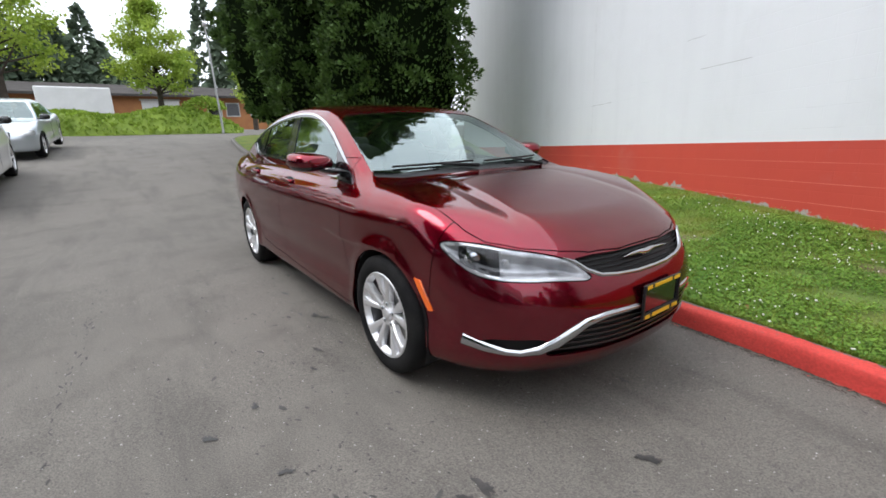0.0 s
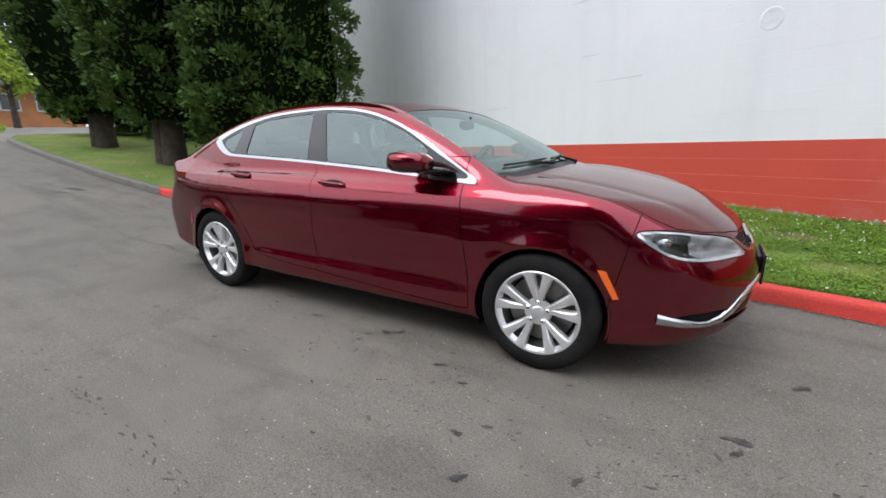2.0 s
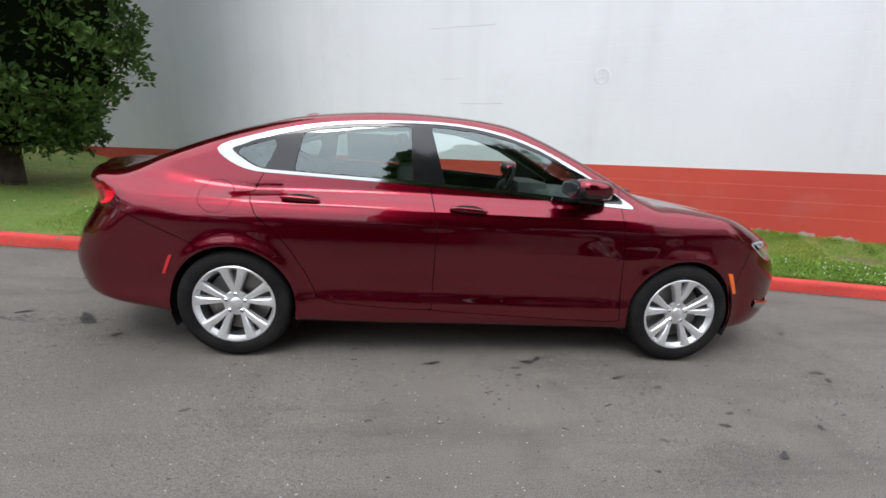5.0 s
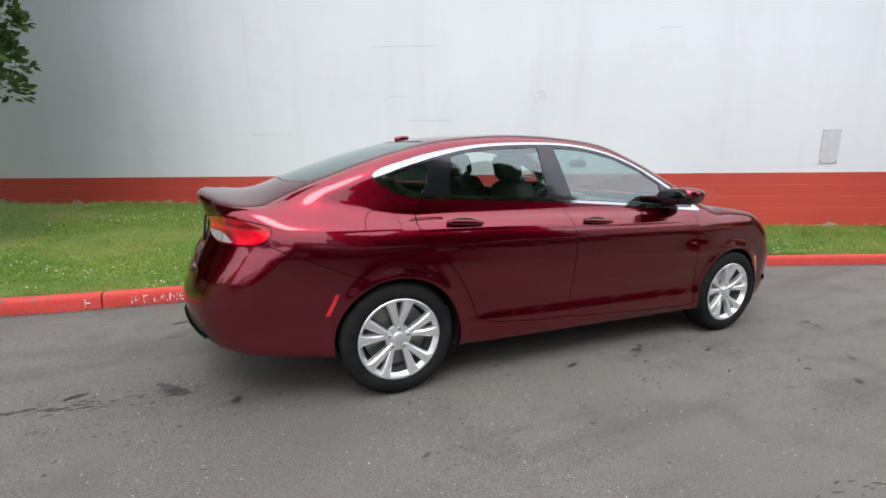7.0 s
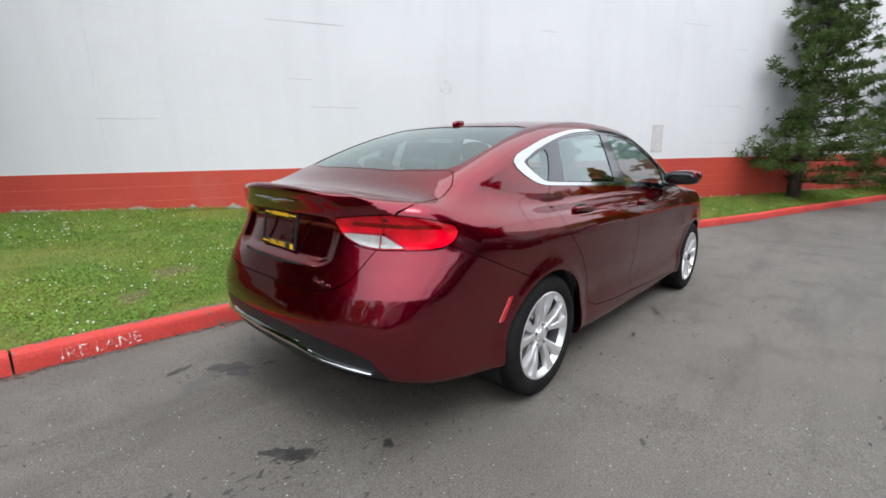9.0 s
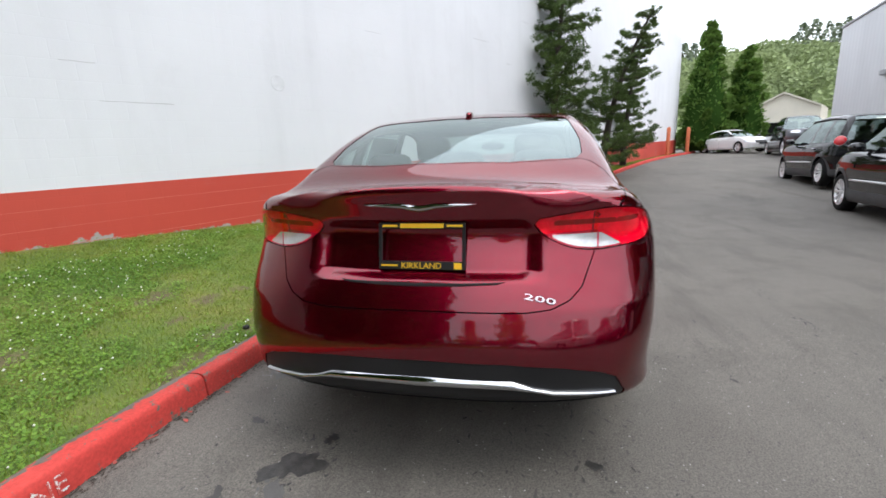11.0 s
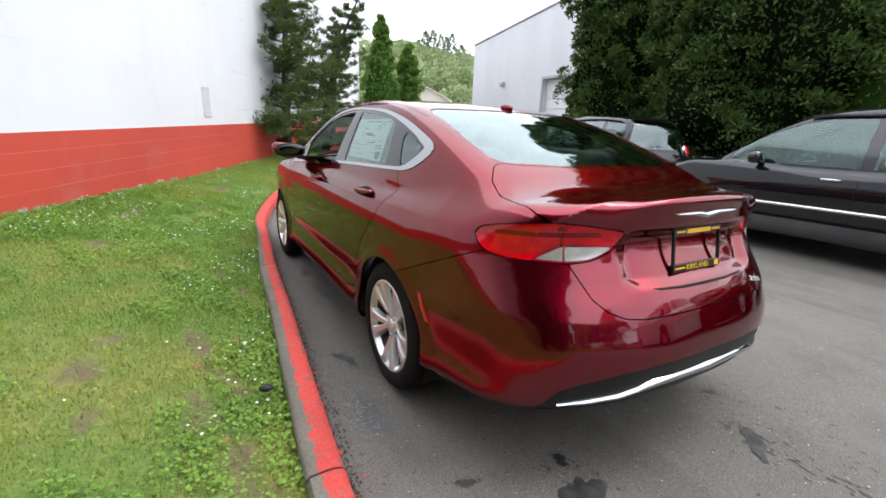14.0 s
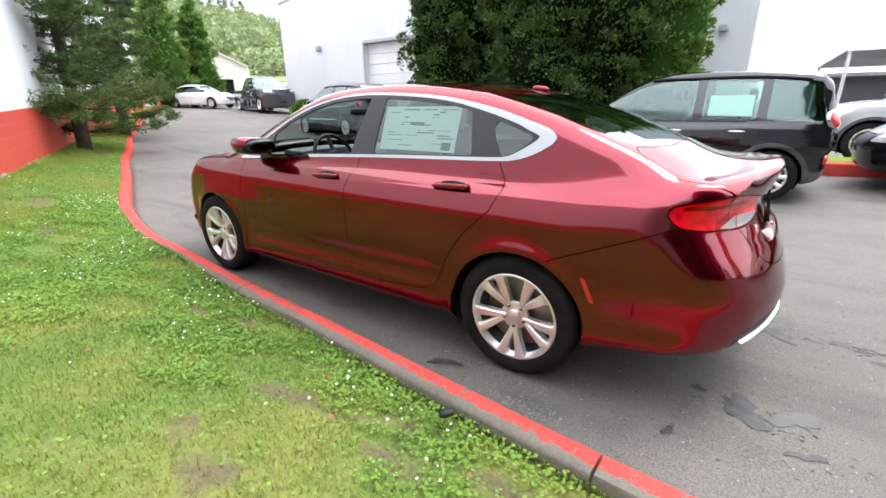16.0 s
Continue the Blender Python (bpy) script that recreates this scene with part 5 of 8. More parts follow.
    pts = [(-0.19, 0.706), (-0.13, 0.71), (-0.06, 0.712), (-0.03, 0.709), (0, 0.706), (0.03, 0.709), (0.06, 0.712), (0.13, 0.71), (0.19, 0.706)]
    front_line(pts, [0.004, 0.016, 0.022, 0.03, 0.032, 0.03, 0.022, 0.016, 0.004], 0.012, "front_emblem", M_CHROME, "silver winged emblem")

    def plate(name, xf, zc, facing, tilt, centre_mat):
        holder = new(name)
        holder.parent = car
        holder.matrix_local = Matrix.Translation((xf, 0, zc)) @ Matrix.Rotation(radians(90 * facing), 4, "Z") @ Matrix.Rotation(radians(90 + tilt), 4, "X")
        holder["label"] = "black dealer plate frame with yellow bars"
        bm = bmesh.new()
        for a in ((-0.155, -0.082, 0.155, -0.052), (-0.155, 0.060, 0.155, 0.082), (-0.155, -0.055, -0.143, 0.065), (0.143, -0.055, 0.155, 0.065)):
            box(bm, a[0], a[1], -0.004, a[2], a[3], 0.008, 0.003)
        part("plate_frame", bm, M_BLACK, holder, "black plastic frame")
        if centre_mat:
            bm = bmesh.new()
            box(bm, -0.145, -0.06, -0.006, 0.145, 0.065, -0.002)
            part("plate_blank", bm, centre_mat, holder, "blank plate")
        return holder

    M_PRINT = M_YELLOW
    xt, xl = S.on_tail(0.15, 0.955), S.on_tail(0.15, 0.812)
    rear_plate = plate("number_plate", min((xt + xl) / 2, S.on_tail(0.0, 0.882)) - 0.008, 0.882, -1, math.degrees(math.atan2(xl - xt, 0.143)), None)
    ob = new("plate_print", text_mesh("KIRKLAND", 0.030, M_PRINT))
    ob.parent, ob.matrix_local = rear_plate, pose(0, -0.068, 0.0085)
    bm = bmesh.new()
    box(bm, -0.075, 0.063, 0.0082, 0.08, 0.079, 0.0095)
    part("plate_print", bm, M_PRINT, rear_plate, "yellow print on the frame")
    for xa, xb, ya, yb in ((-0.14, -0.085, 0.067, 0.075), (0.09, 0.145, 0.067, 0.075), (-0.145, -0.085, -0.07, -0.064), (0.115, 0.142, -0.078, -0.056)):
        bm = bmesh.new()
        box(bm, xa, ya, 0.0082, xb, yb, 0.0095)
        part("plate_print", bm, M_PRINT, rear_plate, "yellow print on the frame")
    front_plate = plate("number_plate", S.on_front(0.0, 0.51) + 0.012, 0.515, 1, 0, M_GLOSSBLACK)
    for ya, yb in ((-0.076, -0.058), (0.062, 0.079)):
        for xa, xb in ((-0.14, -0.10), (-0.08, 0.07), (0.09, 0.14)):
            bm = bmesh.new()
            box(bm, xa, ya, 0.0082, xb, yb, 0.0095)
            part("plate_print", bm, M_PRINT, front_plate, "yellow print on the frame")
    bm = bmesh.new()
    box(bm, 2.25, -0.10, 0.45, S.on_front(0.0, 0.51) + 0.008, 0.10, 0.58, 0.006)
    part("plate_bracket", bm, M_BLACK, car, "black plate bracket")

    # rear dressing
    def tail_line(pairs, width, height, name, mat, label, lift=0.0):
        pts, nor = [], []
        for y, z in pairs:
            p = np.array([S.on_tail(abs(y), z) - lift, y, z])
            pts.append(p)
            nor.append(S.normals(p[None])[0])
        return ribbon(name, pts, nor, width, height, mat, car, label)

    tail_line([(0.195, 1.030), (0.13, 1.027), (0.06, 1.024), (0.03, 1.018), (0, 1.013), (-0.03, 1.018), (-0.06, 1.024), (-0.13, 1.027), (-0.195, 1.030)], [0.003, 0.014, 0.02, 0.024, 0.026, 0.024, 0.02, 0.014, 0.003], 0.01, "rear_emblem", M_CHROME, "silver winged emblem")
    half = [(0.0, 0.44), (0.315, 0.437), (0.38, 0.424), (0.45, 0.405), (0.56, 0.392), (0.655, 0.385)]
    tail_line([(-y, z) for y, z in half[:0:-1]] + half, [0.010, 0.016, 0.015, 0.012, 0.034, 0.036, 0.034, 0.012, 0.015, 0.016, 0.010], 0.014, "bumper_trim", M_CHROME, "chrome strip across the rear valance")
    # no slot is cut: a thin black strip paints its shade on the lid
    tail_line([(0.29, 0.770), (0.26, 0.766), (0.14, 0.762), (0, 0.761), (-0.14, 0.762), (-0.26, 0.766), (-0.29, 0.770)], [0.004, 0.009, 0.011, 0.012, 0.011, 0.009, 0.004], 0.0012, "boot_slot_shade", M_VOID, "black strip painted as the shade in the boot handle slot", 0.001)
    ob = new("model_number", text_mesh("200", 0.042, M_CHROME, 0.004))
    ob.parent = car
    xt = S.on_tail(0.402, 0.716)
    nn = Vector(S.normals(np.array([[xt, -0.402, 0.716]]))[0])
    ya_ = Vector((0, 0, 1)) - nn * nn.z
    ya_.normalize()
    mw = Matrix((ya_.cross(nn), ya_, nn)).transposed().to_4x4()
    mw.translation = Vector((xt, -0.402, 0.716)) + nn * 0.003
    ob.matrix_local = mw @ Matrix(((1.7, 0.30, 0, 0), (0, 0.62, 0, 0), (0, 0, 1, 0), (0, 0, 0, 1)))
    ob["label"] = "chrome model number"
    # shark fin, wipers, side markers
    bm = bmesh.new()
    zt = S.on_top(-1.08, 0.0)
    blob(bm, (-1.08, 0, zt + 0.008), (0.055, 0.02, 0.018), pose(0, 0, 0, 0, -8, 0), 3, 2.2)
    part("aerial_fin", bm, M_PAINT, car, "small body-coloured roof aerial", 60)
    for y0, y1, lift in ((0.05, 0.62, 0.0), (-0.60, -0.04, 0.0)):
        bm = bmesh.new()
        pts = []
        for k in range(9):
            y = y0 + (y1 - y0) * k / 8
            x = 1.125 - 0.01 * k / 8 - 0.10 * (abs(y) / 0.7) ** 2
            pts.append((x, y, S.on_top(x, abs(y)) + 0.010))
        tube(bm, pts, 0.007, 6)
        tube(bm, [(1.17, y1 * 0.9, S.on_top(1.17, abs(y1 * 0.9)) + 0.01), pts[4]], [0.014, 0.007], 6)
        part("wiper", bm, M_BLACK, car, "black windscreen wiper", 60)
    for sg in (1, -1):
        for poly, mat, lab, nm in (([(1.655, 0.605), (1.70, 0.60), (1.765, 0.465), (1.735, 0.46)], M_ORANGE, "orange front side marker", "side_marker"),
                                   ([(-1.69, 0.615), (-1.715, 0.61), (-1.765, 0.50), (-1.74, 0.50)], M_REDMARK, "red rear side marker", "side_marker")):
            rows = []
            bm = bmesh.new()
            for k in range(6):
                t = k / 5
                a = [poly[0][i] * (1 - t) + poly[3][i] * t for i in (0, 1)]
                b = [poly[1][i] * (1 - t) + poly[2][i] * t for i in (0, 1)]
                row = []
                for u, h in ((0, -0.003), (0.12, 0.005), (0.88, 0.005), (1, -0.003)):
                    x, z = a[0] * (1 - u) + b[0] * u, a[1] * (1 - u) + b[1] * u
                    row.append(bm.verts.new((x, sg * (S.on_side(x, z) + h), z)))
                rows.append(row)
            for p, q in zip(rows[:-1], rows[1:]):
                for k in range(3):
                    bm.faces.new([p[k], p[k + 1], q[k + 1], q[k]])
            bm.faces.new(rows[0])
            bm.faces.new(rows[-1][::-1])
            bmesh.ops.recalc_face_normals(bm, faces=bm.faces)
            part(nm, bm, mat, car, lab)
    # wheel housings
    for hx in S.hubs:
        for sg in (1, -1):
            bm = bmesh.new()
            lathe(bm, [(0.372, -0.16), (0.376, 0.22), (0.30, 0.20), (0.0, 0.20)], 30, Matrix.Translation((hx, sg * 0.70, S.hub_z)) @ Matrix.Rotation(radians(90 * sg), 4, "X"), 0, math.pi * 2)
            for f in [f for f in bm.faces if f.calc_center_median().z < 0.19]:
                bm.faces.remove(f)
            part("wheel_housing", bm, M_VOID, car, "dark wheel housing", 60)
            wheel(car, hx, sg * 0.793, S.hub_z, 0.326, 0.232, 0.205, sg)
    # cabin
    bm = bmesh.new()
    box(bm, -1.9, -0.74, 0.30, 1.1, 0.74, 0.42, 0.03)
    box(bm, -2.2, -0.62, 0.95, -1.45, 0.62, 1.02, 0.02)
    part("cabin_floor", bm, M_TRIM, car, "dark cabin floor and parcel shelf")
    bm = bmesh.new()
    box(bm, 0.62, -0.72, 0.62, 1.08, 0.72, 0.985, 0.07, None, 3)
    box(bm, 0.50, 0.12, 0.78, 0.75, 0.62, 1.04, 0.05, None, 2)
    box(bm, 0.1, -0.13, 0.42, 0.75, 0.13, 0.72, 0.04, None, 2)
    part("dashboard", bm, M_TRIM, car, "dark grey dashboard", 50)
    bm = bmesh.new()
    m = pose(0.43, 0.37, 0.965, 0, -66, 0)
    n = 40
    rings = []
    for i in range(n):
        a = 2 * math.pi * i / n
        rings.append((0.185 * math.cos(a), 0.185 * math.sin(a), 0))
    tube(bm, [m @ Vector(p) for p in rings + rings[:1]], 0.015, 8, False)
    blob(bm, m @ Vector((0, 0, 0.01)), (0.07, 0.08, 0.03), m.to_3x3().to_4x4(), 2)
    for a in (0, 180, -90):
        tube(bm, [m @ Vector((0.05 * math.cos(radians(a + 90)), 0.05 * math.sin(radians(a + 90)), 0)), m @ Vector((0.18 * math.cos(radians(a + 90)), 0.18 * math.sin(radians(a + 90)), 0))], 0.016, 6)
    part("steering_wheel", bm, M_BLACK, car, "black steering wheel", 60)
    for sy in (0.37, -0.37):
        seat = new("front_seat")
        seat.parent = car
        bm = bmesh.new()
        blob(bm, (0.02, sy, 0.56), (0.27, 0.25, 0.10), None, 3, 4)
        part("seat_cushion", bm, M_SEAT, seat, "", 60)
        bm = bmesh.new()
        blob(bm, (-0.30, sy, 0.86), (0.10, 0.245, 0.33), pose(0, 0, 0, 0, -18, 0), 3, 4)
        part("backrest", bm, M_SEAT, seat, "", 60)
        bm = bmesh.new()
        blob(bm, (-0.43, sy, 1.26), (0.055, 0.13, 0.09), pose(0, 0, 0, 0, -15, 0), 3, 4)
        tube(bm, [(-0.40, sy - 0.06, 1.12), (-0.42, sy - 0.06, 1.22)], 0.008)
        tube(bm, [(-0.40, sy + 0.06, 1.12), (-0.42, sy + 0.06, 1.22)], 0.008)
        part("headrest", bm, M_SEAT, seat, "", 60)
    bench = new("rear_bench")
    bench.parent = car
    bm = bmesh.new()
    blob(bm, (-0.95, 0, 0.58), (0.27, 0.66, 0.10), None, 3, 5)
    part("seat_cushion", bm, M_SEAT, bench, "", 60)
    bm = bmesh.new()
    blob(bm, (-1.28, 0, 0.86), (0.10, 0.64, 0.30), pose(0, 0, 0, 0, -22, 0), 3, 5)
    part("backrest", bm, M_SEAT, bench, "", 60)
    for sy in (0.40, 0, -0.40):
        bm = bmesh.new()
        blob(bm, (-1.42, sy, 1.15), (0.05, 0.12, 0.065), pose(0, 0, 0, 0, -18, 0), 3, 4)
        part("headrest", bm, M_SEAT, bench, "", 60)
    bm = bmesh.new()
    blob(bm, (0.50, 0, 1.30), (0.02, 0.11, 0.035), None, 2, 3)
    tube(bm, [(0.51, 0, 1.31), (0.53, 0, 1.355)], 0.008)
    part("interior_mirror", bm, M_BLACK, car, "black rear-view mirror", 60)
    return car


sedan = build_sedan()
# price sticker behind the left rear door glass
sticker = thing("window_sticker", "pale green price sheet with printed bars inside the rear door glass", "sticker")


def glass_point(x, z, inset):
    y = SEDAN.on_side(x, z)
    return Vector((x, y - inset, z))


def sheet_on_glass(name, x0, x1, z0, z1, inset, mat, parent):
    bm = bmesh.new()
    rows = []
    for i in range(7):
        x = x0 + (x1 - x0) * i / 6
        rows.append([[bm.verts.new(glass_point(x, z0 + (z1 - z0) * j / 5, inset + d)) for d in (0, 0.0008)] for j in range(6)])
    for i in range(6):
        for j in range(5):
            bm.faces.new([rows[i][j][0], rows[i][j + 1][0], rows[i + 1][j + 1][0], rows[i + 1][j][0]])
            bm.faces.new([rows[i][j][1], rows[i + 1][j][1], rows[i + 1][j + 1][1], rows[i][j + 1][1]])
    return part(name, bm, mat, parent)


sheet_on_glass("paper", -0.93, -0.40, 1.11, 1.345, 0.009, M_PAPER, sticker)
random.seed(9)
for k in range(15):
    z = 1.325 - 0.0135 * k
    x = -0.44
    while x > -0.88:
        w = random.uniform(0.03, 0.13)
        if random.random() < 0.34:
            sheet_on_glass("print_bar", max(x - w, -0.91), x, z, z + random.choice((0.003, 0.004, 0.006)), 0.0082, M_INK, sticker)
        x -= w + random.uniform(0.012, 0.05)
sheet_on_glass("print_bar", -0.70, -0.60, 1.245, 1.262, 0.008, M_INK, sticker)
sheet_on_glass("print_bar", -0.90, -0.84, 1.12, 1.16, 0.008, M_INK, sticker)


# ---------------------------------------------------------------- lawn
def leafy(name, dark, light, scale=3.0, rough=0.55, trans=0.25):
    m = Mat(name, dark, rough)
    n1, n2 = m.noise(scale, 4.0), m.island()
    c = m.mix(m.ramp(n1, [(0.35, (0, 0, 0)), (0.65, (1, 1, 1))]), dark, light)
    c = m.mix(m.ramp(n2, [(0.0, (0.0, 0.0, 0.0)), (1.0, (0.6, 0.6, 0.6))]), c, tuple(min(1, v * 1.5) for v in light))
    m.color(c)
    m.b.inputs["Specular IOR Level"].default_value = 0.25
    tl = m.n.new("ShaderNodeBsdfTranslucent")
    mx = m.n.new("ShaderNodeMixShader")
    m.l.new(c, tl.inputs["Color"])
    mx.inputs[0].default_value = trans
    m.l.new(m.b.outputs[0], mx.inputs[1])
    m.l.new(tl.outputs[0], mx.inputs[2])
    m.l.new(mx.outputs[0], m.n["Material Output"].inputs["Surface"])
    return m.m


M_SOIL = Mat("mossy_lawn_soil", (0.1, 0.08, 0.05), 0.95)
_n1, _n2 = M_SOIL.noise(1.3, 6.0, 0.65), M_SOIL.noise(45.0, 4.0, 0.7)
_c = M_SOIL.mix(M_SOIL.ramp(_n1, [(0.46, (0, 0, 0)), (0.62, (1, 1, 1))]), (0.10, 0.155, 0.026), (0.17, 0.175, 0.04))
_w = M_SOIL.n.new("ShaderNodeAttribute")
_w.attribute_name = "worn"
_m = M_SOIL.n.new("ShaderNodeMath")
_m.operation = "MULTIPLY"
M_SOIL.l.new(_w.outputs["Fac"], _m.inputs[0])
M_SOIL.l.new(M_SOIL.noise(14.0, 5.0, 0.7), _m.inputs[1])
_c = M_SOIL.mix(M_SOIL.ramp(_m.outputs[0], [(0.16, (0, 0, 0)), (0.40, (1, 1, 1))]), _c, (0.118, 0.096, 0.045))
M_SOIL.color(M_SOIL.mix(0.5, _c, M_SOIL.ramp(_n2, [(0.3, (0.15, 0.15, 0.15)), (0.7, (0.9, 0.9, 0.9))]), "OVERLAY")).bump(_n2, 0.7, 0.012)
M_SOIL = M_SOIL.m
M_GRASS = leafy("lawn_grass_blades", (0.105, 0.195, 0.022), (0.235, 0.290, 0.050), 1.3, 0.6, 0.3)
M_CLOVER = leafy("clover_leaves", (0.080, 0.190, 0.026), (0.185, 0.300, 0.045), 1.4, 0.55, 0.25)
M_PETAL = Mat("white_clover_flowers", (0.78, 0.78, 0.70), 0.7).m
M_DRYLEAF = Mat("dry_brown_leaves", (0.24, 0.10, 0.04), 0.7).m

kerb_back = kerb_pts + kerb_n * 0.146
NT = 40


def wall_reach(i):
    """How far the lawn reaches from the kerb at a station, and the height at its far edge."""
    p, n = kerb_back[i], kerb_n[i]
    den = float(WN @ n)
    d = float((W0 @ WN - WN @ p) / den) if abs(den) > 0.05 else 9.0
    d = min(max(d, 0.4), 9.0)
    q = p + n * d
    s = float((q - W0) @ WU)
    z1 = float(wall_foot(s)) if d < 8.9 else float(ground_z(q[0], 0)) + 0.25
    return d, z1


_reach = [wall_reach(i) for i in range(len(kerb_back))]


def lawn_point(i, t):
    """A place on the lawn by kerb station (a float) and share of the way to the wall."""
    k = np.clip(np.asarray(i, float), 0, len(kerb_back) - 1.001)
    a = k.astype(int)
    f = (k - a)[..., None]
    p = kerb_back[a] * (1 - f) + kerb_back[a + 1] * f
    n = kerb_n[a] * (1 - f) + kerb_n[a + 1] * f
    R = np.array(_reach)
    r = R[a] * (1 - f) + R[a + 1] * f
    q = p + n * (r[..., :1] * np.asarray(t)[..., None])
    z0 = ground_z(p[..., 0], 0) + 0.104 - 0.055 * np.exp(-((p[..., 0] + 1.0) / 2.2) ** 4)
    z1 = np.maximum(r[..., 1], z0 - 0.02)
    t = np.asarray(t)
    ease = t * t * (3 - 2 * t) * 0.55 + t * 0.45
    hump = 0.018 * np.sin(q[..., 0] * 2.1 + q[..., 1] * 1.3) * np.sin(q[..., 1] * 3.3 - q[..., 0]) * np.clip(t * 6, 0, 1) * np.clip((1 - t) * 8, 0, 1)
    return np.concatenate([q, (z0 + (z1 - z0) * ease + hump)[..., None]], axis=-1)


_ii = np.arange(0, len(kerb_back) - 1, 1)
_I, _T = np.meshgrid(_ii, np.linspace(0, 1, NT), indexing="ij")
_P = lawn_point(_I.astype(float), _T)
_idx = np.arange(_P.shape[0] * NT).reshape(-1, NT)
_F = np.c_[_idx[:-1, :-1].ravel(), _idx[1:, :-1].ravel(), _idx[1:, 1:].ravel(), _idx[:-1, 1:].ravel()]
lawn = tagged(new("lawn", mesh_of("lawn", _P.reshape(-1, 3), _F, M_SOIL, True)), "mossy lawn bank with bare patches between kerb and wall", "lawn", "", "structure")

rng = np.random.default_rng(7)


def patchiness(x, y, k=1.1):
    """Smooth random patches, about 0 to 1."""
    v = np.sin(x * 1.7 * k + 1.3 * np.sin(y * 2.3 * k)) + np.sin(y * 2.9 * k + 1.7 * np.sin(x * 1.1 * k + 2)) + 0.7 * np.sin((x + y) * 4.7 * k) + 0.5 * np.sin((x - 1.6 * y) * 8.3 * k)
    return v / 6.4 + 0.5


def scatter(n, x0, x1, near=1.0):
    """Random lawn places with stations between two kerb abscissae; near > 1 thickens the kerb side."""
    a, b = s_at_x(x0) / 0.1, s_at_x(x1) / 0.1
    return lawn_point(rng.uniform(a, b, n), rng.uniform(0, 1, n) ** near)


def blades(P, h0, h1, width):
    n = len(P)
    az, lean = rng.uniform(0, 2 * np.pi, n), rng.uniform(0.15, 0.9, n)
    h = rng.uniform(h0, h1, n)
    side = np.c_[-np.sin(az), np.cos(az), np.zeros(n)] * (width * rng.uniform(0.7, 1.3, n))[:, None]
    tip = P + np.c_[np.cos(az) * lean, np.sin(az) * lean, np.ones(n)] * h[:, None]
    V = np.stack([P - side, P + side, tip], axis=1).reshape(-1, 3)
    V[:, 2] -= 0.003
    return V, np.arange(3 * n).reshape(-1, 3)


def leaves(P, z0, z1, size):
    n = len(P)
    c = P + np.c_[np.zeros(n), np.zeros(n), rng.uniform(z0, z1, n)]
    az = rng.uniform(0, 2 * np.pi, n)
    s = size * rng.uniform(0.6, 1.3, n)
    u = np.c_[np.cos(az), np.sin(az), rng.normal(0, 0.35, n)] * s[:, None]
    v = np.c_[-np.sin(az), np.cos(az), rng.normal(0, 0.35, n)] * s[:, None]
    V = np.stack([c - u, c - v * 0.8, c + u, c + v * 0.8], axis=1).reshape(-1, 3)
    return V, np.arange(4 * n).reshape(-1, 4)


def stuff(name, VF, mat, label, category):
    return tagged(new(name, mesh_of(name, VF[0], VF[1], mat)), label, category, "", "stuff")


# worn bare places: x, y, half length, half width, turn
BARE = [(-1.71, 1.61, .22, .09, .2), (-1.32, 1.72, .17, .08, .1), (-1.12, 1.60, .18, .06, .3), (-.62, 1.73, .30, .08, .1), (-.85, 2.2, .16, .12, .5), (-.91, 2.62, .22, .13, .2), (-1.25, 2.14, .10, .07, 0), (-.55, 2.14, .08, .08, 0),
        (.52, 1.52, .16, .06, .2), (2.91, 2.27, .3, .12, -.4), (-2.1, 2.55, .25, .15, .3), (-2.55, 2.1, .2, .12, .8), (-2.0, 1.52, .16, .05, .1), (.2, 1.42, .14, .05, .2), (1.4, 2.4, .2, .1, .4), (3.6, 1.5, .3, .12, -.4), (5.0, 1.2, .3, .15, -.5)]


def bare_ground(x, y):
    """0 on worn earth, 1 on full growth."""
    v = np.ones_like(x)
    for bx, by, a, b, turn in BARE:
        c, s_ = math.cos(turn), math.sin(turn)
        u, w = (x - bx) * c + (y - by) * s_, -(x - bx) * s_ + (y - by) * c
        r = np.hypot(u / a, w / b) + 0.30 * np.sin(17 * x + 9 * y) * np.sin(13 * y - 11 * x) + 0.18 * np.sin(41 * x) * np.sin(37 * y)
        v = np.minimum(v, np.clip((r - 0.4) / 0.9, 0.14, 1))
    return v


_at = lawn.data.attributes.new("worn", "FLOAT", "POINT")
_at.data.foreach_set("value", (1 - bare_ground(_P[..., 0], _P[..., 1])).ravel().astype(np.float32))

P = np.vstack([scatter(170000, -4.5, 4.5), scatter(60000, 4.5, 13), scatter(45000, -19, -4.5)])
bare = patchiness(P[:, 0], P[:, 1])
P = P[rng.uniform(0, 1, len(P)) < np.clip((bare - 0.16) / 0.14, 0.10, 1) * bare_ground(P[:, 0], P[:, 1])]
stuff("grass", blades(P, 0.014, 0.036, 0.0026), M_GRASS, "short patchy green lawn grass", "grass")
P = scatter(9000, 13, 29)
stuff("grass", blades(P, 0.05, 0.11, 0.012), M_GRASS, "short patchy green lawn grass", "grass")
P = np.vstack([scatter(185000, -4.5, 5.0), scatter(30000, 5.0, 12), scatter(20000, -12, -4.5)])
clo = patchiness(P[:, 0] + 3, P[:, 1] * 1.3 + 5, 0.8)
P = P[rng.uniform(0, 1, len(P)) < np.clip((clo - 0.37) / 0.12, 0.05, 1) * bare_ground(P[:, 0], P[:, 1])]
stuff("clover", leaves(P, 0.010, 0.045, 0.0088), M_CLOVER, "low dark green clover among grass", "clover")
P = np.vstack([scatter(15000, -4.5, 5.0), scatter(2500, 5, 12), scatter(1200, -10, -4.5)])
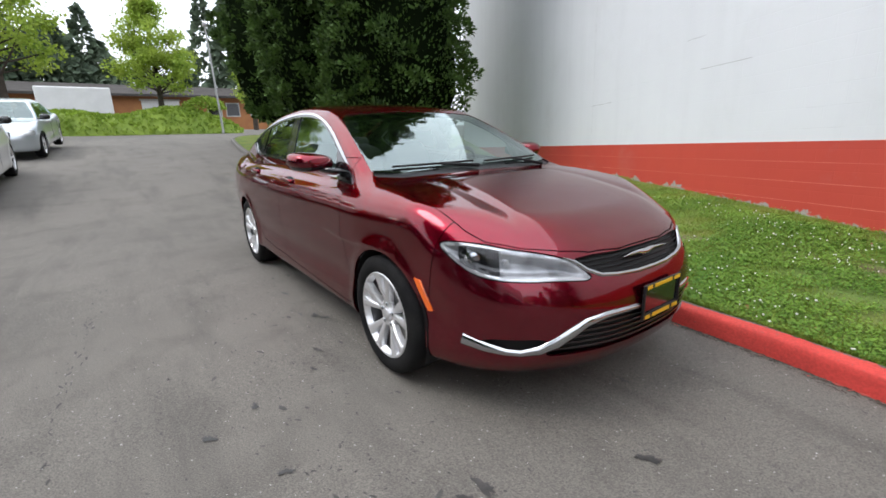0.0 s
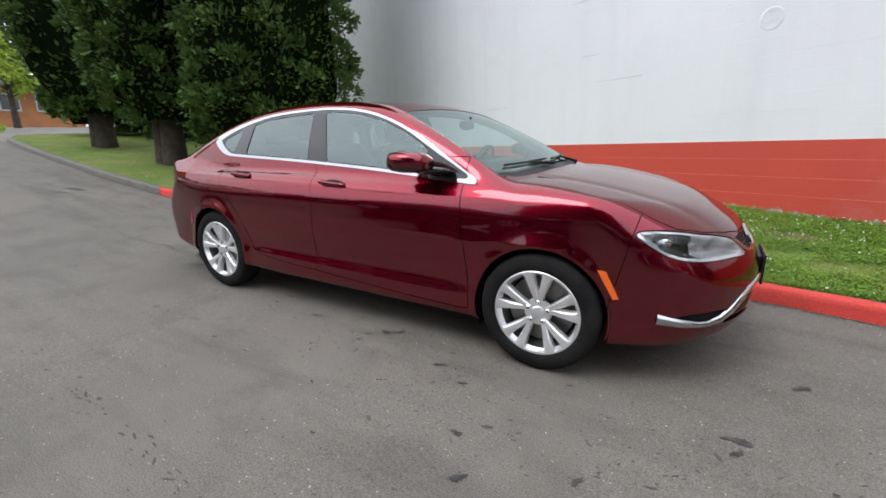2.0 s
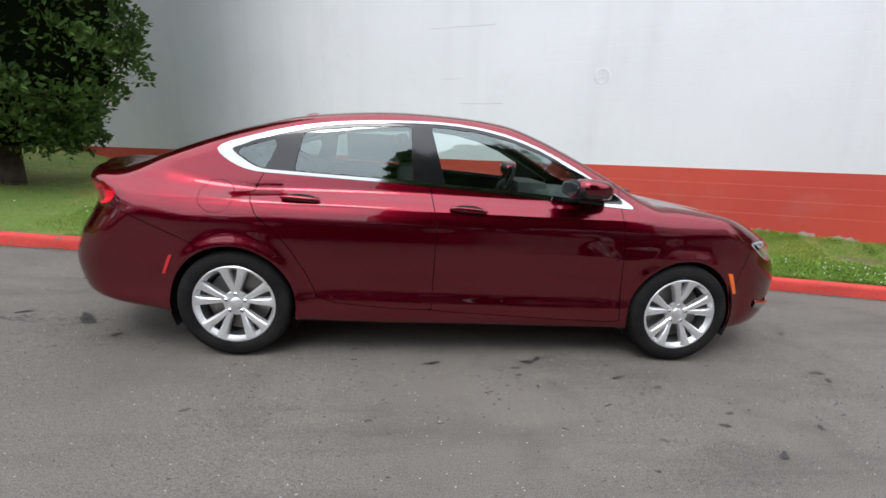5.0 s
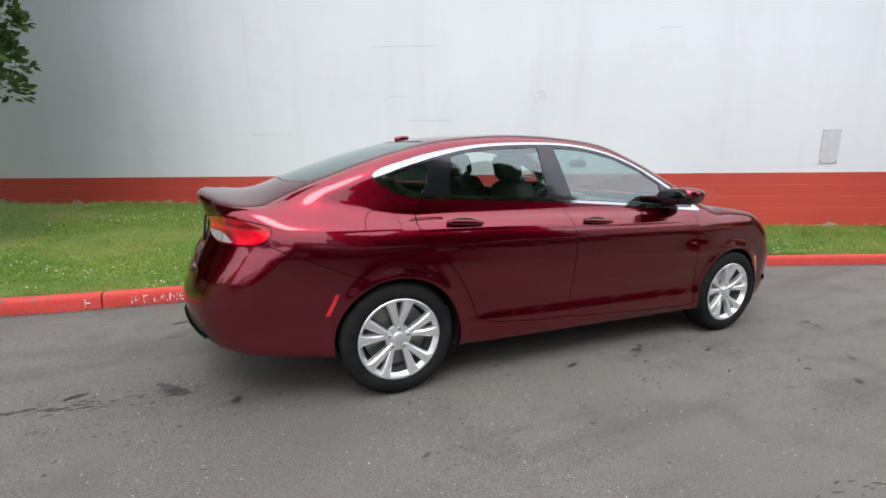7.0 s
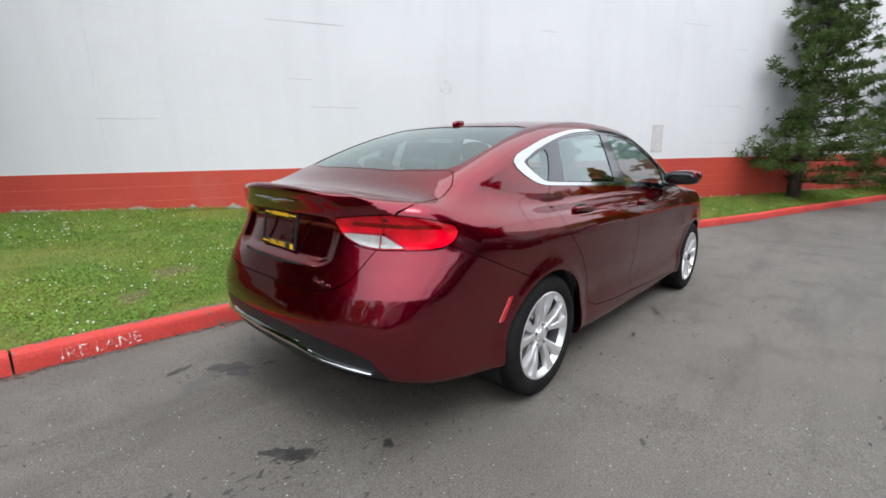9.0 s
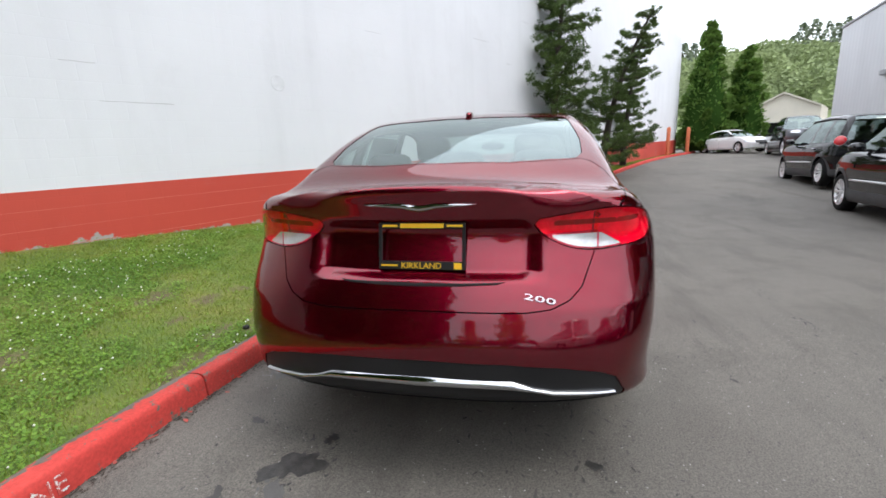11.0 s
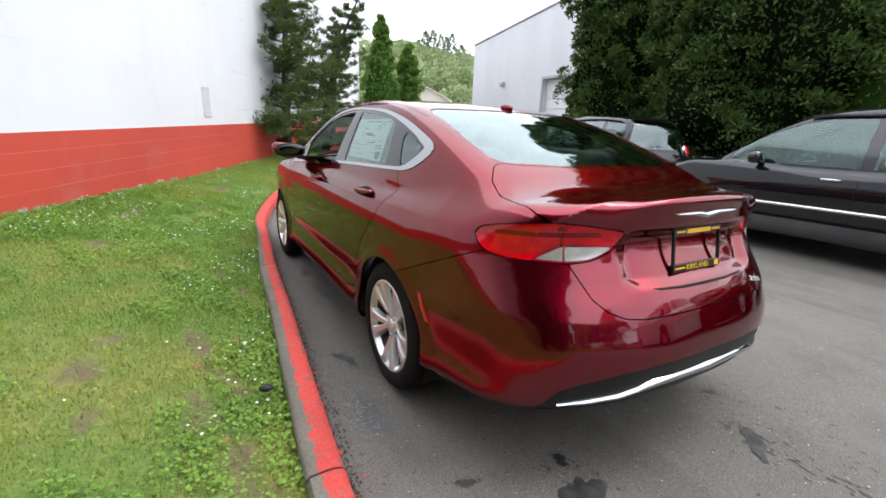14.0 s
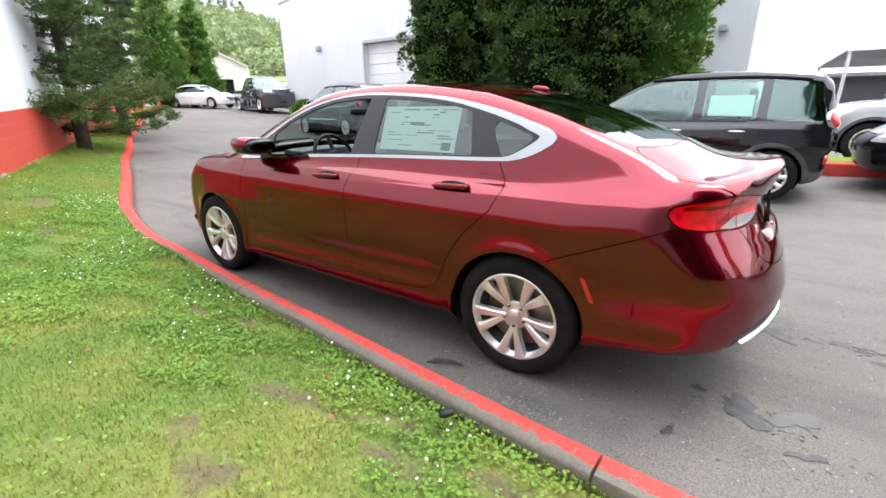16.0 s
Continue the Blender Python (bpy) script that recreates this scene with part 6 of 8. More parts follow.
clo = patchiness(P[:, 0] + 3, P[:, 1] * 1.3 + 5, 0.8)
P = P[rng.uniform(0, 1, len(P)) < np.clip((clo - 0.52) / 0.2, 0.002, 0.14)]
_o = np.array([[1, 0, 0], [0, 1, 0], [-1, 0, 0], [0, -1, 0], [0, 0, 0.9], [0, 0, -0.9]])
_f = np.array([[0, 1, 4], [1, 2, 4], [2, 3, 4], [3, 0, 4], [1, 0, 5], [2, 1, 5], [3, 2, 5], [0, 3, 5]])
_r = rng.uniform(0.005, 0.0095, len(P))
_c = P + np.c_[np.zeros(len(P)), np.zeros(len(P)), rng.uniform(0.035, 0.06, len(P))]
stuff("clover_flowers", ((_c[:, None] + _o[None] * _r[:, None, None]).reshape(-1, 3), (np.arange(len(P))[:, None, None] * 6 + _f[None]).reshape(-1, 3)), M_PETAL, "small white clover flower heads", "flowers")
P = scatter(16000, -4.0, 4.0, 9.0)
P = P[rng.uniform(0, 1, len(P)) < patchiness(P[:, 0] * 2, P[:, 1] * 2) * bare_ground(P[:, 0], P[:, 1])]
stuff("edge_grass", blades(P, 0.02, 0.06, 0.003), M_GRASS, "longer grass hanging over the kerb edge", "grass")
P = scatter(60, -3.5, 4)
stuff("dry_leaves", leaves(P, 0.02, 0.04, 0.014), M_DRYLEAF, "scattered dry brown leaves on lawn", "leaves")


# ---------------------------------------------------------------- trees
def bark(name, a, b):
    return two_tone(name, a, b, 6.0, 0.9, 0.8, 35.0, 0.02)


M_BARK = bark("brown_bark", (0.032, 0.024, 0.018), (0.065, 0.05, 0.038))
M_CEDAR = leafy("dark_cypress_foliage", (0.008, 0.021, 0.006), (0.070, 0.125, 0.026), 2.6, 0.6, 0.15)
# crown cores are coloured dark to stand for the shade between tufts
M_CEDAR_CORE = Mat("shade_black_tree_core", (0.006, 0.010, 0.004), 0.95, Specular_IOR_Level=0.0).m
M_ARBOR_CORE = Mat("shade_green_tree_core", (0.022, 0.050, 0.010), 0.95, Specular_IOR_Level=0.0).m
M_PINE = leafy("grey_green_pine_needles", (0.024, 0.046, 0.013), (0.095, 0.145, 0.038), 3.0, 0.6, 0.15)
M_ARBOR = leafy("bright_arborvitae_foliage", (0.05, 0.105, 0.018), (0.11, 0.19, 0.035), 1.0, 0.6, 0.2)
M_MAPLE = leafy("fresh_maple_leaves", (0.15, 0.25, 0.03), (0.30, 0.38, 0.06), 0.7, 0.5, 0.45)
M_IVY = leafy("bright_ivy_leaves", (0.12, 0.20, 0.025), (0.24, 0.33, 0.05), 1.0, 0.5, 0.3)
# distance haze is mixed into these three base colours, paling the foliage
M_FARWOOD = leafy("hazed_fir_foliage", (0.13, 0.165, 0.12), (0.21, 0.25, 0.17), 0.25, 0.8, 0.1)
M_FIRWOOD = leafy("hazed_dark_fir_foliage", (0.055, 0.08, 0.055), (0.10, 0.135, 0.085), 0.25, 0.8, 0.1)
M_FARLEAF = leafy("hazed_leafy_wood", (0.17, 0.215, 0.115), (0.27, 0.325, 0.155), 0.12, 0.8, 0.2)


def sprays(C, N, size, rnd, fold=0.35, droop=0.0, aspect=0.45):
    """Small folded leaf sprays at places C, facing out along N."""
    n = len(C)
    d = N + rnd.normal(0, 0.55, (n, 3))
    d[:, 2] -= droop
    d /= np.linalg.norm(d, axis=1, keepdims=True)
    r = rnd.normal(0, 1, (n, 3))
    w = np.cross(d, r)
    w /= np.maximum(np.linalg.norm(w, axis=1, keepdims=True), 1e-6)
    u = np.cross(w, d)
    L = (size * rnd.uniform(0.55, 1.35, n))[:, None]
    tip, base = C + d * L, C - d * L * 0.35
    mid = C + d * L * 0.3 + u * L * fold * 0.3
    V = np.stack([base, mid + w * L * aspect, tip, mid - w * L * aspect], axis=1).reshape(-1, 3)
    k = np.arange(n)[:, None] * 4
    F = np.vstack([k + np.array([0, 1, 2]), k + np.array([0, 2, 3])])
    return V, F


def column_tree(name, x, y, z0, r, h, mat, label, seed, base=0.5, count=9000, size=0.14, shape="column", trunk_r=0.12, lumps=1.0, squash=1.0, trunks=1):
    """A dense evergreen: trunk, a core coloured dark as inner shade, and a lumpy skin of leaf sprays."""
    rnd = np.random.default_rng(seed)
    tree = thing(name, label, "tree", Matrix.Translation((x, y, z0)))
    prof = {"column": crv([0, 0.06, 0.2, 0.5, 0.8, 0.95, 1], [0.55, 0.85, 1.0, 0.97, 0.78, 0.4, 0.05]),
            "cone": crv([0, 0.05, 0.15, 0.4, 0.7, 0.9, 1], [0.7, 0.95, 1.0, 0.86, 0.52, 0.2, 0.02])}[shape]
    ph = rnd.uniform(0, 6.28, 8)

    def radius(t, a):
        lump = 1 + lumps * (0.09 * np.sin(3 * a + ph[0] + 9 * t) + 0.08 * np.sin(5 * a - 14 * t + ph[1]) + 0.07 * np.sin(2 * a + 23 * t + ph[2]) + 0.05 * np.sin(9 * a + 31 * t + ph[3]))
        return r * prof(t) * lump

    bm = bmesh.new()
    for k in range(trunks):
        ox = 0.0 if trunks == 1 else 0.32 * (k - (trunks - 1) / 2)
        tube(bm, [(ox, 0, -0.15), (ox + 0.02, 0.02, base + 0.4), (ox * 0.5, 0.0, h * 0.5)], [trunk_r * 1.35, trunk_r, trunk_r * 0.4], 10)
    part("trunk", bm, M_BARK, tree, "rough brown trunk", 60)
    nt, na = 26, 28
    ts, as_ = np.linspace(0, 1, nt), np.linspace(0, 2 * np.pi, na, endpoint=False)
    T, A = np.meshgrid(ts, as_, indexing="ij")
    R = radius(T, A) * 0.80
    V = np.c_[(R * np.cos(A)).ravel(), (R * np.sin(A) * squash).ravel(), (base + 0.12 + T * (h - base - 0.3)).ravel()]
    idx = np.arange(nt * na).reshape(nt, na)
    F = np.c_[idx[:-1].ravel(), np.roll(idx, -1, 1)[:-1].ravel(), np.roll(idx, -1, 1)[1:].ravel(), idx[1:].ravel()]
    crown = part("crown", mesh_of("crown", V, F, M_CEDAR_CORE if mat is M_CEDAR else M_ARBOR_CORE, True), None, tree, "solid crown core, coloured dark as the shade between leaf sprays")
    # tufts of sprays, and a thinner skin between them
    tufts = max(60, count // 130)
    tt, ta = rnd.uniform(0, 1, tufts) ** 0.9, rnd.uniform(0, 2 * np.pi, tufts)
    tr = radius(tt, ta) * rnd.uniform(0.80, 0.98, tufts)
    ts_ = r * rnd.uniform(0.10, 0.21, tufts)
    T0 = np.c_[tr * np.cos(ta), tr * np.sin(ta) * squash, base + tt * (h - base)]
    n1 = int(count * 0.78)
    k = rnd.integers(0, tufts, n1)
    out = np.c_[np.cos(ta[k]), np.sin(ta[k]), 0.75 + 0 * ta[k]]
    d = rnd.normal(0, 1, (n1, 3)) + out * 0.9
    d /= np.linalg.norm(d, axis=1, keepdims=True)
    C1 = T0[k] + d * (ts_[k] * rnd.uniform(0.45, 1.0, n1))[:, None] * np.array([1, 1, 0.8])
    n2 = count - n1
    t, a = rnd.uniform(0, 1, n2) ** 0.9, rnd.uniform(0, 2 * np.pi, n2)
    rr = radius(t, a) * rnd.uniform(0.78, 0.93, n2)
    C2 = np.c_[rr * np.cos(a), rr * np.sin(a) * squash, base + t * (h - base)]
    C, N = np.vstack([C1, C2]), np.vstack([d + out * 0.3, np.c_[np.cos(a), np.sin(a), 0.55 + 0 * a]])
    V, F = sprays(C, N, size, rnd, 0.3, 0.0, 0.33)
    part("foliage", mesh_of("foliage", V, F, mat), None, crown, "small overlapping leaf sprays")
    return tree


def open_pine(name, x, y, z0, h, reach, mat, label, seed, lean=(0, 0), tiers=22, base=0.55):
    """A conifer with separate, uneven boughs and gaps between them."""
    rnd = np.random.default_rng(seed)
    tree = thing(name, label, "tree", Matrix.Translation((x, y, z0)))
    bm = bmesh.new()
    axis = lambda t: Vector((lean[0] * t * t, lean[1] * t * t, t * h))
    tube(bm, [axis(t) + Vector((0, 0, -0.15 if t == 0 else 0)) for t in np.linspace(0, 1, 9)], [0.14 * (1 - t * 0.9) + 0.01 for t in np.linspace(0, 1, 9)], 9)
    part("trunk", bm, M_BARK, tree, "rough brown trunk", 60)
    bm = bmesh.new()
    Cs, Ns = [], []
    for k in range(tiers):
        t = base / h + (1 - base / h) * (k + 0.3) / tiers
        for j in range(int(rnd.integers(5, 8))):
            a = rnd.uniform(0, 2 * math.pi)
            L = reach * (1.05 - t) ** 0.75 * rnd.uniform(0.55, 1.25) + 0.12
            p0 = axis(t)
            up = rnd.uniform(-0.08, 0.30)
            pts = [p0 + Vector((math.cos(a) * L * s, math.sin(a) * L * s, L * (up * s - 0.12 * s * s + 0.22 * s ** 3))) for s in (0, 0.35, 0.7, 1.0)]
            tube(bm, pts, [0.022 * (1 - t) + 0.006, 0.014, 0.008, 0.004], 4, False)
            nt = int(3 + 6 * L)
            ts = np.sort(rnd.uniform(0.22, 1.0, nt))
            q0 = np.array([np.interp(ts, (0, 0.35, 0.7, 1.0), [p[c] for p in pts]) for c in range(3)]).T
            side = rnd.normal(0, 1, nt) * (0.16 * L * (1.15 - ts) + 0.03)
            q0 += np.c_[-math.sin(a) * side, math.cos(a) * side, rnd.uniform(0.0, 0.07, nt)]
            m = nt * 44
            k_ = rnd.integers(0, nt, m)
            d = rnd.normal(0, 1, (m, 3)) + np.array([math.cos(a) * 0.8, math.sin(a) * 0.8, 0.55])
            d /= np.linalg.norm(d, axis=1, keepdims=True)
            Cs.append(q0[k_] + d * (rnd.uniform(0.02, 0.115, m) * (0.8 + 0.4 * L))[:, None] * np.array([1, 1, 0.62]))
            Ns.append(d)
    tagged(part("branchwork", bm, M_BARK, tree, "thin brown branchwork", 60), kind="stuff")
    V, F = sprays(np.vstack(Cs), np.vstack(Ns), 0.070, rnd, 0.3, 0.0, 0.17)
    part("crown", mesh_of("crown", V, F, mat), None, tree, "needle sprays in uneven tufts")
    return tree


def leafy_tree(name, x, y, z0, h, r, trunk_h, mat, label, seed, count=14000, size=0.11):
    """A broad tree: tapered trunk, forking limbs and clumps of leaves."""
    rnd = np.random.default_rng(seed)
    tree = thing(name, label, "tree", Matrix.Translation((x, y, z0)))
    bm = bmesh.new()
    tube(bm, [(0, 0, -0.2), (0.03, 0.02, trunk_h), (0.0, 0.05, h * 0.55), (0.02, 0, h * 0.9)], [0.2, 0.15, 0.09, 0.02], 9)
    tips = []
    for k in range(64):
        t = rnd.uniform(0.0, 1) ** 1.15
        a = rnd.uniform(0, 2 * math.pi)
        z = trunk_h + (h - trunk_h) * t * 0.92
        L = r * (1.02 - t) ** 0.75 * rnd.uniform(0.55, 1.0)
        rise = rnd.uniform(0.25, 0.8)
        p = [(0, 0, z), (math.cos(a) * L * 0.5, math.sin(a) * L * 0.5, z + L * rise * 0.45), (math.cos(a) * L, math.sin(a) * L, z + L * rise)]
        tube(bm, p, [0.05, 0.03, 0.012], 5, False)
        tips += [np.array(p[1]) * 0.4 + np.array(p[2]) * 0.6, np.array(p[2])]
    part("trunk", bm, M_BARK, tree, "slender grey-brown trunk and limbs", 60)
    tips = np.array(tips)
    c = tips[rnd.integers(0, len(tips), count)] + rnd.normal(0, 0.115 * r, (count, 3)) * np.array([1, 1, 0.6])
    keep = c[:, 2] > trunk_h * 0.9
    V, F = sprays(c[keep], rnd.normal(0, 1, (keep.sum(), 3)), size, rnd, 0.3, 0.2, 0.6)
    part("crown", mesh_of("crown", V, F, mat), None, tree, "loose airy leaf clumps")
    return tree


gz = lambda x, y: float(ground_z(x, y))
# dark evergreens on the lawn by the wall
column_tree("evergreen_tree", -6.5, 3.85, 0.40, 1.86, 15.5, M_CEDAR, "tall dark green evergreen with dense foliage on the lawn", 21, 0.40, 110000, 0.080, trunks=2, lumps=0.8)
column_tree("evergreen_tree", -8.9, 2.85, 0.60, 1.45, 14.5, M_CEDAR, "tall dark green evergreen with a thick forked trunk", 22, 0.85, 75000, 0.085, trunks=2, lumps=0.9, trunk_r=0.21)
column_tree("evergreen_tree", -12.6, 3.05, 0.98, 1.55, 13.5, M_CEDAR, "tall dark green evergreen with a thick forked trunk", 23, 0.7, 30000, 0.12, lumps=0.9, trunks=2, trunk_r=0.20)
column_tree("evergreen_tree", -16.3, 4.6, 1.35, 1.7, 12.0, M_CEDAR, "tall dark green evergreen with dense foliage on the lawn", 24, 0.15, 9000, 0.18, lumps=0.9)
# conifers close to the wall
open_pine("pine_tree", 10.4, -0.95, 0.46, 6.3, 1.75, M_PINE, "grey-green conifer with uneven boughs against the wall", 31, (0.1, -0.35), 24, 0.28)
open_pine("pine_tree", 13.4, -2.9, 0.62, 5.5, 1.6, M_PINE, "open leaning conifer with gaps between boughs", 32, (0.2, -1.5), 15, 0.3)
open_pine("pine_tree", 17.2, -4.3, 0.8, 5.0, 1.2, M_PINE, "open leaning conifer with gaps between boughs", 33, (0.0, -0.5), 15)
# clipped columns at the far end of the wall
column_tree("cypress_tree", 29.4, -11.6, 1.1, 1.55, 8.2, M_ARBOR, "bright green cone-shaped cypress", 41, 0.15, 7000, 0.20, "cone", lumps=0.5)
column_tree("cypress_tree", 30.2, -14.2, 1.15, 1.4, 6.8, M_ARBOR, "bright green cone-shaped cypress", 42, 0.15, 6000, 0.20, "cone", lumps=0.5)
# tall clipped evergreens across the lane
column_tree("evergreen_tree", 5.1, -8.7, gz(5.1, -8.7), 1.5, 9.0, M_CEDAR, "huge dark evergreen shading the parked cars", 51, 0.8, 62000, 0.068, lumps=0.9)
column_tree("evergreen_tree", 1.95, -8.9, gz(1.95, -8.9), 1.95, 9.3, M_CEDAR, "huge dark evergreen shading the parked cars", 52, 0.8, 82000, 0.068, lumps=0.9)
column_tree("evergreen_tree", -0.2, -9.2, gz(-.2, -9.2), 0.85, 8.8, M_ARBOR, "tall lighter green evergreen beside the dark ones", 53, 0.6, 26000, 0.080, lumps=0.7)
# broad trees beyond the lane
leafy_tree("maple_tree", -30.0, 1.05, 2.2, 7.3, 2.45, 1.6, M_MAPLE, "young maple with fresh yellow-green leaves", 61)
leafy_tree("maple_tree", -23.5, -5.2, 1.35, 8.8, 2.6, 2.5, M_MAPLE, "young maple with fresh yellow-green leaves", 62)
leafy_tree("maple_tree", -34.0, 7.5, 1.9, 5.5, 1.7, 1.4, M_MAPLE, "young maple with fresh yellow-green leaves", 63, 5000)


def mound(name, pts_fn, n, size, mat, label, category, seed, core=None):
    rnd = np.random.default_rng(seed)
    C, N = pts_fn(rnd, n)
    V, F = sprays(C, N, size, rnd, 0.3, 0.0, 0.6)
    return stuff(name, (V, F), mat, label, category)


# ivy bank at the end of the lane
_bx, _by = np.meshgrid(np.linspace(-31.5, -26.6, 12), np.linspace(-16, 4.9, 50), indexing="ij")


def bank_top(x, y):
    u = np.clip((-26.6 - x) / 1.2, 0, 1)
    e = np.clip((5.2 - y) / 3.0, 0, 1)
    return ground_z(x, 0) + 0.02 + (1.02 * u * (2 - u) + 0.14 * np.sin(y * 1.3) * u + 0.30 * np.clip(y + 2, 0, 4) / 4 * u) * e * (2 - e)


_V = np.c_[_bx.ravel(), _by.ravel(), bank_top(_bx, _by).ravel()]
_id = np.arange(len(_V)).reshape(_bx.shape)
tagged(new("ivy_bank", mesh_of("ivy_bank", _V, np.c_[_id[:-1, :-1].ravel(), _id[1:, :-1].ravel(), _id[1:, 1:].ravel(), _id[:-1, 1:].ravel()], M_IVY, True)), "low bank at the end of the lane", "bank", "", "structure")


def ivy_points(rnd, n):
    x, y = rnd.uniform(-31.4, -26.55, n), rnd.uniform(-16, 4.9, n)
    return np.c_[x, y, bank_top(x, y) + rnd.uniform(0, 0.14, n)], np.tile((0.4, 0, 0.9), (n, 1))


mound("ivy", ivy_points, 9000, 0.13, M_IVY, "bright green ivy covering the bank", "ivy", 71)


def bush(name, x, y, z, rx, ry, h, mat, label, seed, n=900, size=0.12):
    rnd = np.random.default_rng(seed)
    a, t = rnd.uniform(0, 6.28, n), rnd.uniform(0, 1, n)
    c = np.c_[np.cos(a) * np.sqrt(1 - t * t) * rx, np.sin(a) * np.sqrt(1 - t * t) * ry, t * h] * (0.8 + 0.25 * rnd.uniform(0, 1, (n, 1)))
    V, F = sprays(c, c / np.array([rx, ry, h]) ** 2, size, rnd, 0.3, 0, 0.6)
    ob = new(name, mesh_of(name, V, F, mat))
    ob.matrix_world = Matrix.Translation((x, y, z))
    return tagged(ob, label, "bush")


bush("bush", -28.6, 3.2, 2.9, 1.1, 1.2, 0.75, M_IVY, "round clipped bright green bush on the bank", 72)
for k, (bx, by) in enumerate(((-13.9, 6.4), (-15.6, 7.3), (-17.6, 7.0), (-19.2, 8.2))):
    bush("bush", bx, by, gz(bx, 0) - 0.05, 1.5, 1.4, 2.1, M_CEDAR, "dark evergreen shrub behind the tall trees", 90 + k, 2600, 0.13)
bush("bush", 16.0, -11.6, gz(16, -11), 0.7, 0.7, 0.8, M_ARBOR, "small green bush beside the building", 73)


def far_firs(name, spots, mat, label, seed, n=420, fine=0.34):
    """Distant trees, joined as one wood."""
    rnd = np.random.default_rng(seed)
    Vs, Fs, o = [], [], 0
    for x, y, z, r, h, sharp in spots:
        t = rnd.uniform(0, 1, n) ** 1.2
        a = rnd.uniform(0, 6.28, n)
        rr = r * ((1 - t) ** 0.8 if sharp else np.sqrt(np.maximum(0.02, 1 - (2 * t - 1) ** 2))) * (0.75 + 0.35 * rnd.uniform(0, 1, n)) * (1 + 0.2 * np.sin(t * 40 + a))
        C = np.c_[x + rr * np.cos(a), y + rr * np.sin(a), z + t * h]
        V, F = sprays(C, np.c_[np.cos(a), np.sin(a), 0.2 + 0 * a], r * fine, rnd, 0.3, 0.3 if sharp else 0.0, 0.55)
        Vs.append(V)
        Fs.append(F + o)
        o += len(V)
    return stuff(name, (np.vstack(Vs), np.vstack(Fs)), mat, label, "woods")


random.seed(17)
_sp = [(-55 + random.uniform(-3, 3), y, 3.5, random.uniform(2.2, 2.9), 8.3 + 1.6 * math.sin(y * 2.1) + random.uniform(-1, 1), True) for y in np.linspace(-22, -1.2, 19)]
_sp += [(-57 + random.uniform(-3, 3), y, 3.5, random.uniform(2.0, 2.8), random.uniform(4.0, 5.5), True) for y in np.linspace(-0.5, 6.5, 5)]
_sp += [(-55 + random.uniform(-4, 4), y, 3.5, random.uniform(2.4, 3.2), random.uniform(12, 16), True) for y in np.linspace(8.2, 34, 13)]
far_firs("fir_wood", _sp, M_FIRWOOD, "distant dark fir wood behind the low building, colour lifted as haze", 81, 900, 0.20)

# wooded hill far ahead
hill = lambda x, y: ground_z(x, y) + 11.5 * np.exp(-(((x - 95) / 34) ** 2 + ((y + 62) / 42) ** 2)) + 6.5 * np.exp(-(((x - 85) / 30) ** 2 + ((y + 25) / 30) ** 2))
sheet("hill", np.linspace(48, 170, 30), np.linspace(-150, 40, 40), lambda x, y: hill(x, y) + 0.05, M_FARLEAF, "wooded green hillside beyond the car park, haze in its colour", "hill")
_sp = []
for k in range(150):
    x = random.uniform(52, 100)
    y = -x * random.uniform(0.28, 0.85)
    z = float(hill(x, y))
    if z > 2.2:
        _sp.append((x, y, z - 0.4, random.uniform(1.6, 3.0), random.uniform(2.6, 5.0), False))
far_firs("hillside_wood", _sp, M_FARLEAF, "light green leafy wood on the hillside, colour paled as haze", 82, 520, 0.15)
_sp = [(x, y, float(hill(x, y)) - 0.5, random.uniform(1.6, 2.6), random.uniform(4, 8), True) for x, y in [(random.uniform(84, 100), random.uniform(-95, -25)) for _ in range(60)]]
far_firs("fir_wood", _sp, M_FARWOOD, "firs along the top of the hill, colour greyed as haze", 83, 420, 0.2)


# ---------------------------------------------------------------- things on the wall
M_PATCH = two_tone("grey_filler_patch", (0.735, 0.745, 0.765), (0.64, 0.65, 0.67), 12.0, 0.8, 0.6, 60.0, 0.006)
M_POLEGREY = two_tone("grey_steel", (0.36, 0.36, 0.36), (0.30, 0.30, 0.30), 2.0, 0.5, 0.1, 50.0, 0.002)
M_PLATEGREY = two_tone("faded_pinkish_plate_paint", (0.62, 0.60, 0.61), (0.54, 0.52, 0.53), 8.0, 0.6, 0.2, 90.0, 0.002)
M_CRACK = Mat("dark_crack", (0.30, 0.29, 0.28), 0.9).m
M_REDJOINT = two_tone("pale_red_joint_paint", (0.70, 0.20, 0.14), (0.58, 0.10, 0.07), 2.0, 0.7, 0.3, 40.0, 0.003)


def wall_s(x, y):
    return float((np.array((x, y)) - W0) @ WU)


def wall_local(x, y, z):
    s = wall_s(x, y)
    return s, z - LEAN * s


sr, zr = wall_local(2.533, 3.30, 2.40)
bm = bmesh.new()
lathe(bm, [(0.12, 0.0), (0.117, 0.0022), (0.10, 0.003), (0.092, 0.0015), (0.04, 0.002), (0.0, 0.002)], 22, WALL_M @ Matrix.Translation((sr, 0, zr)) @ Matrix.Rotation(radians(90), 4, "X"))
whole("wall_patch", bm, M_PATCH, "round filled hole in the white wall", "patch", smooth=40)
sp, zp = wall_local(6.881, 1.235, 1.70)
cover = thing("cover_plate", "faded pinkish grey metal cover plate on the white wall", "cover plate", WALL_M @ Matrix.Translation((sp, 0, zp)))
bm = bmesh.new()
box(bm, -0.15, -0.012, -0.28, 0.15, 0.0, 0.28, 0.005)
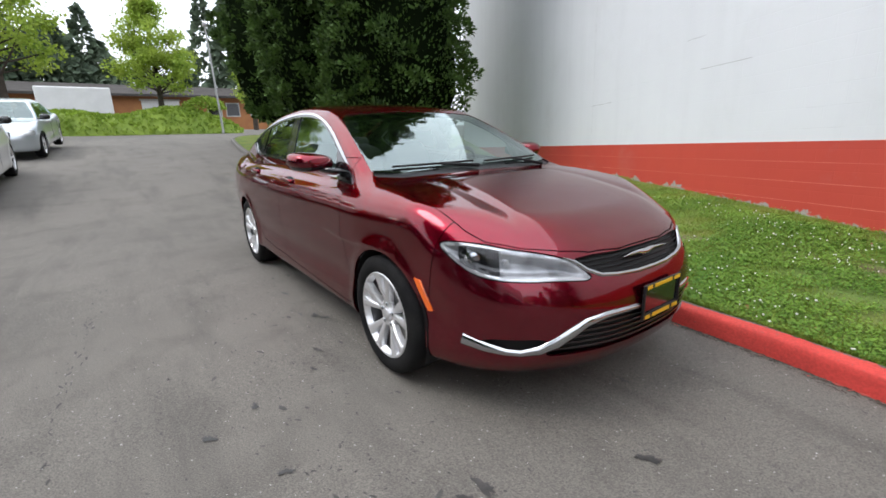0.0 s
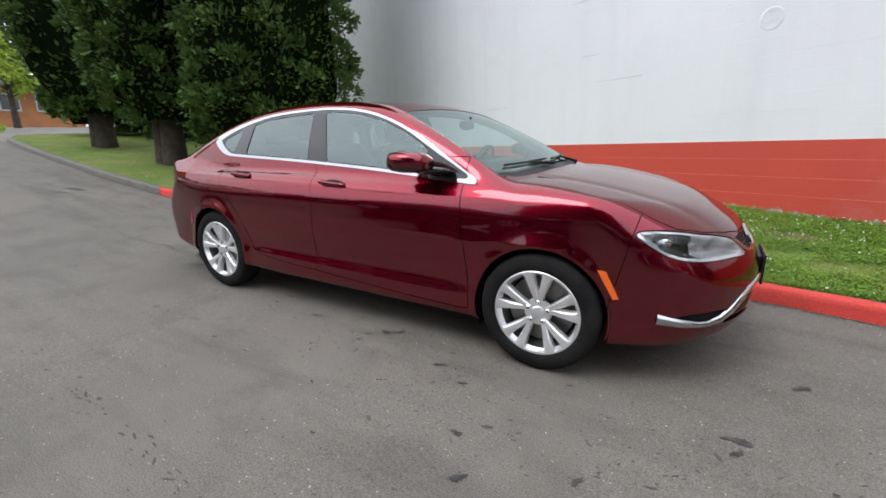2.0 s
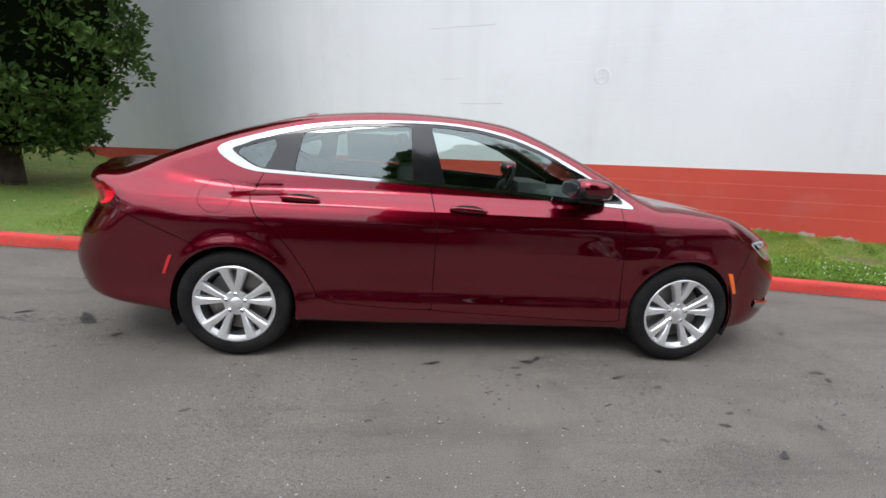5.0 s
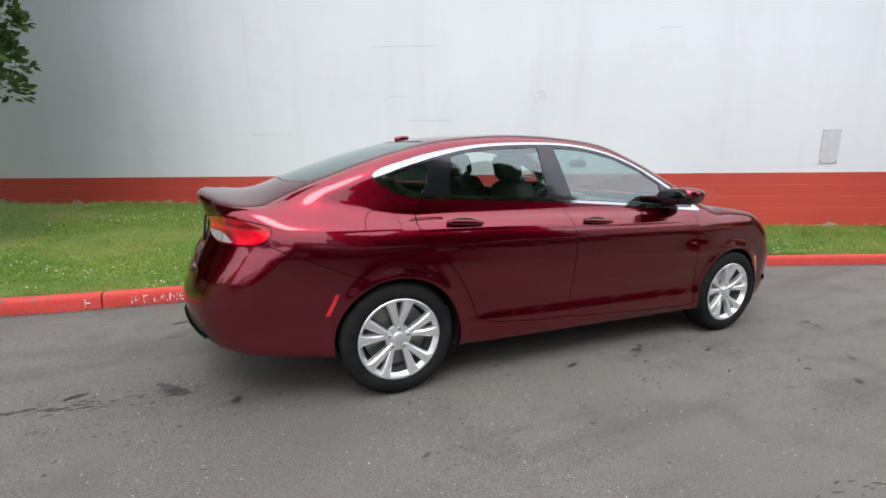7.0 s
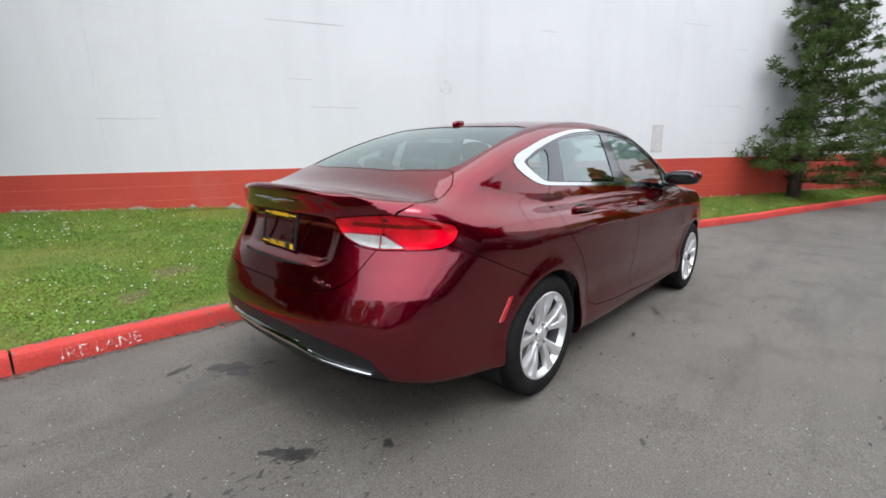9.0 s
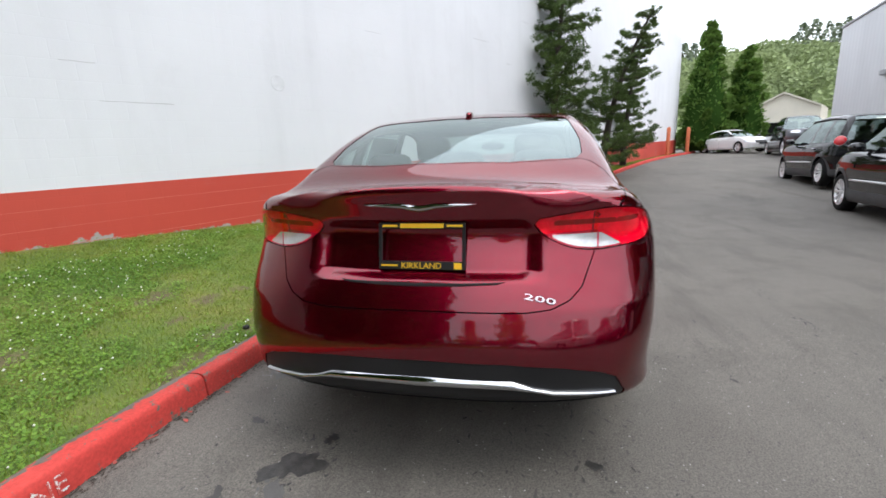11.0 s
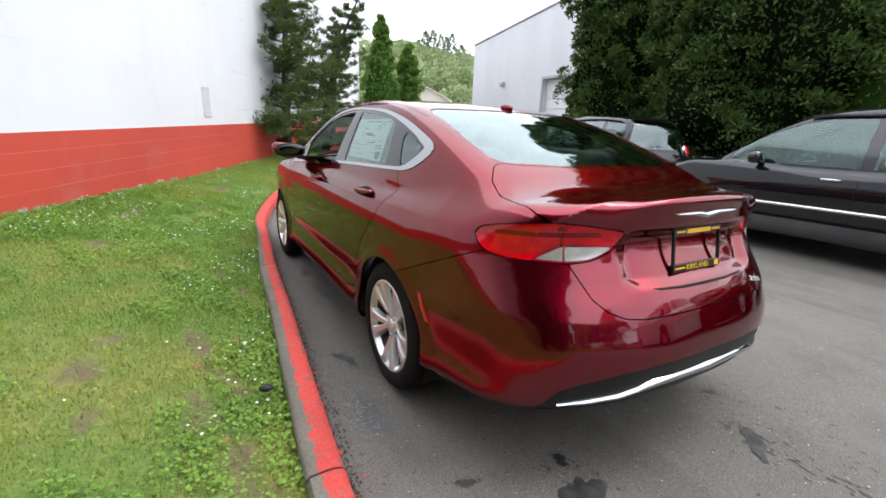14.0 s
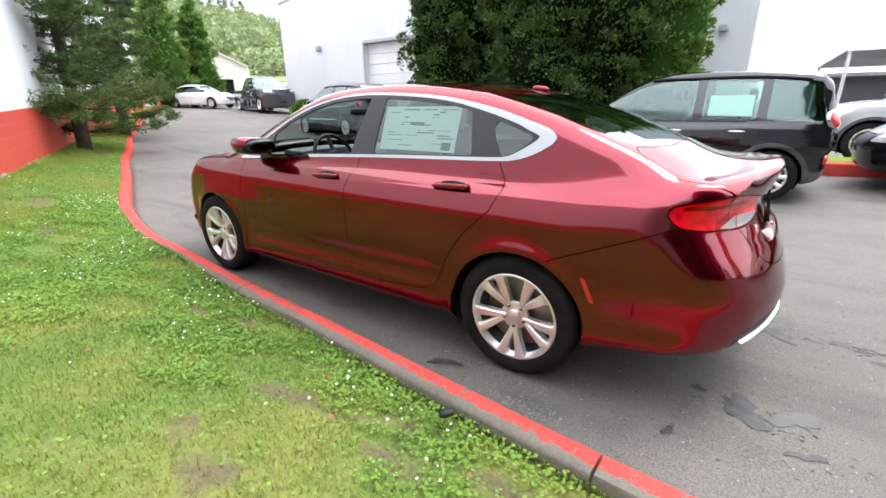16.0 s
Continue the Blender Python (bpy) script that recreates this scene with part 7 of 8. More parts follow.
part("plate", bm, M_PLATEGREY, cover, "flat painted plate")
for a, b in ((-0.125, -0.25), (0.125, -0.25), (-0.125, 0.25), (0.125, 0.25)):
    bm = bmesh.new()
    lathe(bm, [(0.011, 0.0), (0.010, 0.003), (0.0, 0.0045)], 10, Matrix.Translation((a, -0.012, b)) @ Matrix.Rotation(radians(90), 4, "X"))
    part("screw", bm, M_POLEGREY, cover, "", 40)
# expansion joint and hairline cracks along the block courses
bm = bmesh.new()
box(bm, -4.17, -0.002, 0.95, -4.155, 0.02, 7.4, 0.0, WALL_M)
whole("wall_joint", bm, M_PATCH, "narrow upright movement joint in the wall", "joint", kind="structure")
random.seed(23)
for k in range(46):
    s0 = random.uniform(-8, 13)
    row = random.choice(range(6, 24))
    z = row * 0.2 + 0.0
    L = random.uniform(0.3, 1.6)
    bm = bmesh.new()
    n = 7
    top = [bm.verts.new(WALL_M @ Vector((s0 + L * i / n, -0.0025, z + random.uniform(-0.004, 0.004) + 0.0022))) for i in range(n + 1)]
    low = [bm.verts.new(v.co - Vector((0, 0, random.uniform(0.002, 0.0055)))) for v in top]
    for i in range(n):
        bm.faces.new([top[i], low[i], low[i + 1], top[i + 1]])
    whole("wall_crack", bm, M_PATCH if k % 4 else M_CRACK, "hairline crack along a painted block course", "crack", group="cracks in the wall", kind="structure")

# block courses of the red foot: proud rows with open joints between them
for k in range(4):
    z = 0.475 + 0.2 * k
    bm = bmesh.new()
    box(bm, -9, -0.0045, z - 0.0025, 14, 0.01, z + 0.0025, 0.0, WALL_M)
    whole("block_joint", bm, M_REDJOINT, "painted-over joint between block courses", "joint", group="block joints", kind="structure")

# ---------------------------------------------------------------- white metal building across the lane
M_SIDING = Mat("white_metal_siding", (0.72, 0.74, 0.77), 0.45)
_w = M_SIDING.n.new("ShaderNodeTexWave")
_w.inputs["Scale"].default_value = 1.6
_w.bands_direction = "X"
M_SIDING.l.new(M_SIDING.coords(), _w.inputs["Vector"])
M_SIDING.color(M_SIDING.mix(M_SIDING.ramp(M_SIDING.noise(0.6, 5.0, 0.6, (1, 1, 0.3)), [(0.4, (0, 0, 0)), (0.75, (1, 1, 1))]), (0.575, 0.585, 0.60), (0.50, 0.51, 0.525)))
M_SIDING.bump(_w.outputs["Fac"], 0.25, 0.01)
M_SIDING = M_SIDING.m
M_ROOFGREY = two_tone("grey_metal_roof", (0.30, 0.31, 0.32), (0.38, 0.38, 0.39), 0.8, 0.5, 0.2, 20.0, 0.01)
M_DOORWHITE = two_tone("white_roller_door", (0.68, 0.68, 0.68), (0.6, 0.6, 0.6), 1.2, 0.5, 0.1, 40.0, 0.003)
hall = thing("metal_building", "white metal-clad hall with a roller door", "building")
bm = bmesh.new()
prof = [(19.7, -0.2), (19.7, 6.3), (9.0, 7.7), (-1.65, 6.3), (-1.65, -0.2)]
hole = (9.9, 13.6, 0.85, 4.0)
fy, by = -13.5, -40.0
fr = [bm.verts.new((x, fy, z)) for x, z in prof]
hv = [bm.verts.new((x, fy, z)) for x, z in ((hole[1], hole[2] - 1), (hole[1], hole[3]), (hole[0], hole[3]), (hole[0], hole[2] - 1))]
bm.faces.new([fr[0], fr[1], hv[1], hv[0]])
bm.faces.new([fr[1], fr[2], hv[2], hv[1]])
bm.faces.new([fr[2], fr[3], fr[4], hv[3], hv[2]])
bk = [bm.verts.new((x, by, z)) for x, z in prof]
bm.faces.new([fr[1], fr[0], bk[0], bk[1]])
bm.faces.new([fr[4], fr[3], bk[3], bk[4]])
bm.faces.new(bk)
hb = [bm.verts.new(v.co + Vector((0, -0.35, 0))) for v in hv]
for a, b in ((0, 1), (1, 2), (2, 3)):
    bm.faces.new([hv[a], hv[b], hb[b], hb[a]])
bmesh.ops.recalc_face_normals(bm, faces=bm.faces)
part("wall", bm, M_SIDING, hall, "white profiled metal cladding")
bm = bmesh.new()
for (xa, za), (xb, zb_) in ((prof[1], prof[2]), (prof[2], prof[3])):
    a, b, c, d = [bm.verts.new(p) for p in ((xa, fy + 0.06, za + 0.02), (xb, fy + 0.06, zb_ + 0.02), (xb, by, zb_ + 0.02), (xa, by, za + 0.02))]
    e, f, g, h = [bm.verts.new(v.co + Vector((0, 0, 0.07))) for v in (a, b, c, d)]
    for q in ((a, b, c, d), (h, g, f, e), (a, e, f, b), (b, f, g, c), (c, g, h, d), (d, h, e, a)):
        bm.faces.new(q)
bmesh.ops.recalc_face_normals(bm, faces=bm.faces)
part("roof", bm, M_ROOFGREY, hall, "pale grey metal roof edge")
door = new("roller_door")
door.parent = hall
door["label"] = "white sectional roller door"
for k in range(8):
    z = 0.4 + 0.45 * k
    bm = bmesh.new()
    box(bm, hole[0], fy - 0.3, z, hole[1], fy - 0.25, z + 0.44, 0.012)
    part("door_panel", bm, M_DOORWHITE, door)
bm = bmesh.new()
box(bm, hole[0] - 0.1, fy - 0.02, hole[3], hole[1] + 0.1, fy + 0.05, hole[3] + 0.12, 0.01)
box(bm, hole[1], fy - 0.02, 0.2, hole[1] + 0.1, fy + 0.05, hole[3], 0.01)
part("door_trim", bm, M_ROOFGREY, hall, "grey door trim")
lampw = new("wall_lamp")
lampw.parent = hall
bm = bmesh.new()
box(bm, 16.6, fy, 3.9, 16.9, fy + 0.18, 4.1, 0.03)
part("lamp_housing", bm, M_ROOFGREY, lampw, "grey wall lamp")
lw2 = new("wall_lamp")
lw2.parent = hall
bm = bmesh.new()
box(bm, -1.0, fy, 3.2, -0.75, fy + 0.18, 3.4, 0.03)
part("lamp_housing", bm, M_ROOFGREY, lw2, "grey wall lamp")

# canopy and a low dark building to its side
M_TENT = two_tone("white_canopy_fabric", (0.85, 0.86, 0.88), (0.78, 0.79, 0.8), 1.0, 0.6, 0.1, 30.0, 0.003)
M_DARKROOF = two_tone("dark_grey_shed_wall", (0.15, 0.155, 0.165), (0.20, 0.20, 0.21), 1.0, 0.7, 0.2, 30.0, 0.01)
tent = thing("canopy_tent", "white peaked fabric canopy on poles", "canopy")
bm = bmesh.new()
cx, cy, hw, zb0, zt0 = -9.2, -21.5, 5.2, 3.0, 7.8
cs = [bm.verts.new((cx + a * hw, cy + b * hw, zb0)) for a, b in ((-1, -1), (1, -1), (1, 1), (-1, 1))]
mid_ = [bm.verts.new((cx + a * hw * 0.4, cy + b * hw * 0.4, zb0 + 1.5)) for a, b in ((-1, -1), (1, -1), (1, 1), (-1, 1))]
ap = bm.verts.new((cx, cy, zt0))
for i in range(4):
    bm.faces.new([cs[i], cs[(i + 1) % 4], mid_[(i + 1) % 4], mid_[i]])
    bm.faces.new([mid_[i], mid_[(i + 1) % 4], ap])
lowc = [bm.verts.new(v.co - Vector((0, 0, 0.3))) for v in cs]
for i in range(4):
    bm.faces.new([cs[i], lowc[i], lowc[(i + 1) % 4], cs[(i + 1) % 4]])
part("canopy", bm, M_TENT, tent, "white fabric roof")
for a, b in ((-1, -1), (1, -1), (1, 1), (-1, 1)):
    bm = bmesh.new()
    tube(bm, [(cx + a * (hw - 0.1), cy + b * (hw - 0.1), 0), (cx + a * (hw - 0.1), cy + b * (hw - 0.1), zb0)], 0.05)
    part("pole", bm, M_DOORWHITE, tent, "", 60)
shedb = thing("low_building", "low dark grey building under the canopy", "building")
bm = bmesh.new()
box(bm, -30, -30, -0.2, -2.3, -27.5, 2.3)
part("wall", bm, M_DARKROOF, shedb)
bm = bmesh.new()
box(bm, -30.3, -30.3, 2.3, -2.0, -27.2, 2.5, 0.02)
part("roof", bm, M_ROOFGREY, shedb)

# cream shed in the distance
M_CREAM = two_tone("cream_shed_wall", (0.62, 0.58, 0.48), (0.55, 0.52, 0.44), 0.7, 0.7, 0.1, 30.0, 0.004)
shed = thing("shed", "cream shed with a low gable and open dark doorway", "shed", pose(41.4, -21.9, 1.2, 0, 0, 236))
bm = bmesh.new()
w, hl, hr, dl = 2.6, 3.6, 4.9, 5.0
pr = [(-w, 0), (-w, hl), (0, hr), (w, hl), (w, 0)]
a = [bm.verts.new((x, 0, z)) for x, z in pr]
b = [bm.verts.new((x, dl, z)) for x, z in pr]
hq = [bm.verts.new((x, 0, z)) for x, z in ((-1.3, 0), (-1.3, 2.5), (1.2, 2.5), (1.2, 0))]
bm.faces.new([a[0], hq[0], hq[1], a[1]])
bm.faces.new([a[1], hq[1], hq[2], a[3], a[2]])
bm.faces.new([a[3], hq[2], hq[3], a[4]])
for i in (0, 3):
    bm.faces.new([a[i], a[i + 1], b[i + 1], b[i]])
bm.faces.new(b)
part("wall", bm, M_CREAM, shed)
# added black panel in place of the unlit room behind the doorway
bm = bmesh.new()
box(bm, -1.5, 0.6, 0, 1.4, 0.7, 2.6)
part("doorway_shade", bm, M_VOID, shed, "near-black panel standing for the unlit inside of the doorway")
bm = bmesh.new()
for i in (1, 2):
    p = [Vector((pr[i][0], -0.3, pr[i][1])), Vector((pr[i + 1][0], -0.3, pr[i + 1][1])), Vector((pr[i + 1][0], dl, pr[i + 1][1])), Vector((pr[i][0], dl, pr[i][1]))]
    lo = [bm.verts.new(v + Vector((0, 0, 0.02))) for v in p]
    up = [bm.verts.new(v + Vector((0, 0, 0.14))) for v in p]
    bm.faces.new(lo)
    bm.faces.new(up[::-1])
    for k in range(4):
        bm.faces.new([lo[k], lo[(k + 1) % 4], up[(k + 1) % 4], up[k]])
part("roof", bm, M_CREAM, shed, "cream roof edge")

# ---------------------------------------------------------------- end of the lane
M_WOODSIDE = two_tone("orange_brown_wood_siding", (0.36, 0.15, 0.05), (0.28, 0.11, 0.04), 1.0, 0.7, 0.3, 20.0, 0.006)
M_SHINGLE = two_tone("dark_shingle_roof", (0.050, 0.046, 0.043), (0.075, 0.07, 0.066), 1.5, 0.9, 0.4, 15.0, 0.02, Specular_IOR_Level=0.1)
M_GREYWALL = two_tone("pale_grey_wall", (0.42, 0.41, 0.40), (0.50, 0.49, 0.47), 1.0, 0.8, 0.1, 20.0, 0.005)
bar = thing("row_building", "low brown row building with white garage doors and dark shingle roof", "building")
zb1 = 2.4
bm = bmesh.new()
box(bm, -52, -26, zb1 - 1, -44.5, 15, 5.0)
part("wall", bm, M_WOODSIDE, bar, "brown wood walls")
bm = bmesh.new()
for (xa, za), (xb, zbb) in (((-43.5, 4.75), (-48, 5.85)), ((-48, 5.85), (-53, 4.75))):
    p = [Vector((xa, -27, za)), Vector((xb, -27, zbb)), Vector((xb, 16, zbb)), Vector((xa, 16, za))]
    lo = [bm.verts.new(v) for v in p]
    up = [bm.verts.new(v + Vector((0, 0, 0.2))) for v in p]
    bm.faces.new(lo)
    bm.faces.new(up[::-1])
    for k in range(4):
        bm.faces.new([lo[k], lo[(k + 1) % 4], up[(k + 1) % 4], up[k]])
part("roof", bm, M_SHINGLE, bar, "dark shingle roof")
bm = bmesh.new()
box(bm, -44.5, 0.85, zb1, -44.42, 3.75, 4.45, 0.02)
garage = part("garage_door", bm, M_DOORWHITE, bar, "white garage door")
bm = bmesh.new()
box(bm, -44.43, 0.75, 4.45, -44.38, 3.85, 4.6, 0.01)
part("door_lintel", bm, M_GREYWALL, garage)
for y in (6.6, 8.2, 10.4, 12.6):
    bm = bmesh.new()
    for a in ((y - 0.62, 3.1, y + 0.62, 3.2), (y - 0.62, 4.3, y + 0.62, 4.4), (y - 0.62, 3.2, y - 0.54, 4.3), (y + 0.54, 3.2, y + 0.62, 4.3)):
        box(bm, -44.5, a[0], a[1], -44.40, a[2], a[3], 0.01)
    window = part("window", bm, M_GREYWALL, bar, "pale window frame")
    bm = bmesh.new()
    box(bm, -44.5, y - 0.54, 3.2, -44.45, y + 0.54, 4.3)
    part("pane", bm, M_GLOSSBLACK, window, "dark window pane")
trailer = thing("box_trailer", "plain white box trailer standing behind the ivy bank", "trailer")
bm = bmesh.new()
box(bm, -38.2, -5.3, 3.0, -36.0, -1.3, 4.70, 0.05)
part("box", bm, M_DOORWHITE, trailer, "white box body")
bm = bmesh.new()
box(bm, -38.0, -5.1, 2.72, -36.1, -1.6, 2.98, 0.03)
part("chassis", bm, M_BLACK, trailer)
for y in (-3.6, -4.6):
    bm = bmesh.new()
    lathe(bm, [(0.0, -0.14), (0.45, -0.14), (0.5, 0), (0.45, 0.14), (0.0, 0.14)], 20, pose(-36.05, y, 2.25, 0, 90, 0))
    part("wheel", bm, M_TYRE, trailer, "", 50)
pole = thing("lamp_post", "slim grey steel lamp post beside the ivy bank", "lamp post", pose(-26.5, 3.7, gz(-26.5, 0) + 0.02))
bm = bmesh.new()
tube(bm, [(0, 0, -0.1), (0, -0.08, 3.0), (0.0, -0.16, 5.9)], [0.065, 0.055, 0.04], 10)
part("pole", bm, M_POLEGREY, pole, "", 60)
bm = bmesh.new()
blob(bm, (0.05, -0.18, 5.95), (0.16, 0.12, 0.12), None, 2)
part("lamp_head", bm, M_POLEGREY, pole, "small lamp head", 60)

# posts and cone by the far kerb
M_POSTRED = two_tone("faded_orange_post_paint", (0.62, 0.17, 0.07), (0.5, 0.12, 0.05), 6.0, 0.6, 0.2, 60.0, 0.003)
for x, y in ((28.2, -10.3), (25.6, -8.4)):
    bm = bmesh.new()
    lathe(bm, [(0.11, -0.1), (0.11, 1.45), (0.09, 1.55), (0.04, 1.60), (0, 1.61)], 16, Matrix.Translation((x, y, gz(x, y) + 0.1)))
    whole("bollard", bm, M_POSTRED, "tall faded orange steel bollard by the kerb", "bollard", smooth=50, group="bollards")
M_CONE = Mat("orange_cone_plastic", (0.85, 0.13, 0.03), 0.5).m
cone = thing("traffic_cone", "orange traffic cone standing in the lane", "cone", pose(12.3, -8.6, gz(12.3, -8.6)))
bm = bmesh.new()
box(bm, -0.18, -0.18, 0.0, 0.18, 0.18, 0.035, 0.01)
part("base", bm, M_CONE, cone)
bm = bmesh.new()
lathe(bm, [(0.13, 0.035), (0.03, 0.68), (0.02, 0.70), (0, 0.70)], 18)
part("cone_body", bm, M_CONE, cone, "", 50)

# kerbed lawn island beside the parked cars
bm = bmesh.new()
box(bm, -12, -7.15, -0.1, -3.2, -6.95, gz(-5, -7) + 0.13, 0.02)
whole("island_kerb", bm, M_KERB_RED, "red-painted kerb of a lawn island", "kerb", kind="structure")
bm = bmesh.new()
box(bm, -12, -7.9, -0.1, -3.2, -7.16, gz(-5, -7) + 0.15, 0.02)
whole("island_lawn", bm, M_IVY, "narrow lawn island between parked cars", "lawn", kind="structure")
# small litter on the lawn edge
bm = bmesh.new()
blob(bm, (-1.371, 1.472, 0.135), (0.035, 0.022, 0.015), pose(0, 0, 0, 0, 12, 40), 2)
whole("litter", bm, M_BLACK, "small crushed black wrapper on the lawn", "litter", smooth=60)


# ---------------------------------------------------------------- other parked vehicles
M_CARBLACK = make_paint("black_car_paint", (0.010, 0.010, 0.012), 0.3, 0.3, 0.1)
M_CLAD = two_tone("grey_plastic_cladding", (0.045, 0.045, 0.047), (0.07, 0.07, 0.072), 4.0, 0.6, 0.2, 150.0, 0.002)
M_CARSILVER = make_paint("silver_blue_car_paint", (0.50, 0.55, 0.58), 0.6, 0.3, 0.1)
M_CARWHITE = make_paint("white_car_paint", (0.78, 0.78, 0.78), 0.0, 0.35, 0.05)
M_CARGREY = make_paint("dark_grey_car_paint", (0.075, 0.077, 0.085), 0.5, 0.3, 0.1)
M_CARPEARL = make_paint("pale_silver_car_paint", (0.48, 0.49, 0.50), 0.5, 0.3, 0.1)


def kind_of_car(L, W, H, wb, front, belt, hood, roof, nose_top, tyre, tumble=0.30, tail_full=False, cabin=None, deck=None):
    """Curves for a plain car: lengths in metres, roof as (x, z) pairs, origin between the axles."""
    xf, xr = wb / 2 + front, -(L - wb / 2 - front)
    hw = W / 2
    side = ([0.16, 0.22, 0.3, 0.45, belt * 0.72, belt * 0.88, belt, belt + 0.08, belt + 0.25], [hw - 0.10, hw - 0.05, hw - 0.02, hw - 0.015, hw, hw - 0.012, hw - 0.05, hw - 0.12, hw - 0.32])
    plan = ([xr, xr + 0.35, xr + 0.9, 0, xf - 0.9, xf - 0.35, xf], [0.12, 0.06, 0.01, 0, 0.01, 0.07, 0.13])
    deck = deck or ([xr, xr + 0.5, 0, hood[0], (hood[0] + xf) / 2, xf - 0.25, xf], [belt + 0.02, belt + 0.03, belt, hood[1], (hood[1] + nose_top) / 2 + 0.05, nose_top + 0.04, nose_top - 0.06])
    nose = ([0.16, 0.24, 0.4, 0.55, nose_top - 0.05, nose_top, nose_top + 0.25], [xf - 0.12, xf - 0.05, xf - 0.01, xf, xf - 0.05, xf - 0.09, xf - 0.5])
    rx = -xr
    tail = ([0.16, 0.24, 0.4, 0.55, belt, belt + 0.06, belt + 0.3], [rx - 0.13, rx - 0.06, rx - 0.01, rx, rx - (0.04 if tail_full else 0.09), rx - 0.1, rx - 0.3])
    bottom = ([xr, xr + 0.4, 0, xf - 0.4, xf], [0.28, 0.22, 0.2, 0.2, 0.23])
    rs = sorted(roof)
    sh = Shape(side, plan, deck, ([p[0] for p in rs], [p[1] for p in rs]), nose, tail, bottom, [0.36, 0.26 if not tail_full else 0.16, 0.03, 0.10, 0.06, hw - 0.09, tumble, 0.03],
               (wb / 2, -wb / 2), tyre, tyre + 0.045, belt, cabin or (xr + 0.02, hood[0] + 0.45))
    sh.L, sh.xf, sh.xr, sh.belt, sh.H, sh.hw, sh.tyre, sh.wb, sh.rs = L, xf, xr, belt, H, hw, tyre, wb, rs
    return sh


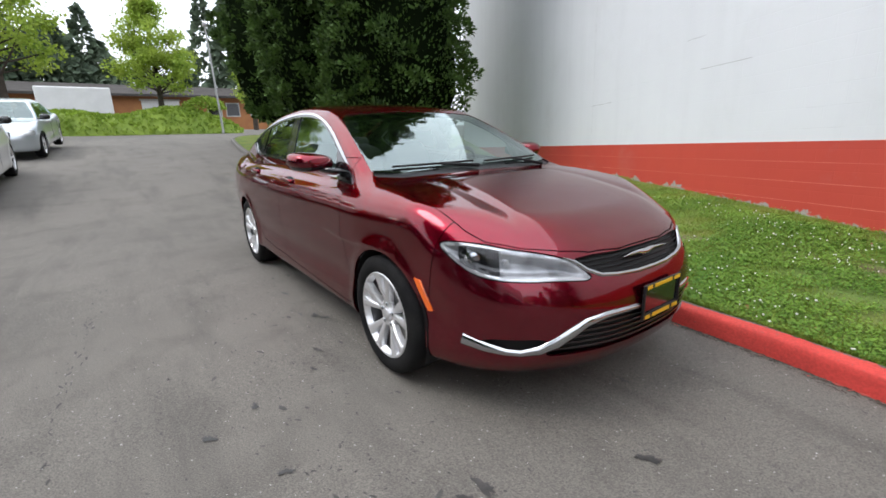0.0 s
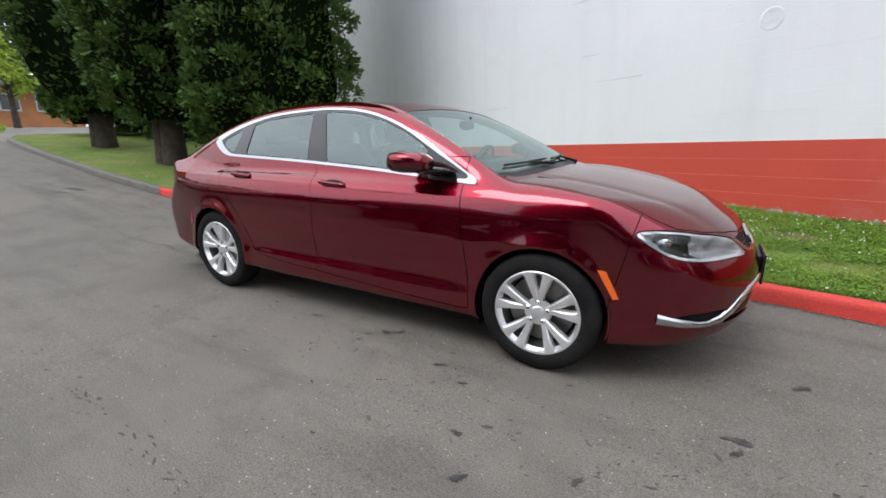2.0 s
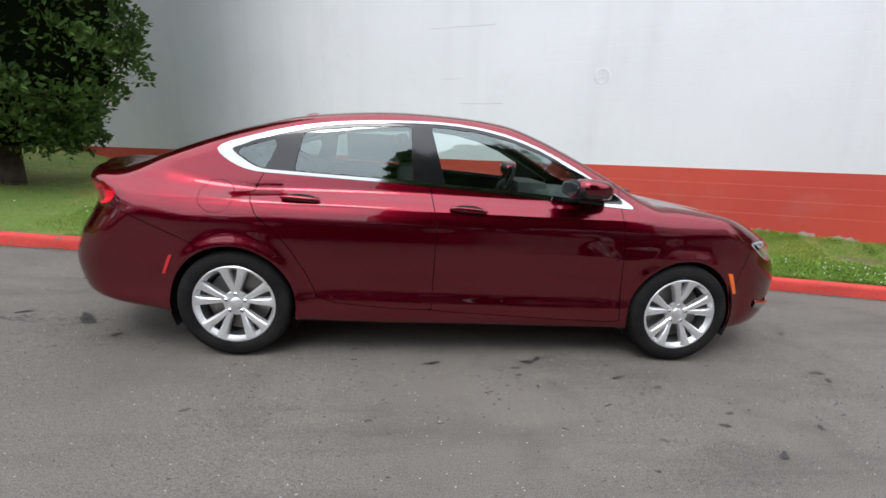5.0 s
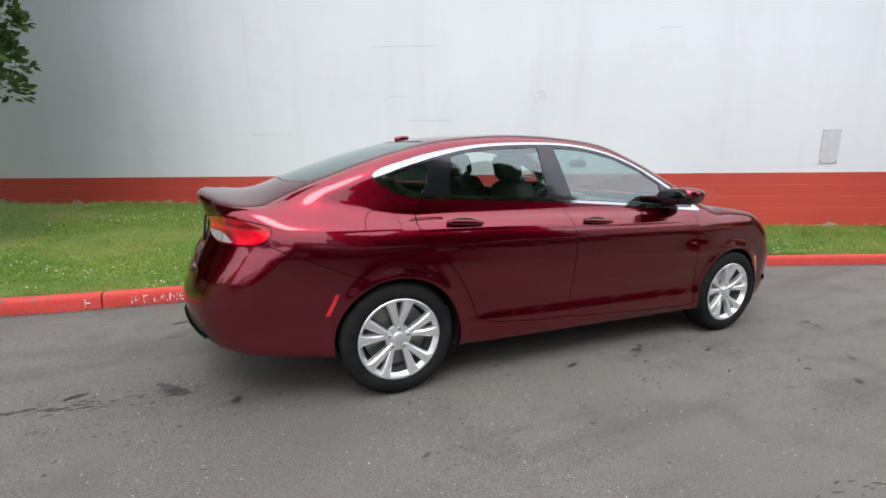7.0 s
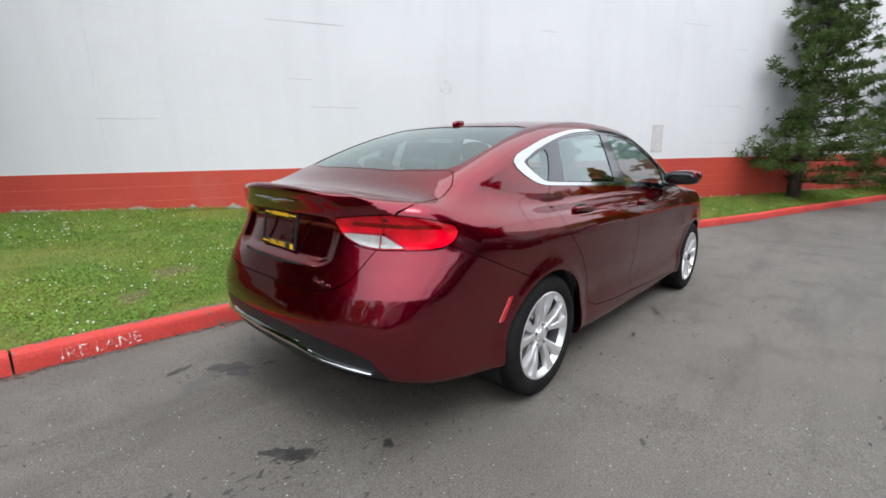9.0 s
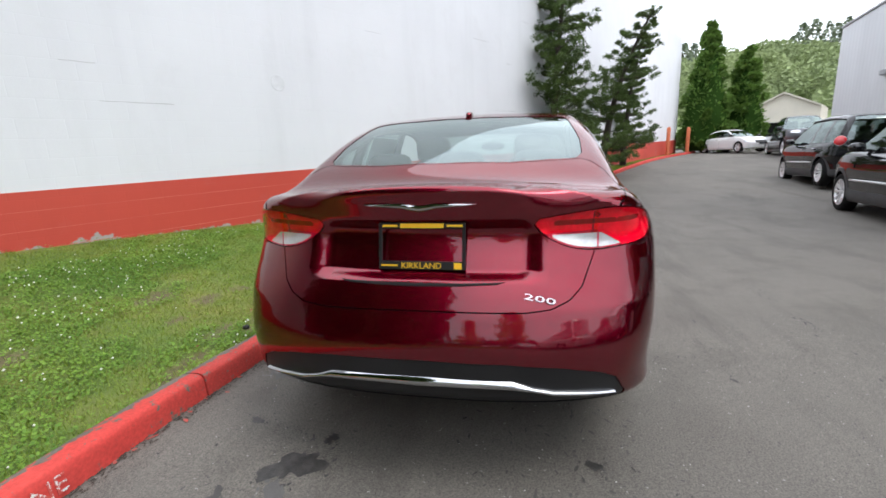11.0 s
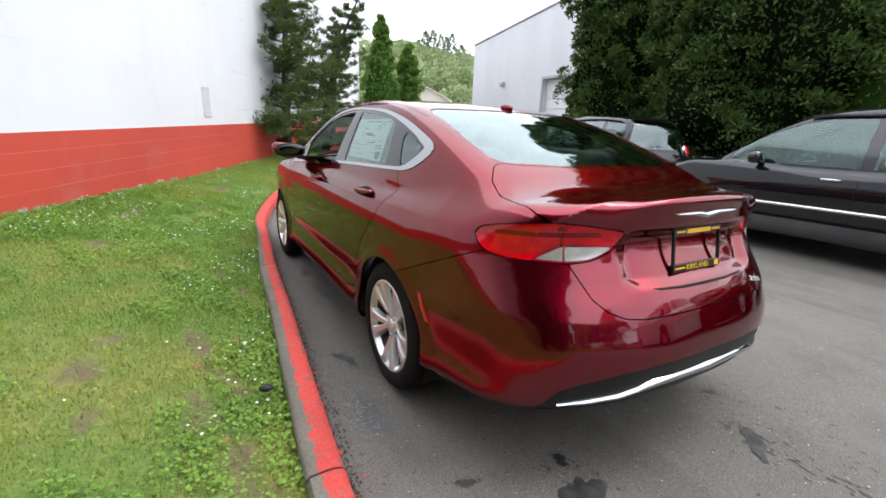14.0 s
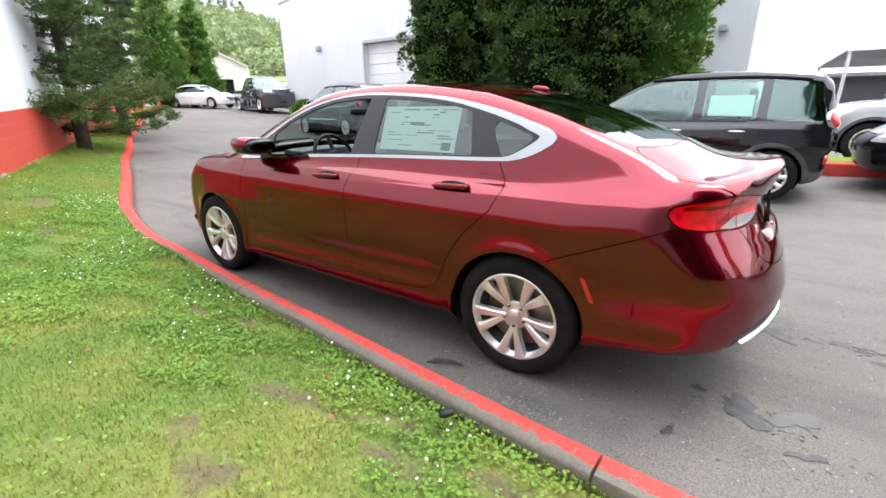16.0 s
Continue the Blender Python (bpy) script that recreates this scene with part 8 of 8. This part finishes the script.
def build_car(S, name, label, category, m, paint, cladding=False, round_tail=False, spokes=5, windows=None, pillars=(), sticker_=False, rails=False, grille=True, glass=None):
    car = thing(name, label, category, m)
    V, F = S.shell(S.xr + 0.5, S.xf - 0.55, 60, 14, 60, S.belt * 0.62)
    ax, ay, az = (lambda V: V[:, 0]), (lambda V: V[:, 1]), (lambda V: V[:, 2])
    glass = glass or M_GLASS_DARK
    _, (V, F) = cut(V, F, np.maximum(S.hub_distance(ax(V), az(V)) - S.arch, 0.45 - ay(V)))
    xw0, xw1 = windows
    sw = lambda V: np.maximum.reduce([S.belt + 0.035 - az(V), az(V) - (S.roof(ax(V)) - 0.115), ax(V) - xw1 + (az(V) - S.belt) * 0.55, xw0 - ax(V) + (az(V) - S.belt) * 0.25, -S.cabin_side(V) - 0.05])
    (g, fg), (V, F) = cut(V, F, sw(V))
    for px in pillars:
        (pl, fp), (g, fg) = cut(g, fg, np.abs(ax(g) - px) - (0.055 if round_tail else 0.035))
        for sd in ("left", "right"):
            S.panel("window_pillar", pl, fp, M_GLOSSBLACK, car, "", 0.0, -0.002, sd)
    lims = [-9.0] + sorted(pillars) + [9.0]
    for a, b in zip(lims[:-1], lims[1:]):
        (w_, fw), _ = cut(g, fg, np.maximum(a - ax(g), ax(g) - b)) if len(fg) else ((g, fg), None)
        for sd in ("left", "right"):
            ob = S.panel("side_window", w_, fw, glass, car, "tinted side glass", 0.0, -0.004, sd)
            if ob:
                ob.visible_shadow = False
    N = S.normals(V)
    sc = np.maximum.reduce([0.33 - N[:, 0], S.belt + 0.03 - az(V), az(V) - (S.H - 0.075), S.cabin_side(V) + 0.06])
    (g, fg), (V, F) = cut(V, F, sc)
    ob = S.panel("windscreen", g, fg, M_GLASS, car, "clear windscreen", 0.0, -0.004)
    if ob:
        ob.visible_shadow = False
    N = S.normals(V)
    sc = np.maximum.reduce([0.33 + N[:, 0], S.belt + 0.06 - az(V), az(V) - (S.H - 0.10), S.cabin_side(V) + 0.09])
    (g, fg), (V, F) = cut(V, F, sc)
    ob = S.panel("rear_window", g, fg, glass, car, "tinted rear window", 0.0, -0.004)
    if ob:
        ob.visible_shadow = False
    # lamps
    lz = S.deck(S.xf - 0.3) - 0.06
    (g, fg), (V, F) = cut(V, F, np.maximum.reduce([S.xf - 0.42 - ax(V), np.abs(az(V) - lz + 0.05) - 0.065, S.hw * 0.52 - ay(V)]))
    for sd in ("left", "right"):
        S.panel("headlight", g, fg, M_WHITEIN, car, "clear headlight", 0.01, -0.004, sd)
    if grille:
        (g, fg), (V, F) = cut(V, F, np.maximum.reduce([S.xf - 0.5 - ax(V), np.abs(az(V) - lz + 0.10) - 0.085, ay(V) - S.hw * 0.42]))
        S.panel("grille", g, fg, M_BLACK, car, "black grille", 0.02, -0.015)
    if not round_tail:
        (g, fg), (V, F) = cut(V, F, np.maximum.reduce([ax(V) - S.xr - 0.30, np.abs(az(V) - S.belt + 0.13) - 0.085, S.hw * 0.50 - ay(V)]))
        for sd in ("left", "right"):
            S.panel("tail_light", g, fg, M_REDMARK, car, "red tail light", 0.01, 0.003, sd)
    else:
        for sg in (1, -1):
            zt, yt = S.belt + 0.06, S.hw * 0.80
            p = np.array([S.on_tail(yt, zt), yt, zt])
            nn = Vector(S.normals(p[None])[0])
            p[1] *= sg
            nn.y *= sg
            bm = bmesh.new()
            mm = Matrix.Translation(p) @ nn.to_track_quat("Z", "Y").to_matrix().to_4x4()
            lathe(bm, [(0.118, -0.03), (0.118, 0.004), (0.112, 0.011), (0.10, 0.008)], 26, mm)
            tl = part("tail_light", bm, M_CHROME, car, "silver ring round the tail light", 50)
            bm = bmesh.new()
            lathe(bm, [(0.111, 0.008), (0.092, 0.028), (0.055, 0.040), (0, 0.044)], 26, mm)
            part("lens", bm, M_REDMARK, tl, "round red lens", 60)
            bm = bmesh.new()
            lathe(bm, [(0.06, 0.0), (0.05, 0.02), (0, 0.028)], 18, Matrix.Translation((S.on_tail(S.hw * 0.72, 0.55), sg * S.hw * 0.72, 0.55)) @ Vector((-1, 0.35 * sg, 0)).to_track_quat("Z", "Y").to_matrix().to_4x4())
            part("fog_light", bm, M_REDMARK, car, "round red fog light", 60)
    if cladding:
        (g, fg), (V, F) = cut(V, F, np.minimum(az(V) - 0.40, S.hub_distance(ax(V), az(V)) - S.arch - 0.055))
        S.panel("lower_cladding", g, fg, M_CLAD, car, "dark grey plastic lower cladding", 0.01, 0.004)
    S.panel("body", V, F, paint, car)
    for sg in (1, -1):
        for hx in S.hubs:
            wheel(car, hx, sg * (S.hw - 0.125), S.tyre, S.tyre, S.tyre * 0.68, 0.21, sg, spokes, False)
            bm = bmesh.new()
            lathe(bm, [(S.arch + 0.008, -0.11), (S.arch + 0.012, 0.16), (0.2, 0.16)], 24, Matrix.Translation((hx, sg * (S.hw - 0.2), S.tyre)) @ Matrix.Rotation(radians(90 * sg), 4, "X"))
            for f in [f for f in bm.faces if f.calc_center_median().z < 0.2]:
                bm.faces.remove(f)
            part("wheel_housing", bm, M_VOID, car)
        for dx in [p + (0.24 if round_tail else -0.16) for p in pillars if p < 0.6] or [-0.2]:
            z = S.belt - 0.10
            y = S.on_side(dx, z)
            bm = bmesh.new()
            blob(bm, (dx, sg * (y + 0.018), z), (0.10, 0.014, 0.016), None, 2)
            part("door_handle", bm, M_CHROME, car, "bright door handle", 60)
        xm, zm = xw1 - (0.42 if round_tail else 0.2), S.belt + 0.10
        bm = bmesh.new()
        blob(bm, (xm, sg * (S.hw + 0.06), zm), (0.07, 0.11, 0.075), None, 2, 3)
        blob(bm, (xm, sg * (S.hw - 0.05), zm - 0.05), (0.04, 0.08, 0.025), None, 2)
        part("wing_mirror", bm, M_GLOSSBLACK, car, "black wing mirror", 60)
        for px in pillars:
            bm = bmesh.new()
            pts = [(px + 0.01, sg * (S.on_side(px, z) + 0.0012), z) for z in np.linspace(0.34, S.belt - 0.02, 9)]
            tube(bm, pts, 0.003, 4)
            part("door_gap", bm, M_VOID, car)
        if rails:
            bm = bmesh.new()
            pts = [(x, sg * (S.hw - 0.31), S.on_top(x, S.hw - 0.31) + 0.03) for x in np.linspace(S.rs[1][0] + 0.35, 0.25, 9)]
            tube(bm, pts, 0.016, 6)
            part("roof_rail", bm, M_BLACK, car, "dark roof rail", 60)
            bm = bmesh.new()
            pts = [(x, sg * (S.on_side(x, 0.56) + 0.004), 0.56) for x in np.linspace(-S.wb / 2 + 0.45, S.wb / 2 - 0.45, 7)]
            tube(bm, pts, 0.017, 6)
            part("side_strip", bm, M_ALLOY, car, "silver strip along the doors", 60)
    # simple dark cabin
    bm = bmesh.new()
    box(bm, xw0, -S.hw + 0.16, S.belt - 0.2, xw1 - 0.1, S.hw - 0.16, S.belt - 0.06, 0.03)
    for sx in (0.05, -0.85):
        for sy in (0.36, -0.36):
            blob(bm, (sx - 0.1, sy, S.belt + 0.05), (0.09, 0.22, 0.26), None, 2, 4)
            blob(bm, (sx - 0.14, sy, S.belt + 0.36), (0.05, 0.12, 0.08), None, 2, 4)
    part("cabin", bm, M_SEAT, car, "dark seats and cabin")
    for s_, xe in ((1, S.on_front(0.0, 0.5)), (-1, S.on_tail(0.0, 0.6))):
        bm = bmesh.new()
        box(bm, xe - 0.012, -0.16, 0.46 if s_ > 0 else 0.62, xe + 0.012, 0.16, 0.56 if s_ > 0 else 0.74, 0.004)
        part("number_plate", bm, M_GLOSSBLACK, car, "blank dark plate")
    if sticker_:
        for sg in (1,):
            bm = bmesh.new()
            x0, x1, z0, z1 = -1.02, -0.52, S.belt + 0.09, S.belt + 0.35
            q = [(x, sg * (S.on_side(x, z) - 0.012), z) for x, z in ((x0, z0), (x1, z0), (x1, z1), (x0, z1))]
            bm.faces.new([bm.verts.new(p) for p in q])
            part("price_sheet", bm, M_PAPER, car, "pale price sheet inside the window")
    return car


MPV = kind_of_car(4.07, 1.78, 1.66, 2.61, 0.83, 0.98, (1.02, 1.05), [(-2.07, 0.95), (-1.92, 1.10), (-1.84, 1.42), (-1.73, 1.56), (-1.5, 1.61), (-0.9, 1.65), (-0.2, 1.66), (0.25, 1.60), (0.6, 1.46), (1.0, 1.22), (1.3, 1.03), (1.6, 0.85)], 0.86, 0.325, 0.26, True)
SUV = kind_of_car(4.65, 1.86, 1.72, 2.70, 0.90, 1.05, (0.95, 1.10), [(-2.35, 0.98), (-2.12, 1.15), (-1.98, 1.45), (-1.8, 1.62), (-1.4, 1.69), (-0.6, 1.72), (0.0, 1.70), (0.35, 1.62), (0.7, 1.42), (1.05, 1.16), (1.4, 0.95)], 0.92, 0.36, 0.28, True)
SALOON = kind_of_car(4.5, 1.75, 1.42, 2.72, 0.80, 0.90, (0.98, 0.96), [(-2.3, 0.85), (-1.75, 0.96), (-1.45, 1.14), (-1.1, 1.32), (-0.7, 1.40), (-0.2, 1.42), (0.2, 1.38), (0.55, 1.22), (0.95, 1.0), (1.2, 0.86)], 0.72, 0.315, 0.40, False, (-2.0, 1.4))
PICKUP = kind_of_car(5.9, 2.0, 1.92, 3.65, 0.98, 1.22, (1.35, 1.24), [(-2.2, 1.0), (-1.25, 1.2), (-1.12, 1.5), (-1.02, 1.80), (-0.7, 1.90), (0.0, 1.92), (0.35, 1.87), (0.75, 1.62), (1.2, 1.30), (1.5, 1.1)], 1.14, 0.40, 0.30, True, (-1.3, 1.8))

build_car(MPV, "crossover_car", "black tall hatchback with round red tail lights", "car", pose(-1.1, -5.18, gz(-1.0, -5.18)), M_CARBLACK, True, True, 10, (-1.80, 1.0), (-0.40, -1.13), True, True, glass=M_GLASS_LOT)
build_car(MPV, "crossover_car", "black tall hatchback with round red tail lights", "car", pose(3.7, -6.21, gz(3.7, -6.21), 0, 0, -12.8), M_CARBLACK, True, True, 10, (-1.80, 1.0), (-0.40, -1.13), False, True)
build_car(MPV, "crossover_car", "black tall hatchback at the far end of the parked row", "car", pose(9.4, -8.1, gz(9.4, -8.1), 0, 0, -11), M_CARBLACK, True, True, 10, (-1.80, 1.0), (-0.40, -1.13), False, True)
build_car(SUV, "suv_car", "pale silver suv parked beyond the lawn island", "car", pose(-5.2, -9.0, gz(-5.2, -9.0)), M_CARPEARL, True, False, 5, (-2.02, 1.15), (-0.05, -1.05), False, True)
build_car(SALOON, "saloon_car", "black saloon parked behind the hatchback", "car", pose(-5.6, -6.2, gz(-5.6, -6.2), 0, 2, 0), M_CARBLACK, False, False, 5, (-1.75, 1.12), (-0.1, -1.05))
build_car(SALOON, "saloon_car", "silver-blue saloon parked along the lane", "car", pose(-14.0, -4.05, gz(-14, -4.05) + 0.02, 0, 6, -4), M_CARSILVER, False, False, 5, (-1.75, 1.12), (-0.1, -1.05), glass=M_GLASS_LOT)
build_car(SUV, "suv_car", "white suv parked along the lane", "car", pose(-8.3, -4.5, gz(-8.3, -4.5), 0, -5, 180), M_CARWHITE, False, False, 5, (-2.02, 1.15), (-0.05, -1.05))
build_car(SALOON, "saloon_car", "white saloon in the distance", "car", pose(27.3, -12.6, gz(27.3, -12.6), 0, 0, 200), M_CARWHITE, False, False, 5, (-1.75, 1.12), (-0.1, -1.05))
build_car(PICKUP, "pickup_truck", "dark grey crew-cab pickup truck facing the lane", "truck", pose(21.8, -13.4, gz(21.8, -13.4), 0, 0, 165), M_CARGREY, False, False, 6, (-1.1, 1.45), (0.15,))
build_car(SUV, "suv_car", "grey suv behind the pickup", "car", pose(26.5, -18.0, gz(26.5, -18), 0, 0, 170), M_CARPEARL, False, False, 5, (-2.02, 1.15), (-0.05, -1.05))
